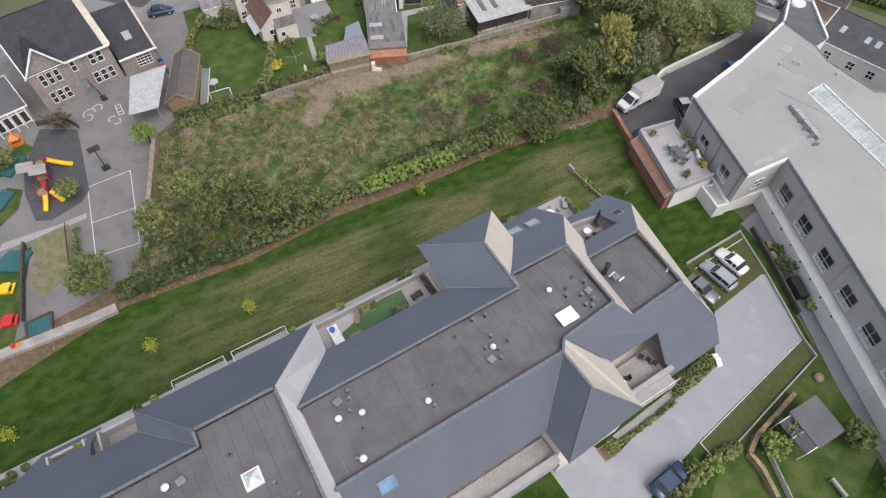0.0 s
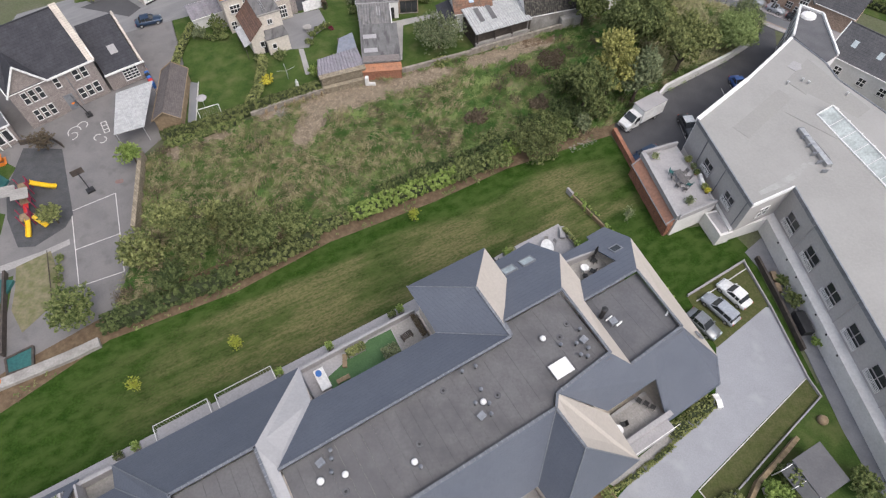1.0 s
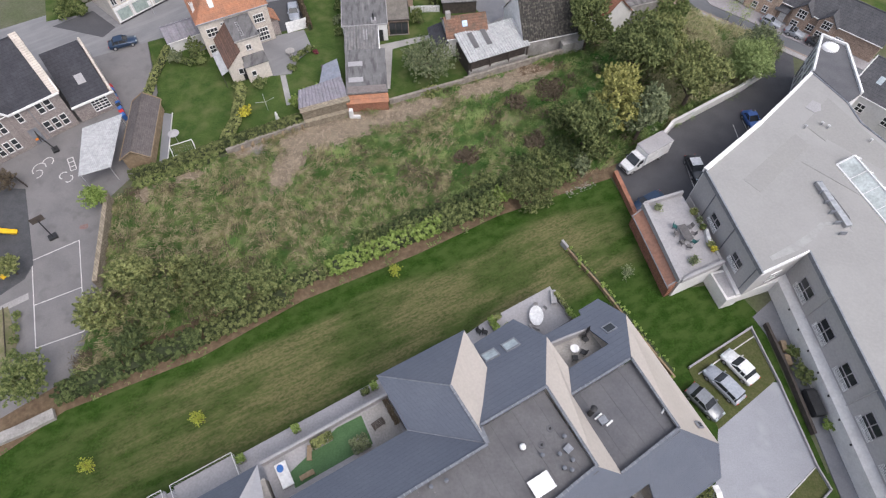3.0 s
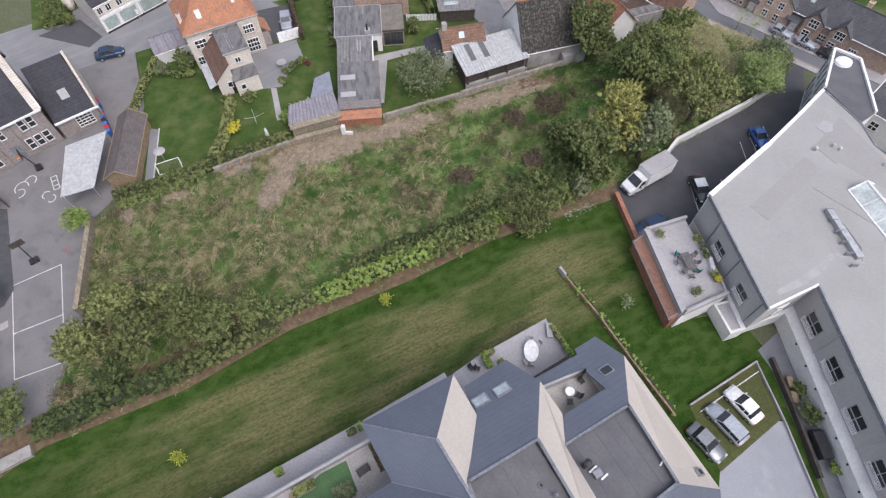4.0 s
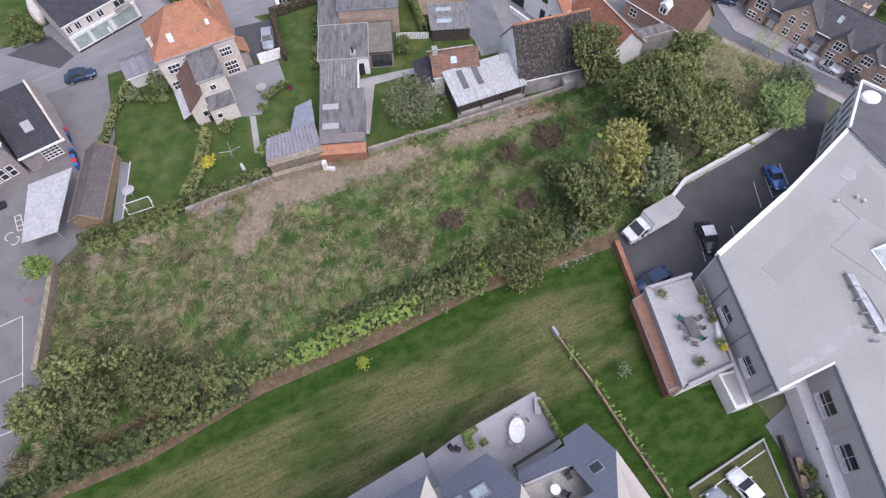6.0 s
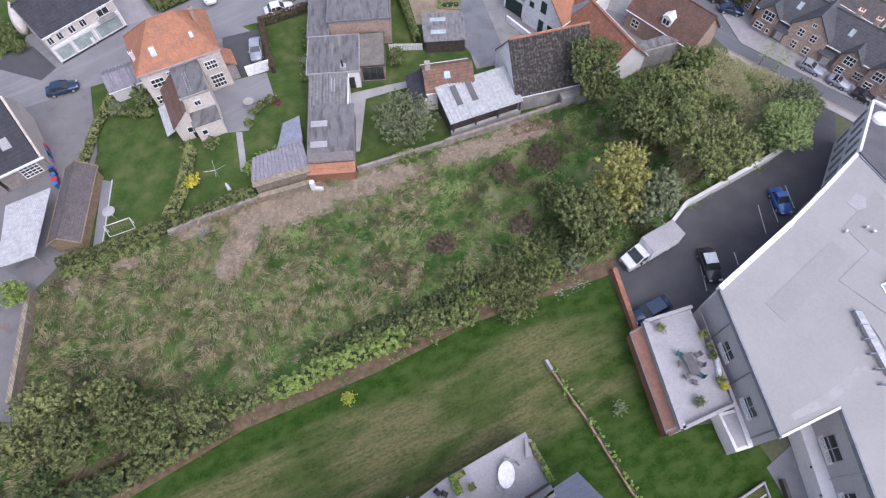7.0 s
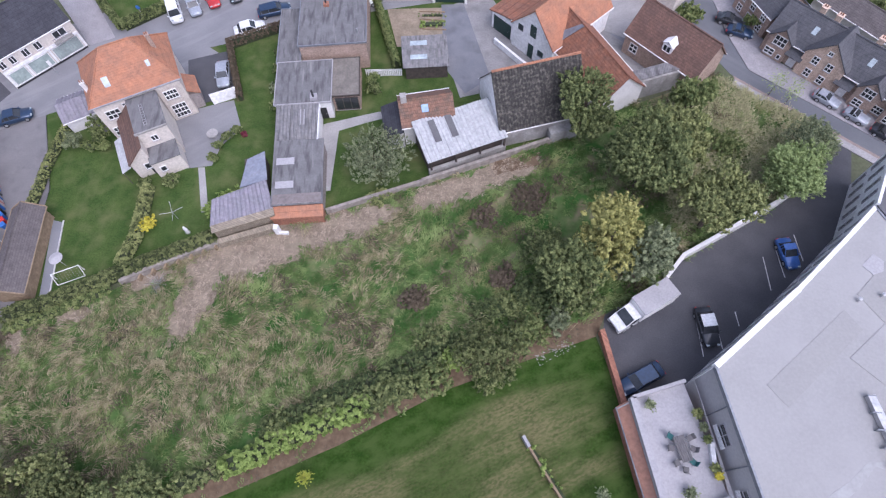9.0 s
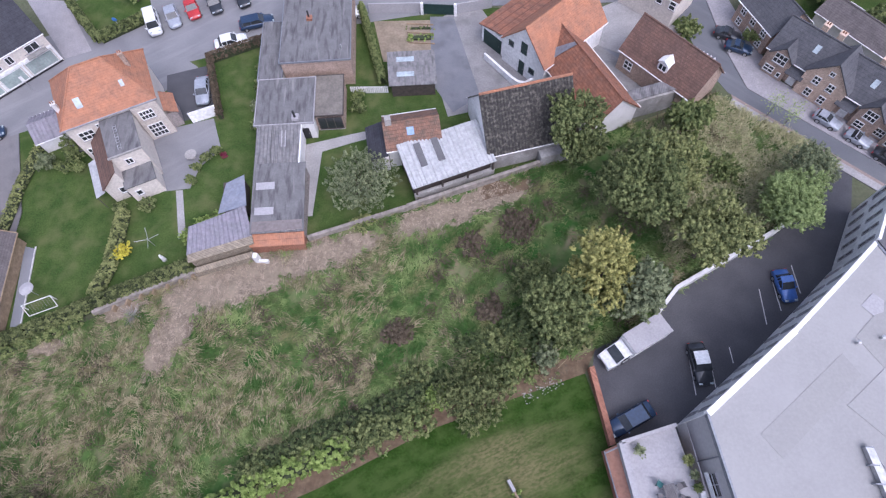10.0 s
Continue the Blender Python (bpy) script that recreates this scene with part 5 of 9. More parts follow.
part("brick_end_roof", MB().slab([(-0.2, -9.8, 1.6), (5.8, -9.8, 1.6), (5.8, -8.4, 2.0), (-0.2, -8.4, 2.0)], 0.08), M_TILE_O, s1)
for y in (-3.2, -6.3):
    part("rooflight", MB().slab([(0.3, y, 2.70 + (y + 3.2) * 0.07), (2.4, y, 2.70 + (y + 3.2) * 0.07), (2.4, y + 0.9, 2.77 + (y + 3.2) * 0.07), (0.3, y + 0.9, 2.77 + (y + 3.2) * 0.07)], 0.06), M_CONC_L, s1)
s2 = thing("corrugated_shed", "shed with a dark corrugated roof and one rooflight", "shed", ROW)
part("wall", MB().box(0, 0.1, 0, 4.9, 5.3, 2.6), M_RENDER_W, s2)
ribbed("roof", [(-0.2, 0.05, 2.6), (5.0, 0.05, 2.6), (5.0, 5.4, 3.0), (-0.2, 5.4, 3.0)], M_CORR_G, s2, 0.4, 0.09)
part("rooflight", MB().slab([(2.5, 2.4, 2.82), (3.4, 2.4, 2.82), (3.4, 4.6, 2.98), (2.5, 4.6, 2.98)], 0.06), M_CONC_L, s2)
part("verge_board", MB().box(4.95, 0.0, 2.5, 5.1, 5.4, 2.95), M_WHITE, s2)
f1 = flat_block("flat_extension", "flat felt-roofed extension with a white wall", ROW, -0.4, 5.5, 6.4, 12.2, 3.0, M_RENDER_W, M_FELT_S, M_CONC_L)
door(f1, 5.2, 5.5, 0, 0, -1, 1.0, 2.0, M_BLACK)
part("chimney_pipe", MB().tube((4.4, 6.0, 3.0), (4.4, 6.0, 4.6), 0.14, n=8), M_BLACK, f1)
part("chimney_base", MB().box(4.0, 5.7, 3.0, 4.8, 6.5, 3.6), M_CONC_L, f1)
f2 = flat_block("garden_room", "brown flat-roofed garden room with a glazed front", ROW, 6.5, 6.6, 9.8, 12.6, 2.7, M_BRICK_B, material("mossy_brown_felt", (0.19, 0.17, 0.145), (0.145, 0.13, 0.11), 0.9, 1.2, 40, 0.2), M_WOOD_D)
window(f2, 8.2, 6.6, 0.2, 0, -1, 2.9, 2.2, 3, 1, M_WOOD_D)
f3 = flat_block("flat_house", "brick house with a large grey flat roof", ROW, 2.4, 13.6, 10.9, 27, 4.4, M_BRICK_B, M_FELT_S, M_ZINC, "house")
part("vent_box", MB().box(5.4, 20.2, 4.5, 6.1, 20.9, 4.9), M_BRICK_R, f3)
part("vent_pipe", MB().tube((5.7, 20.6, 4.9), (5.7, 20.6, 5.8), 0.1, n=8), M_BLACK, f3)
part("vent_pipe", MB().tube((9.9, 15.2, 4.5), (9.9, 15.2, 5.2), 0.1, n=8), M_METAL, f3)
f4 = flat_block("side_store", "narrow flat-roofed store beside the house", ROW, -0.6, 12.4, 2.2, 22, 2.9, M_RENDER_W, M_FELT_S, M_ZINC)
s3 = thing("lean_shed", "low shed with a purple-grey ribbed sheet roof and stone wall", "shed", at(-17.9, 72.4, 23))
part("wall", MB().box(0.1, 0.1, 0, 6.9, 3.0, 2.1), M_STONE, s3)
ribbed("roof", [(-0.2, 0.9, 2.1), (7.0, 0.9, 2.1), (7.0, 4.6, 2.6), (0.6, 4.0, 2.55)], M_CORR_P, s3, 0.5, 0.1)
part("coping", MB().box(-0.1, -0.1, 2.1, 7.0, 0.9, 2.2), M_STONE, s3)
s4 = thing("tool_shed", "small shed with a blue-grey sheet roof", "shed", at(-16.0, 78.6, 14))
part("wall", MB().box(0.2, 0.2, 0, 2.6, 4.0, 1.9), M_WOOD_D, s4)
part("roof", MB().slab([(-0.4, 0.0, 1.9), (2.9, 0.3, 2.3), (2.7, 4.4, 2.3), (0.5, 3.9, 1.9)], 0.06), material("blue_grey_sheet", (0.20, 0.215, 0.26), (0.24, 0.25, 0.29), 0.6, 1, 30, 0.1), s4)
pil = setting("gate_pillar", MB().box(-11.6, 73.7, 0, -11.1, 74.3, 1.4).box(-11.1, 73.7, 0, -10.1, 74.0, 0.5), M_RENDER_W, "white painted pillar at the brick end")

# ---- barns and farm ----
b1 = thing("open_barn", "low barn with a white corrugated roof and open front", "barn", at(5.3, 82.7, 25.5))
part("wall", MB().box(0.1, 0.8, 0, 9.7, 5.3, 2.6), M_WOOD_D, b1)
part("plinth", MB().box(0, 0.1, 0, 9.8, 0.5, 1.0), M_CONC, b1)
ribbed("roof", [(-0.2, -0.1, 2.9), (9.9, -0.1, 2.9), (9.6, 5.5, 3.9), (-0.2, 5.5, 3.9)], M_CORR_W, b1, 0.42, 0.09)
for x in (1.6, 3.7):
    part("rooflight", MB().slab([(x, 2.0, 3.42), (x + 0.8, 2.0, 3.42), (x + 0.8, 4.9, 3.94), (x, 4.9, 3.94)], 0.1), M_FELT, b1)
for x in (0.2, 3.3, 6.4, 9.5):
    part("post", MB().box(x, 0.1, 0, x + 0.2, 0.3, 2.85), M_WOOD_D, b1)
b2 = hipless("cottage", "small cottage with a mottled red-brown tile roof", at(1.9, 87.2, 14), 6.0, 4.6, 3.6, 5.4, M_RENDER_W, M_TILE_OLD, category="cottage")
part("chimney", MB().box(0.1, 2.0, 4.6, 0.8, 2.7, 6.2), M_CONC, b2)
part("roof_window", MB().slab([(2.4, 0.9, 4.42), (3.2, 0.9, 4.42), (3.2, 1.6, 4.98), (2.4, 1.6, 4.98)], 0.12), M_GLASS_B, b2)
part("side_roof", MB().slab([(-2.4, -0.6, 2.4), (-0.1, -0.6, 3.2), (-0.1, 4.4, 3.2), (-2.4, 4.4, 2.4)], 0.1), M_TILE_D, b2, "dark lean-to roof")
part("side_wall", MB().box(-2.2, -0.4, 0, -0.1, 4.2, 2.35), M_RENDER_W, b2)
b3 = hipless("barn", "old barn with a mossy dark tile roof and white gable", at(13.3, 87.5, 19), 10.4, 8.6, 3.0, 8.4, M_WHITE, M_TILE_M, category="barn", over=0.15, ribs=0.36)
part("ridge", MB().tube((-0.1, 4.3, 8.5), (10.5, 4.3, 8.5), 0.16, n=6), M_TILE_O, b3, "orange ridge tiles")
# thin slabs over the white wall, with the shade below the roof in their colour
part("front_wall", MB().box(0.3, -0.06, 0, 10.3, -0.003, 2.75), M_DIRTY_SHADE, b3, "front wall darkened for the shade below the roof")
part("lean_shed", MB().box(6.0, -1.2, 0, 9.5, -0.06, 1.9), M_DIRTY_SHADE, b3)
fm = hipless("farmhouse", "white farmhouse with an orange tile roof and shuttered gable", at(19.4, 100.0, 47), 11, 7.0, 4.0, 7.8, M_WHITE, M_TILE_O)
window(fm, 0, 1.9, 1.4, -1, 0, 0.9, 0.8, 1, 1, M_GREEN_P)
window(fm, 0, 5.6, 3.4, -1, 0, 0.8, 0.8, 1, 1, M_GREEN_P)
door(fm, 0, 3.6, 0, -1, 0, 0.9, 2.2, M_GREEN_P)
door(fm, 0, 3.5, 3.5, -1, 0, 1.0, 1.8, M_GREEN_P, "shutter")
gar = part("garage", MB().box(0.4, 7.0, 0, 10.5, 11.2, 2.9), M_WHITE, fm, "white garage wing")
part("garage_roof", MB().slab([(0.1, 6.9, 3.9), (10.8, 6.9, 3.9), (10.8, 11.5, 2.9), (0.1, 11.5, 2.9)], 0.14), M_TILE_R, gar)
door(gar, 0.4, 9.2, 0, -1, 0, 3.2, 2.3, M_GREEN_P, "garage_door")
fw = hipless("farm_wing", "long farm wing with a rust-red tile roof", at(18.3, 103.4, -58.5), 13.0, 6.2, 3.2, 6.2, M_RENDER_W, M_TILE_R)
part("valley", MB().slab([(0.6, -0.1, 3.3), (3.4, 2.9, 6.25), (3.9, 2.9, 6.25), (2.4, -0.1, 3.3)], 0.05), M_ZINC, fw)
yw = setting("yard_wall", MB().prism([(11.9, 104.7), (15.5, 100.9), (16.4, 100.2), (17.4, 100.1), (19.5, 101.7), (19.3, 102.0), (17.3, 100.45), (16.5, 100.55), (15.8, 101.1), (12.1, 104.9)], 0, 0.9), M_WHITE, "low white curved yard wall")
bh = hipless("brick_house", "brick house with a brown tile roof and small dormers", at(28.9, 104.2, -44), 10.6, 6.0, 3.4, 6.8, M_BRICK_B, M_TILE_B)
for x in (5.0,):
    d = part("dormer", MB().box(x, 0.4, 3.6, x + 1.4, 2.0, 4.9), M_WHITE, bh, "white dormer window")
    part("dormer_roof", MB().slab([(x - 0.1, 0.2, 4.9), (x + 0.7, 0.2, 5.4), (x + 0.7, 2.2, 5.4), (x - 0.1, 2.2, 4.9)], 0.08).slab([(x + 0.7, 0.2, 5.4), (x + 1.5, 0.2, 4.9), (x + 1.5, 2.2, 4.9), (x + 0.7, 2.2, 5.4)], 0.08), M_WHITE, d)
    window(d, x + 0.7, 0.4, 3.75, 0, -1, 1.1, 1.0, 2, 1, sill=False)
window(bh, 1.6, 0, 1.0, 0, -1, 1.2, 1.3, 2, 2)
ch = hipless("cream_house", "cream rendered house with a brown roof across the road", at(29.8, 116.0, -37), 7.8, 6.0, 4.6, 7.2, M_RENDER_C, M_TILE_B)
for x in (1.2, 3.2, 5.4, 7.3):
    window(ch, x, 0, 2.9, 0, -1, 0.9, 1.3, 1, 2)
setting("farm_wall", MB().prism([(27.8, 95.0), (35.6, 98.2), (35.4, 98.6), (27.6, 95.4)], 0, 3.1), M_DIRTY_SHADE, "tall weathered rendered wall beside the farm")

# ---- shop on the road and houses across the street ----
sp = hipless("shop_house", "cream shop building with large display windows and dark slate roof", at(-51.2, 93.1, 49.2), 10.7, 9.0, 4.7, 7.6, M_RENDER_C, M_TILE_D, category="shop", over=0.12)
part("fascia", MB().box(0.1, -0.14, 2.45, 10.6, 0.02, 2.85), M_WHITE, sp)
part("plinth", MB().box(0.1, -0.1, 0, 10.6, 0.02, 0.3), M_BLACK, sp)
for x in (0.2, 2.85, 6.25, 10.5):
    part("pilaster", MB().box(x - 0.14, -0.12, 0.3, x + 0.14, 0.02, 2.45), M_WHITE, sp)
M_SHOPGLASS = glassy("display_window_glass", (0.36, 0.43, 0.40), 0.35)
for x, w in ((1.5, 2.2), (4.5, 2.9), (8.4, 3.7)):
    window(sp, x, -0.02, 0.35, 0, -1, w, 2.0, 1, 1, M_WHITE, M_SHOPGLASS)
for k in range(11):
    part("shutter_slat", MB().box(6.7 + k * 0.33, -0.16, 0.45, 6.74 + k * 0.33, -0.13, 2.3), M_CONC_L, sp)
for x, w in ((0.7, 0.8), (2.1, 0.8), (3.9, 0.9), (5.6, 0.9), (8.7, 1.7)):
    window(sp, x, 0, 3.15, 0, -1, w, 1.15, 2, 1)
balcony = part("balcony", MB().box(7.4, -0.7, 2.86, 10.0, -0.05, 2.96), M_CONC, sp)
for k in range(10):
    part("baluster", MB().box(7.42 + k * 0.28, -0.7, 2.96, 7.45 + k * 0.28, -0.67, 3.7), M_ZINC, balcony)
part("handrail", MB().box(7.4, -0.72, 3.7, 10.0, -0.66, 3.75), M_ZINC, balcony)
pl = thing("road_sign", "white and red banded sign on a thin post", "road sign", at(-46.6, 96.0, 49))
part("post", MB().tube((0, 0, 0), (0, 0, 2.3), 0.04, n=8), M_METAL, pl)
part("plate", MB().box(-0.2, -0.05, 1.6, 0.2, -0.02, 2.4), M_WHITE, pl)
rw = hipless("terrace_house", "row of buff brick houses with dark roofs and front gables", at(47.0, 105.7, -42), 26, 5.8, 3.3, 6.0, M_BRICK_B, M_TILE_G)


def front_gable(parent, x0, x1, eave, ridge, out, mat, roof_m):
    m = (x0 + x1) / 2
    g = part("front_gable", MB().add([(x0, -out, 0), (x1, -out, 0), (x1, -out, eave), (m, -out, ridge), (x0, -out, eave), (x0, 2.5, 0), (x1, 2.5, 0), (x1, 2.5, eave), (m, 2.5, ridge), (x0, 2.5, eave)], [(0, 1, 2, 3, 4), (9, 8, 7, 6, 5), (0, 4, 9, 5), (1, 6, 7, 2)]), mat, parent)
    part("gable_roof", MB().slab([(x0 - 0.25, -out - 0.25, eave - 0.2), (m, -out - 0.25, ridge + 0.12), (m, 3.6, ridge + 0.12), (x0 - 0.25, 3.6, eave - 0.2)], 0.12), roof_m, g)
    part("gable_roof", MB().slab([(m, -out - 0.25, ridge + 0.12), (x1 + 0.25, -out - 0.25, eave - 0.2), (x1 + 0.25, 3.6, eave - 0.2), (m, 3.6, ridge + 0.12)], 0.12), roof_m, g)
    return g


g1 = front_gable(rw, 5.2, 10.4, 3.8, 6.4, 0.55, M_BRICK_Y, M_TILE_G)
for x, z in ((6.8, 0.5), (8.6, 0.5), (6.8, 2.5), (8.6, 2.5)):
    window(g1, x, -0.55, z, 0, -1, 0.85, 1.15, 2, 2)
window(g1, 7.8, -0.55, 4.5, 0, -1, 0.6, 0.6, 2, 1)
g2 = front_gable(rw, 0.6, 3.4, 3.4, 4.7, 0.55, M_BRICK_B, M_TILE_G)
window(g2, 2.0, -0.55, 2.2, 0, -1, 1.6, 1.4, 3, 2)
window(g2, 1.4, -0.55, 0.5, 0, -1, 1.3, 1.0, 2, 2)
window(g2, 2.8, -0.55, 0.5, 0, -1, 0.5, 0.7, 1, 1)
for x in (12.6, 16.6):
    g3 = front_gable(rw, x, x + 2.8, 3.2, 4.6, 0.55, M_BRICK_B, M_TILE_G)
    window(g3, x + 1.4, -0.55, 2.1, 0, -1, 1.4, 1.35, 3, 2)
    window(g3, x + 1.0, -0.55, 0.5, 0, -1, 1.1, 1.0, 2, 2)
door(rw, 11.4, 0, 0, 0, -1, 1.0, 2.0, M_WHITE)
door(rw, 4.4, 0, 0, 0, -1, 1.0, 2.0, M_WHITE)
window(rw, 15.9, 0, 0.5, 0, -1, 1.2, 1.1, 3, 2)
window(rw, 20.6, 0, 0.5, 0, -1, 1.3, 1.1, 3, 2)
for x in (4.5, 11.2):
    part("porch_roof", MB().slab([(x - 1.2, -1.0, 2.0), (x + 1.0, -1.0, 2.0), (x + 1.0, 0.1, 2.7), (x - 1.2, 0.1, 2.7)], 0.1), M_TILE_G, rw)
for x in (3.6, 5.6, 11.0, 13.4, 18.6):
    chimney(rw, x, 3.4, 5.4, 6.7, 0.7, M_BRICK_Y)
for x in (4.2, 11.6):
    part("roof_window", MB().slab([(x, 1.2, 4.5), (x + 0.6, 1.2, 4.5), (x + 0.6, 1.9, 5.15), (x, 1.9, 5.15)], 0.1), M_GLASS_L, rw)
r2 = hipless("corner_house", "buff brick corner house with a dark roof beside parked cars", at(44.6, 113.4, -64), 6.6, 5.6, 3.5, 6.0, M_BRICK_B, M_TILE_G)
for x in (1.2, 3.2, 5.4):
    window(r2, x, 0, 2.0, 0, -1, 0.9, 1.2, 2, 2)
    window(r2, x, 0, 0.4, 0, -1, 0.9, 1.0, 2, 2)
r3 = hipless("rear_house", "brown-roofed house behind the terrace", at(54.4, 112.8, -48), 13, 4.5, 2.6, 4.0, M_RENDER_W, M_SHINGLE)
dk = thing("dark_roofed_house", "dark flat-roofed house at the end of the grey building", "house")
DK = [(50.5, 77.3), (53.9, 84.6), (56.6, 82.6), (55.4, 73.2), (53.3, 71.6)]
part("wall", MB().prism(DK, 0, 7.3), M_WHITE, dk, "white painted wall")
part("roof", MB().prism([(x * 0.998 + 0.11, y * 0.998 + 0.15) for x, y in DK], 7.3, 7.45), M_FELT_D, dk, "dark stained felt roof")
for (x0, y0), (x1, y1) in zip(DK[:3], DK[1:4]):
    L = math.hypot(x1 - x0, y1 - y0)
    nx, ny = -(y1 - y0) / L * 0.14, (x1 - x0) / L * 0.14
    part("parapet", MB().prism([(x0 + nx, y0 + ny), (x0 - nx, y0 - ny), (x1 - nx, y1 - ny), (x1 + nx, y1 + ny)], 7.2, 7.75), M_WHITE, dk)
for i in range(5):
    f = (i + 0.5) / 5
    for z in (0.9, 4.3):
        window(dk, 50.5 + 3.4 * f, 77.3 + 7.3 * f, z, -0.906, 0.422, 0.45, 2.5, 1, 2, M_CONC_L, M_GLASS, False)
dome_l = part("rooflight_dome", MB().rings([(54.2, 82.0, 7.4, 1.15, 1.0), (54.2, 82.0, 7.8, 1.05, 0.9), (54.2, 82.0, 8.0, 0.6, 0.5), (54.2, 82.0, 8.05, 0.1, 0.1)], 16), M_WHITE, dk)
r4 = hipless("slate_house", "white gabled house with a dark slate roof and skylights", at(56.2, 76.2, -46), 14, 7.6, 5.8, 8.8, M_RENDER_W, M_TILE_G, verge=M_WHITE)
for x in (1.8, 5.5, 7.0):
    part("roof_window", MB().slab([(x, 1.4, 6.98), (x + 0.7, 1.4, 6.98), (x + 0.7, 2.2, 7.61), (x, 2.2, 7.61)], 0.1), M_GLASS_L, r4)
for x in (2.4, 6.0, 9.0):
    window(r4, x, 0, 3.2, 0, -1, 1.1, 1.3, 2, 2)
lt = thing("lean_to_roof", "long low lean-to with a grey sheet roof behind the farm wall", "lean-to")
part("roof", MB().slab([(27.7, 95.2, 3.3), (35.5, 98.4, 3.3), (34.9, 100.0, 3.1), (27.1, 96.8, 3.1)], 0.1), M_CORR_G, lt)
part("wall", MB().prism([(27.6, 95.6), (35.2, 98.7), (34.8, 99.7), (27.2, 96.6)], 0, 3.0), M_RENDER_W, lt)

# ---- grey building with coated flat roof ----
M_SHEET = material("older_coating", (0.285, 0.277, 0.262), (0.275, 0.267, 0.255), 0.75, 3, 40, 0.04, grain=0.2)
grey = thing("grey_building", "long grey rendered building with a pale coated flat roof", "building")
G_OUT = [(32.8, 59.8), (41.2, 67.6), (46.3, 72.8), (50.3, 77.0), (53.1, 71.5), (53.6, 68.0), (57.5, 61.5), (80, 61), (80, 0), (47.9, 0), (45.1, 22), (41.6, 49.0), (35.9, 46.1)]
part("wall", MB().prism(G_OUT, 2.4, 7.2), M_RENDER_G, grey)
G_LOW = [(32.8, 59.8), (41.2, 67.6), (46.3, 72.8), (50.3, 77.0), (53.1, 71.5), (53.6, 68.0), (57.5, 61.5), (80, 61), (80, 0), (46.6, 0), (43.8, 22), (40.5, 48.0), (35.4, 46.1)]
part("lower_wall", MB().prism(G_LOW, 0, 2.4), M_RENDER_W, grey, "white painted ground floor wall")
part("roof", MB().prism([(x * 0.9985 + 0.07, y * 0.9985 + 0.05) for x, y in G_OUT], 7.2, 7.4), M_PALEROOF, grey, "pale coated flat roof with repairs")
WHITE_EDGES = {(32.8, 59.8): 0.26, (41.2, 67.6): 0.2, (46.3, 72.8): 0.2, (41.6, 49.0): 0.1}
for (x0, y0), (x1, y1) in zip(G_OUT, G_OUT[1:] + G_OUT[:1]):
    d = Vector((x1 - x0, y1 - y0, 0)).normalized()
    s = Vector((-d.y, d.x, 0))
    w = WHITE_EDGES.get((x0, y0), 0.09)
    q = [Vector((x0, y0, 0)) + s * w, Vector((x0, y0, 0)) - s * w, Vector((x1, y1, 0)) - s * w, Vector((x1, y1, 0)) + s * w]
    part("roof_edge", MB().prism([(v.x, v.y) for v in q], 6.95, 7.6 if w > 0.25 else 7.5), M_WHITE if (x0, y0) in WHITE_EDGES else M_ZINC, grey)
part("roof_sheet", MB().prism([(44.4, 61.4), (48.5, 65.1), (55.4, 58.7), (51.3, 55.1)], 7.4, 7.45), M_PALEROOF, grey)
part("roof_sheet", MB().prism([(36.9, 58.5), (44.9, 65.9), (46.1, 64.1), (38.4, 56.7)], 7.4, 7.435), M_SHEET, grey, "older greyer roof sheet")
part("roof_sheet", MB().prism([(46.4, 67.5), (50.9, 72.3), (55.7, 62.4), (51.9, 59.4)], 7.4, 7.44), M_SHEET, grey)
part("patch", MB().prism([(47.5, 70.5), (48.8, 71.8), (49.6, 71.1), (49.3, 70.0), (48.3, 69.6)], 7.4, 7.445), M_CONC_L, grey)
M_STREAK = material("fresh_coating", (0.345, 0.34, 0.33), (0.305, 0.298, 0.288), 0.7, 1.2, 30, 0.04, grain=0.25)
part("patch", MB().prism([(37.3, 47.6), (40.4, 49.0), (42.6, 50.6), (44.4, 52.5), (45.9, 52.1), (47.1, 51.5), (46.9, 52.2), (45.5, 52.9), (43.9, 52.8), (42.1, 51.2), (39.8, 49.7), (37.1, 48.1)], 7.4, 7.42), M_STREAK, grey, "whiter repair streak")
lantern = part("roof_lantern", MB().add([(48.3, 61.1, 7.4), (51.5, 62.1, 7.4), (57.3, 44.9, 7.4), (54.1, 43.7, 7.4), (49.9, 61.6, 8.5), (55.7, 44.3, 8.5)], [(0, 1, 4), (1, 2, 5, 4), (2, 3, 5), (3, 0, 4, 5), (3, 2, 1, 0)]), M_LANTERN, grey, "long glazed roof lantern with white frame")
for i in range(9):
    f = i / 8
    a, b, c = Vector((48.3, 61.1, 7.45)).lerp(Vector((54.1, 43.7, 7.45)), f), Vector((49.9, 61.6, 8.54)).lerp(Vector((55.7, 44.3, 8.54)), f), Vector((51.5, 62.1, 7.45)).lerp(Vector((57.3, 44.9, 7.45)), f)
    part("glazing_bar", MB().tube(a, b, 0.05, n=4).tube(b, c, 0.05, n=4), M_WHITE, lantern)
for a, b in (((48.3, 61.1, 7.45), (54.1, 43.7, 7.45)), ((49.9, 61.6, 8.54), (55.7, 44.3, 8.54)), ((48.3, 61.1, 7.45), (49.9, 61.6, 8.54)), ((49.9, 61.6, 8.54), (51.5, 62.1, 7.45))):
    part("glazing_bar", MB().tube(a, b, 0.12, n=4), M_WHITE, lantern)
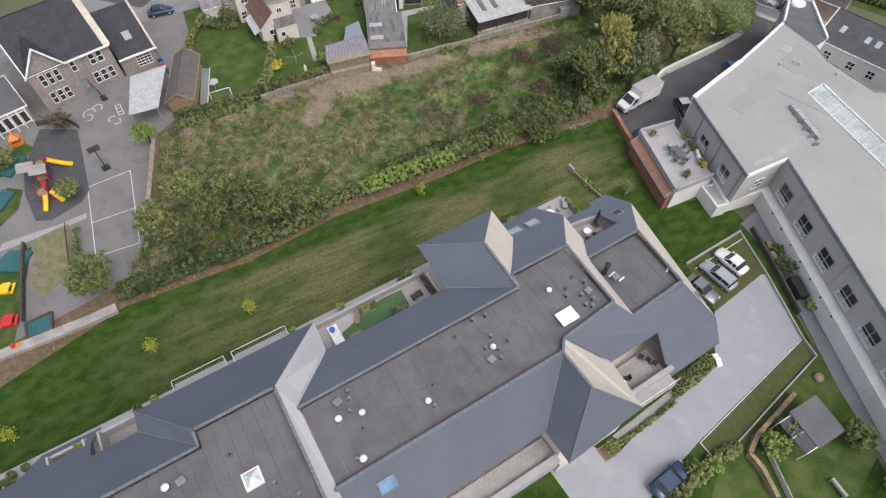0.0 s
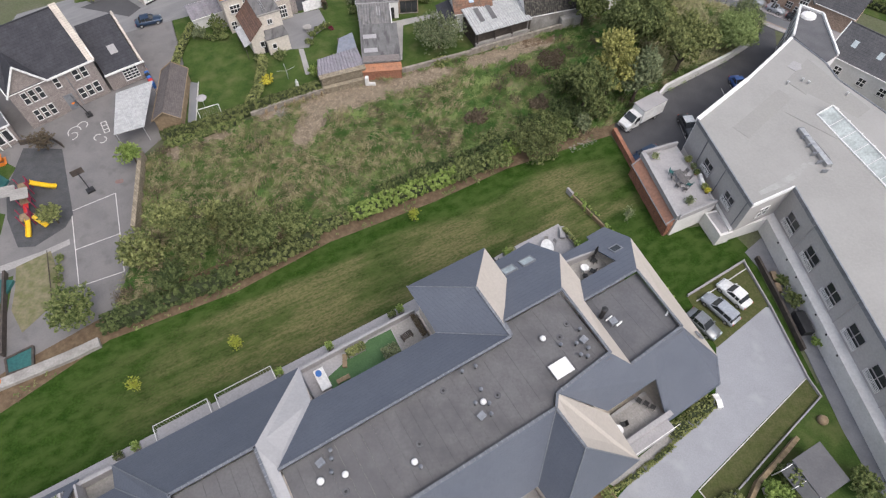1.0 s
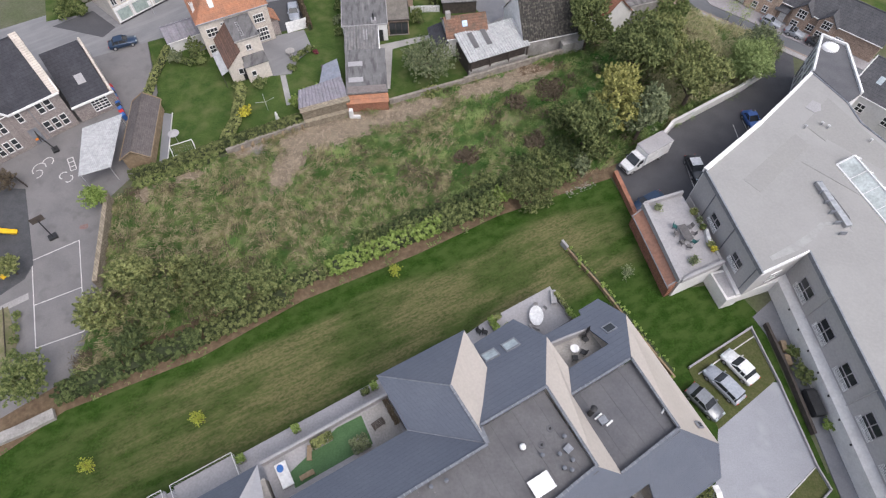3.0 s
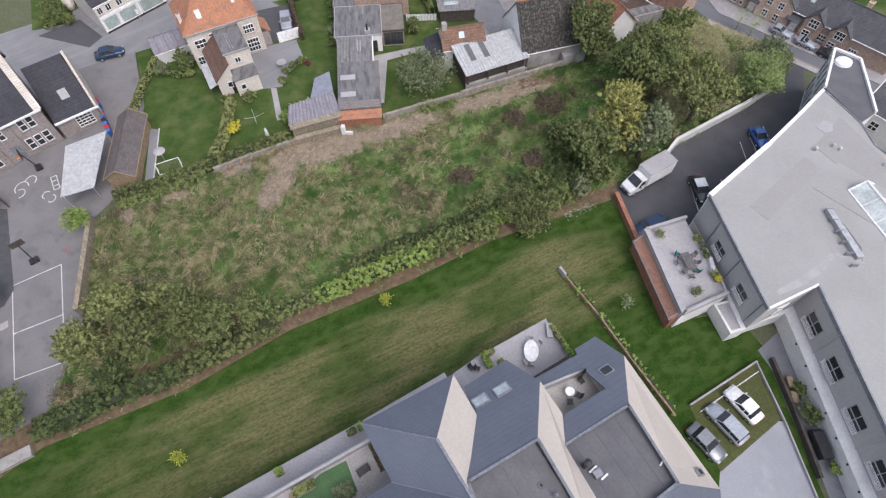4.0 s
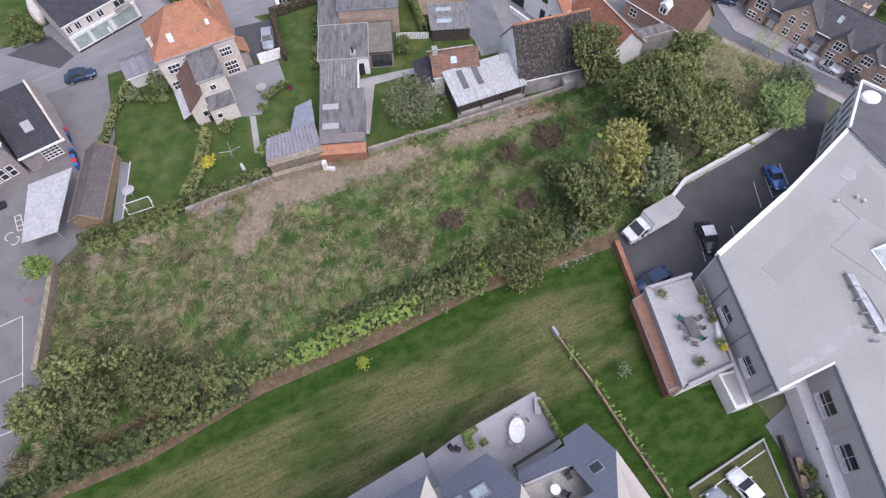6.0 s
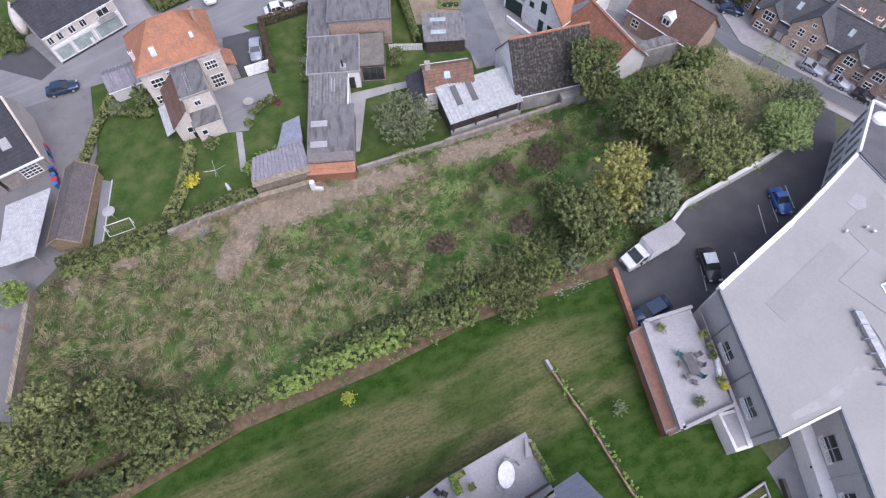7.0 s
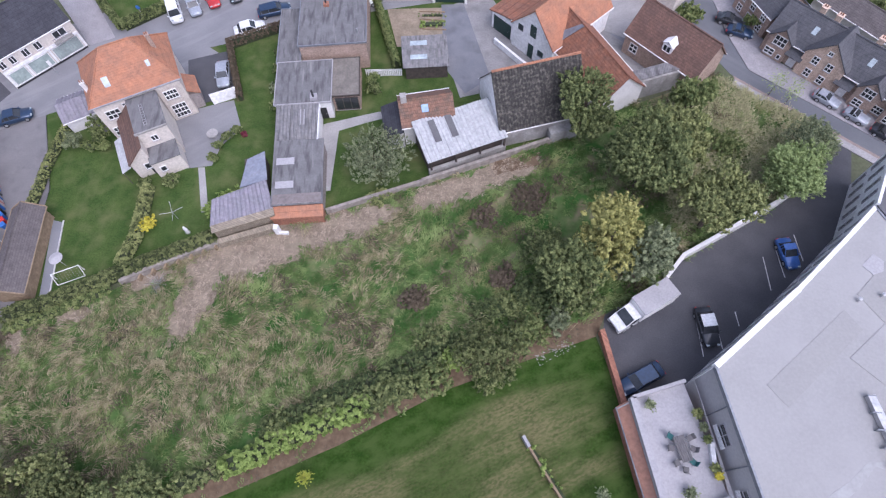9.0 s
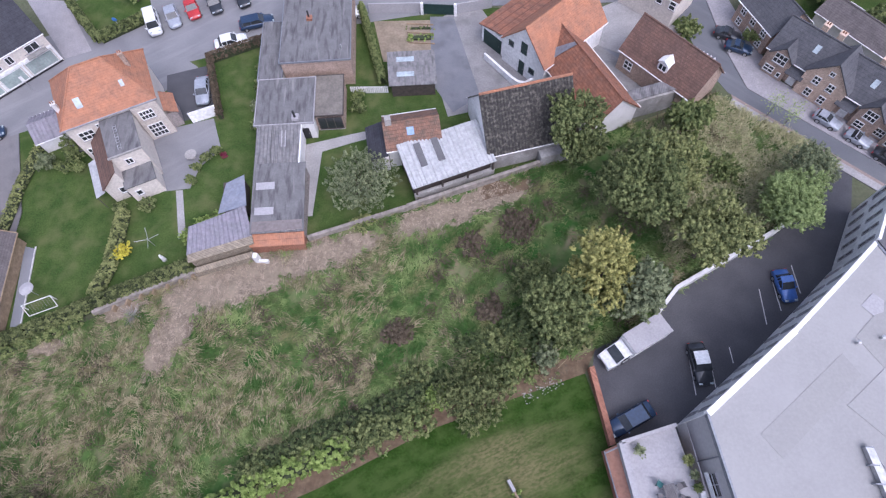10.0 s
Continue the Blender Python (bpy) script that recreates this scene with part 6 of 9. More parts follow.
duct = part("roof_duct", MB().slab([(44.8, 58.1, 7.95), (45.4, 58.2, 7.95), (46.9, 52.2, 7.95), (46.2, 52.0, 7.95)], 0.5), M_METAL, grey, "boxed metal duct on the roof")
for i in range(6):
    f = i / 5
    p = Vector((45.1, 58.1, 7.7)).lerp(Vector((45.65, 51.2, 7.7)), f)
    part("duct_joint", MB().box(p.x - 0.36, p.y - 0.05, 7.42, p.x + 0.36, p.y + 0.05, 7.99), M_ZINC, duct)
part("cable", MB().tube((45.6, 57.9, 7.47), (46.5, 56.3, 7.47), 0.05, n=5).tube((46.5, 56.3, 7.47), (47.3, 53.5, 7.47), 0.05, n=5).tube((47.3, 53.5, 7.47), (46.9, 51.9, 7.47), 0.05, n=5), M_CONC_L, grey)
for x, y in ((48.5, 67.5), (49.1, 67.0), (46.3, 66.9), (53.5, 64.9)):
    part("roof_vent", MB().rings([(x, y, 7.4, 0.14, 0.14), (x, y, 7.8, 0.12, 0.12), (x, y, 7.9, 0.2, 0.2), (x, y, 7.98, 0.05, 0.05)], 10), M_METAL, grey)


def big_window(x, y, nx, ny, z=3.0, w=2.3, h=2.3):
    win = window(grey, x, y, z, nx, ny, w, h, 2, 2, M_CONC_L, M_GLASS)
    nor = Vector((nx, ny, 0)).normalized()
    tan = Vector((-nor.y, nor.x, 0))
    for k in range(5):
        o = Vector((x, y, z + 0.12 + 0.19 * k)) + nor * 0.28
        part("guard_rail", MB().tube(o - tan * (w / 2 + 0.1), o + tan * (w / 2 + 0.1), 0.035, n=5), M_WHITE, win)
    return win


for y in (46.0, 41.2, 36.4, 31.5, 27.0, 22.3, 17.6, 12.9):
    big_window(41.6 + 0.1296 * (49.0 - y), y, -0.992, -0.129)
for x, y in ((34.0, 54.5), (35.2, 49.2)):
    big_window(x, y, -0.975, -0.221, 3.45, 1.9, 1.9)
window(grey, 38.8, 47.58, 3.6, 0.453, -0.891, 1.6, 1.6, 2, 2)
FACADE = [(32.8, 59.8), (41.2, 67.6), (46.3, 72.8), (50.3, 77.0)]
for (x0, y0), (x1, y1) in zip(FACADE[:-1], FACADE[1:]):
    L = math.hypot(x1 - x0, y1 - y0)
    nx, ny = -(y1 - y0) / L, (x1 - x0) / L
    bay = part("street_facade", MB().prism([(x0, y0), (x1, y1), (x1 + nx * 0.08, y1 + ny * 0.08), (x0 + nx * 0.08, y0 + ny * 0.08)], 0, 6.9), M_WHITE, grey, "white painted facade with narrow windows")
    n = int(L / 2.1)
    for i in range(n):
        f = (i + 0.5) / n
        for z in (0.8, 4.0):
            window(bay, x0 + (x1 - x0) * f + nx * 0.08, y0 + (y1 - y0) * f + ny * 0.08, z, nx, ny, 0.5, 2.5, 1, 2, M_CONC_L, M_GLASS, False)
for x, y in ((33.55, 56.5), (34.6, 51.8), (35.75, 46.8)):
    part("down_pipe", MB().tube((x - 0.08, y, 2.5), (x - 0.08, y, 7.2), 0.06, n=6), M_ZINC, grey)
for y in (43.6, 34.0, 24.6):
    x = 41.5 + 0.1296 * (49.0 - y)
    part("down_pipe", MB().tube((x, y, 2.4), (x, y, 7.2), 0.06, n=6), M_RENDER_G, grey)
for y in (44.6, 42.2, 39.8, 37.4, 35.0, 32.6, 30.2):
    x = 40.55 + 0.127 * (48.0 - y)
    part("wall_lamp", MB().box(x - 0.15, y - 0.1, 2.1, x + 0.05, y + 0.1, 2.3), M_BLACK, grey)

# terrace block on the lawn side
M_CLAYROOF = material("clay_sheet", (0.36, 0.185, 0.125), (0.29, 0.16, 0.115), 0.8, 1.2, 30, 0.1)
T_OUT = [(26.5, 57.4), (31.4, 59.3), (34.2, 49.6), (29.0, 47.0)]
terr = thing("terrace_block", "terrace on a red-brown brick base with white parapets", "terrace")
part("base_wall", MB().prism(T_OUT, 0, 3.2), M_BRICK_R, terr, "red-brown brick wall")
part("south_wall", MB().prism([(28.95, 46.9), (34.3, 49.55), (34.15, 49.85), (28.85, 47.2)], 0, 3.2), M_RENDER_W, terr, "white rendered wall")
part("foot_wall", MB().prism([(25.55, 56.9), (26.5, 57.4), (29.0, 47.2), (28.15, 46.75)], 0, 2.3), M_BRICK_R, terr)
part("clay_roof", MB().slab([(25.35, 56.75, 2.3), (28.0, 46.75, 2.3), (28.95, 47.15, 3.1), (26.4, 57.3, 3.1)], 0.1), M_CLAYROOF, terr, "orange-brown clay sheet lean-to roof")
for f in (0.02, 0.98):
    p, q = Vector((25.35, 56.75, 2.36)).lerp(Vector((28.0, 46.75, 2.36)), f), Vector((26.4, 57.3, 3.16)).lerp(Vector((28.95, 47.15, 3.16)), f)
    part("verge_strip", MB().tube(p, q, 0.08, n=4), M_CONC_L, terr)
part("gutter", MB().tube((25.3, 56.7, 2.25), (27.95, 46.7, 2.25), 0.07, n=6), M_ZINC, terr)
part("floor", MB().prism(T_OUT, 3.2, 3.3), M_CONC_L, terr, "pale stained terrace floor")
for a, b in zip(T_OUT, T_OUT[1:] + T_OUT[:1]):
    if a == (31.4, 59.3):
        continue
    d = Vector((b[0] - a[0], b[1] - a[1], 0)).normalized()
    s = Vector((-d.y, d.x, 0)) * (0.3 if a == (29.0, 47.0) else 0.16)
    q = [(a[0] + s.x, a[1] + s.y), (a[0] - s.x, a[1] - s.y), (b[0] - s.x, b[1] - s.y), (b[0] + s.x, b[1] + s.y)]
    part("parapet", MB().prism(q, 3.2, 3.95), M_CONC_L, terr)
low = thing("low_annexe", "low white annexe with a flat roof at the building's foot", "annexe")
part("wall", MB().prism([(33.2, 49.0), (35.2, 49.6), (36.0, 46.1), (34.3, 45.5)], 0, 2.1), M_RENDER_W, low)
part("roof", MB().prism([(33.5, 48.8), (34.9, 49.2), (35.6, 46.3), (34.5, 45.9)], 2.1, 2.14), M_CONC_L, low)
setting("brick_wall", MB().prism([(24.4, 64.6), (24.9, 64.8), (26.7, 57.6), (26.2, 57.4)], 0, 1.0), M_BRICK_R, "old red brick boundary wall with a stone coping")
setting("white_wall", MB().prism([(31.4, 70.9), (33.5, 73.8), (44.5, 81.2), (49.4, 85.0), (49.5, 84.7), (44.7, 80.8), (33.8, 73.5), (31.7, 70.7)], 0, 1.3), M_RENDER_W, "low white boundary wall of the car park")


# ---- plants ----
def leaf_mesh(name, centres, size, seed, long=1.5, droop=0.2, face=None):
    """Many small bent leaves, one at each centre; each is two triangles with a fold. face: the way each one's upper side turns."""
    g = np.random.default_rng(seed)
    c = np.asarray(centres, float)
    n = len(c)
    d = g.normal(size=(n, 3))
    if face is None:
        d[:, 2] = d[:, 2] * 0.45 - droop
        d /= np.linalg.norm(d, axis=1)[:, None]
        a = np.cross(d, [0, 0, 1] + g.normal(size=(n, 3)) * 0.45)
    else:
        up = np.asarray(face, float) + g.normal(size=(n, 3)) * 0.42
        up /= np.linalg.norm(up, axis=1)[:, None]
        d[:, 2] -= droop
        d -= up * (d * up).sum(1)[:, None]
        d /= np.linalg.norm(d, axis=1)[:, None]
        a = np.cross(up, d)
    a /= np.linalg.norm(a, axis=1)[:, None]
    s = size * g.uniform(0.6, 1.35, n)[:, None]
    tip, side = d * s * long, a * s * 0.5
    nor = np.cross(d, a) * s * 0.18
    v = np.stack([c - tip * 0.5, c + side + nor, c + tip * 0.5, c - side + nor], 1).reshape(-1, 3)
    i = np.arange(n)[:, None] * 4
    f = np.concatenate([i + [0, 1, 2], i + [0, 2, 3]], 1).reshape(-1, 3)
    me = bpy.data.meshes.new(name)
    me.vertices.add(len(v))
    me.vertices.foreach_set("co", v.ravel())
    me.loops.add(f.size)
    me.loops.foreach_set("vertex_index", f.ravel())
    me.polygons.add(len(f))
    me.polygons.foreach_set("loop_start", np.arange(len(f)) * 3)
    me.polygons.foreach_set("loop_total", np.full(len(f), 3))
    me.update()
    me.validate()
    return me


def shoot(g, base, axis, length, w, m):
    """Leaf places and facings round a leafy shoot that tapers from its base along the axis."""
    axis = axis / np.linalg.norm(axis)
    q = g.normal(size=(m, 3))
    q -= axis * (q @ axis)[:, None]
    q /= np.linalg.norm(q, axis=1)[:, None]
    t = g.uniform(0, 1, m)[:, None] ** 0.8
    out = q * w * (1.02 - 0.75 * t) * g.uniform(0.5, 1.1, m)[:, None]
    return base + axis * t * length + out - [0, 0, 0.12 * w] * (1 - t), q * (1.0 - 0.5 * t) + axis * (0.35 + 0.5 * t) + [0, 0, 0.45]


def crown_points(g, lobes, per):
    """Leaf places and facings: leafy shoots of uneven length over the skin of some lobes (x, y, z, r, rz), and a few leaves deep inside."""
    out, face = [], []
    for x, y, z, r, rz in lobes:
        w0 = 0.22 if r > 0.6 else 0.36 * r
        n = max(6, int(per / 15 * 3.3 * r * r / (w0 * w0) * 0.42))
        turn = g.uniform(0, 6.28)
        for i in range(n):
            h = 1 - 1.5 * (i + 0.5) / n
            a = turn + i * 2.399963 + g.normal() * 0.2
            q = math.sqrt(max(0.0, 1 - h * h))
            d = np.array([q * math.cos(a), q * math.sin(a), h]) + g.normal(size=3) * 0.14
            k = g.uniform(0.62, 0.98)
            w = w0 * g.uniform(0.6, 1.3)
            axis = d * 0.8 + np.array([0, 0, 0.55]) + g.normal(size=3) * 0.3
            pts, way = shoot(g, np.array([x, y, z]) + d * [r * k, r * k, rz * k], axis, w * g.uniform(1.3, 3.0), w, int(9 + 330 * w * w))
            out.append(pts)
            face.append(way)
        m = int(50 * r * r)
        d = g.normal(size=(m, 3))
        d /= np.linalg.norm(d, axis=1)[:, None]
        out.append(np.array([x, y, z]) + d * [r * 0.55, r * 0.55, rz * 0.55])
        face.append(d)
    return np.concatenate(out), np.concatenate(face)


def tree(x, y, height, radius, leaf, label, seed, lobes=7, size=0.2, trunk=None, name="tree", per=15, group=""):
    g = np.random.default_rng(seed)
    t = thing(name, label, "tree" if name == "tree" else "shrub", at(x, y), group)
    trunk = trunk or height * 0.32
    tr = 0.035 * height
    wood = MB().tube((0, 0, -0.1), (0.1, 0.05, trunk), tr, tr * 0.7, 9)
    low = name == "bush"
    lobes = lobes if low else int(lobes * 1.7)
    ls = [(0, 0, height - radius * 0.85, radius * 0.6, radius * 0.8)] if not low else [(0, 0, height * 0.5, radius * 0.55, height * 0.45)]
    for i in range(lobes):
        a = 2 * math.pi * (i + g.uniform(-0.3, 0.3)) / lobes
        r = radius * g.uniform(0.24, 0.44)
        d = (radius - r * 0.8) * g.uniform(0.55, 1.0)
        z = g.uniform(trunk + r * 0.5, height - r * 0.9) if height - r * 0.9 > trunk + r * 0.5 else trunk + r * 0.4
        if low:
            z, r = height * g.uniform(0.25, 0.6), radius * g.uniform(0.25, 0.5)
            d = (radius * g.uniform(0.55, 1.05)) - r * 0.4
        ls.append((d * math.cos(a), d * math.sin(a), z, r, (r * 0.85) if not low else min(r * 0.85, height * 0.4)))
        wood.tube((0.1, 0.05, trunk * g.uniform(0.7, 1.0)), (d * math.cos(a), d * math.sin(a), z), tr * 0.45, 0.03, 6)
    wood.tube((0.1, 0.05, trunk), (0, 0, height - radius * 0.6), tr * 0.65, 0.05, 7)
    part("trunk", wood, M_BARK, t)
    pts, face = crown_points(g, ls, per)
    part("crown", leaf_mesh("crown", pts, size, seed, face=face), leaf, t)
    return t


def hedge(name, label, pts, width, height, leaf, seed, size=0.19, dense=300, category="hedge", rough=1.0):
    """A hedge along a line: a solid core, coloured dark for inner shade, under a skin of leaves."""
    g = np.random.default_rng(seed)
    h = thing(name, label, category)
    core, places, face = MB(), [], []
    spray = min(0.24, 0.12 + 0.08 * height) * (1.0 if rough > 0.3 else 0.55)
    for (x0, y0), (x1, y1) in zip(pts[:-1], pts[1:]):
        L = math.hypot(x1 - x0, y1 - y0)
        d = np.array([(x1 - x0) / L, (y1 - y0) / L])
        s = np.array([-d[1], d[0]])
        w = width * 0.36
        x0c, y0c, x1c, y1c = x0 + d[0] * 0.3, y0 + d[1] * 0.3, x1 - d[0] * 0.3, y1 - d[1] * 0.3
        # solid block that makes the gaps between the leaves look shaded
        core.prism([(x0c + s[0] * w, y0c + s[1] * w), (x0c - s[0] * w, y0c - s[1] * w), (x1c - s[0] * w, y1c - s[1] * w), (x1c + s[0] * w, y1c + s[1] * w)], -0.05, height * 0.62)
        for _ in range(max(4, int(dense / 300 * L * (width + 1.7 * height) * 0.34 / (spray * spray)))):
            along, ang = g.uniform(-0.2, L + 0.2), g.uniform(-0.5, 0.5) * math.pi * 1.2
            lump = 1 + rough * (0.34 * noise.noise((along * 0.55 + seed * 7, ang * 0.9, seed)) + 0.16 * noise.noise((along * 1.7 + seed, ang * 1.8, seed)))
            off, z = math.sin(ang) * width * 0.44 * lump, height * (0.42 + 0.5 * math.cos(ang)) * lump
            axis = np.array([s[0] * math.sin(ang), s[1] * math.sin(ang), math.cos(ang) + 0.35])
            r = spray * g.uniform(0.6, 1.25)
            q, way = shoot(g, np.array([x0 + d[0] * along + s[0] * off, y0 + d[1] * along + s[1] * off, max(z, 0.08)]), axis, r * g.uniform(0.9, 1.9), r, int(9 + 330 * r * r * (0.19 / size) ** 1.3))
            places.append(q)
            face.append(way)
    part("core", core, M_HEDGE_SHADE, h)
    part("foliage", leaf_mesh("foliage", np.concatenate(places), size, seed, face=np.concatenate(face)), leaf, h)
    return h


# trees between the meadow and the car park
tree(22.9, 90.0, 9.0, 3.9, L_DARK, "tall dark green broad-leaved tree by the barn", 11, 8, size=0.17, per=18)
tree(29.2, 82.6, 10.0, 4.8, L_DARK, "large dense dark green tree with paler shoots", 12, 10, size=0.17, per=18)
tree(32.6, 86.0, 8.6, 3.8, L_OLIVE, "broad olive green tree behind the car park", 13, 8, size=0.17, per=18)
tree(36.0, 77.8, 9.0, 4.0, L_OLIVE, "tree with olive and yellowing leaves over the wall", 14, 8, size=0.17, per=18)
tree(24.8, 72.6, 9.9, 3.7, L_GOLD, "tree with golden autumn leaves above the lorry", 15, 7, size=0.17, per=18)
tree(20.8, 69.7, 8.0, 3.6, L_DARK, "dark green tree beside the golden one", 16, 7, size=0.17, per=18)
tree(28.3, 71.2, 8.4, 3.2, L_GREY, "grey-green tree over the lorry box", 17, 6)
tree(45.4, 83.2, 6.6, 3.6, L_WILLOW, "fine-leaved pale green willow by the street", 18, 9, size=0.11, per=30)
tree(48.4, 87.6, 6.4, 3.0, L_GREY, "thin grey-green shrub tree by the street", 19, 7, size=0.11, per=22)
tree(35.6, 93.0, 6.8, 2.8, L_MID, "round green tree beside the farm wall", 20, 6)
tree(-0.7, 83.2, 4.8, 4.3, L_GREY, "spreading open old fruit tree with pale green leaves", 21, 15, size=0.12, per=4.0, trunk=1.9)
# trees at the meadow's south-west corner
for i, (x, y, h, r, lf, lab) in enumerate([
        (-34.6, 41.0, 5.2, 2.5, L_OLIVE, "bushy olive green tree on the meadow bank"), (-31.6, 45.4, 6.0, 2.5, L_OLIVE, "bushy green tree on the meadow bank"),
        (-28.2, 42.0, 6.2, 2.5, L_BANK, "dark green bushy tree on the meadow bank"), (-23.6, 44.6, 6.4, 2.7, L_BANK, "grey-green bushy tree on the meadow bank"),
        (-20.6, 43.9, 5.0, 2.4, L_DARK, "dark green bushy tree by the hedge"), (-30.6, 38.4, 3.4, 1.8, L_DEEP, "low dark bushy tree over the lawn edge"),
        (-27.0, 46.9, 4.6, 1.9, L_OLIVE, "olive green bushy tree in the meadow"), (-17.6, 46.2, 3.6, 1.9, L_DARK, "low dark bush by the hedge")]):
    tree(x, y, h, r, lf, lab, 40 + i, 7, size=0.15, per=18)
# bushes along the hedge
tree(13.1, 61.0, 4.4, 3.0, L_BANK, "large round dark green bush at the meadow edge", 69, 9, size=0.13, name="bush", trunk=0.35, per=20)
for i, (x, y, h, r, lf, lab) in enumerate([
        (7.4, 62.6, 1.2, 1.8, L_DARK, "dark low bush in the meadow"),
        (8.0, 58.4, 3.0, 1.7, L_MID, "green leafy bush in the hedge row"), (4.2, 57.0, 2.6, 1.6, L_DARK, "dark bush in the hedge row"),
        (17.6, 64.0, 2.8, 1.6, L_MID, "green bush at the lawn corner"), (20.2, 65.2, 2.6, 1.4, L_GREY, "grey-green bush at the lawn corner"),
        (22.4, 67.6, 3.6, 1.8, L_DARK, "dark ivy-covered bush by the lorry"), (-6.4, 52.6, 2.2, 1.6, L_DARK, "dark bush at the meadow edge"),
        (-2.0, 54.6, 2.2, 1.5, L_DARK, "dark bush behind the hedge"), (2.2, 56.0, 2.4, 1.5, L_DARK, "dark bush behind the hedge"),
        (12.2, 77.6, 1.0, 1.4, L_BROWN, "brown dying shrub in the meadow"), (17.2, 80.0, 0.8, 2.0, L_BROWN, "low brown bramble thicket in the meadow"),
        (5.0, 66.8, 1.1, 1.5, L_BROWN, "brown bramble patch in the meadow"), (-0.4, 79.2, 0.6, 1.2, L_OLIVE, "small green bush by the garden wall"),
        (9.6, 60.4, 2.0, 1.3, L_LIGHT, "green bush beside the round one"), (15.9, 63.0, 2.4, 1.5, L_DARK, "dark bush beside the round one"), (12.8, 66.2, 0.9, 1.7, L_DEEP, "low bramble thicket in the meadow"), (17.6, 68.6, 1.5, 2.0, L_DEEP, "dark thicket under the trees"), (19.6, 66.8, 2.2, 1.9, L_DEEP, "dark thicket under the trees"), (15.4, 66.8, 1.0, 1.8, L_DARK, "low dark thicket in the meadow"), (18.6, 73.4, 3.4, 2.3, L_DARK, "tall dark thicket beside the trees"), (14.4, 70.0, 0.8, 1.6, L_BROWN, "low brown thicket in the meadow"), (40.0, 88.8, 2.2, 1.8, L_MID, "green thicket behind the trees")]):
    tree(x, y, h, r, lf, lab, 70 + i, 6, size=0.18, name="bush", trunk=0.35)
for i, (a, b, h, lf, lab) in enumerate([((-36.9, 32.6), (-31.3, 35.9), 1.5, L_DEEP, "dark ivy-grown rough hedge at the lawn edge"), ((-31.3, 35.9), (-23.7, 39.8), 1.4, L_DEEP, "dark rough hedge at the lawn edge"),
                                        ((-23.7, 39.8), (-15.1, 45.3), 1.6, L_BANK, "rough dark green hedge at the lawn edge"), ((-15.3, 46.5), (-11.3, 48.8), 1.0, L_DARK, "low green hedge at the lawn edge"),
                                        ((-10.7, 48.6), (-5.9, 51.5), 1.9, L_LIGHT, "bright green laurel hedge"), ((-5.9, 51.5), (2.1, 55.6), 1.8, L_LIGHT, "bright green clipped green hedge above the soil border"), ((2.1, 55.6), (6.7, 58.2), 1.7, L_DARK, "dark hedge above the soil border")]):
    hedge("hedge", lab, [a, b], 1.8 if i > 2 else 2.3, h, lf, 100 + i)
hedge("hedge", "clipped dark hedge behind the meadow wall with yellow leaves", [(-38.6, 61.6), (-33.8, 63.8), (-26.8, 68.0), (-18.4, 72.6)], 1.6, 1.7, L_BANK, 120, 0.11, rough=0.25)
hedge("hedge", "low ivy bank below the boundary hedge", [(-38.0, 60.4), (-34.0, 62.3), (-28.6, 65.6)], 1.0, 0.7, L_MID, 121)

# saplings on the lawn
for i, (x, y, lf) in enumerate([(-3.0, 48.3, L_YELLOW), (-21.4, 30.6, L_YELLOW), (-30.8, 25.7, L_YELLOW), (23.9, 49.0, L_GREY), (-41.6, 16.1, L_YELLOW)]):
    s = thing("sapling", "young thin tree with sparse yellow leaves on the lawn", "tree", at(x, y), "saplings on the lawn")
    g = np.random.default_rng(200 + i)
    st = MB().tube((0, 0, 0), (0.05, 0, 2.2), 0.035, 0.015, 6)
    for k in range(6):
        a = k * 1.1
        st.tube((0.03, 0, 0.9 + 0.2 * k), (0.5 * math.cos(a), 0.5 * math.sin(a), 1.3 + 0.2 * k), 0.014, 0.005, 4)
    part("stem", st, M_BARK, s)
    part("crown", leaf_mesh("crown", g.normal(size=(260, 3)) * [0.27, 0.27, 0.45] + [0, 0, 1.7], 0.13, 200 + i), lf, s)


def inside(poly, x, y):
    n, ok = len(poly), np.zeros(len(x), bool)
    for i in range(n):
        (x0, y0), (x1, y1) = poly[i], poly[(i + 1) % n]
        if y0 == y1:
            continue
        c = ((y0 > y) != (y1 > y)) & (x < (x1 - x0) * (y - y0) / (y1 - y0) + x0)
        ok ^= c
    return ok


def in_spots(spots, x, y, grow=1.0):
    ok = np.zeros(len(x), bool)
    for cx, cy, a, b, turn in spots:
        c, s = math.cos(radians(turn)), math.sin(radians(turn))
        dx, dy = x - cx, y - cy
        ok |= ((dx * c + dy * s) / (a * grow)) ** 2 + ((dy * c - dx * s) / (b * grow)) ** 2 < 1
    return ok


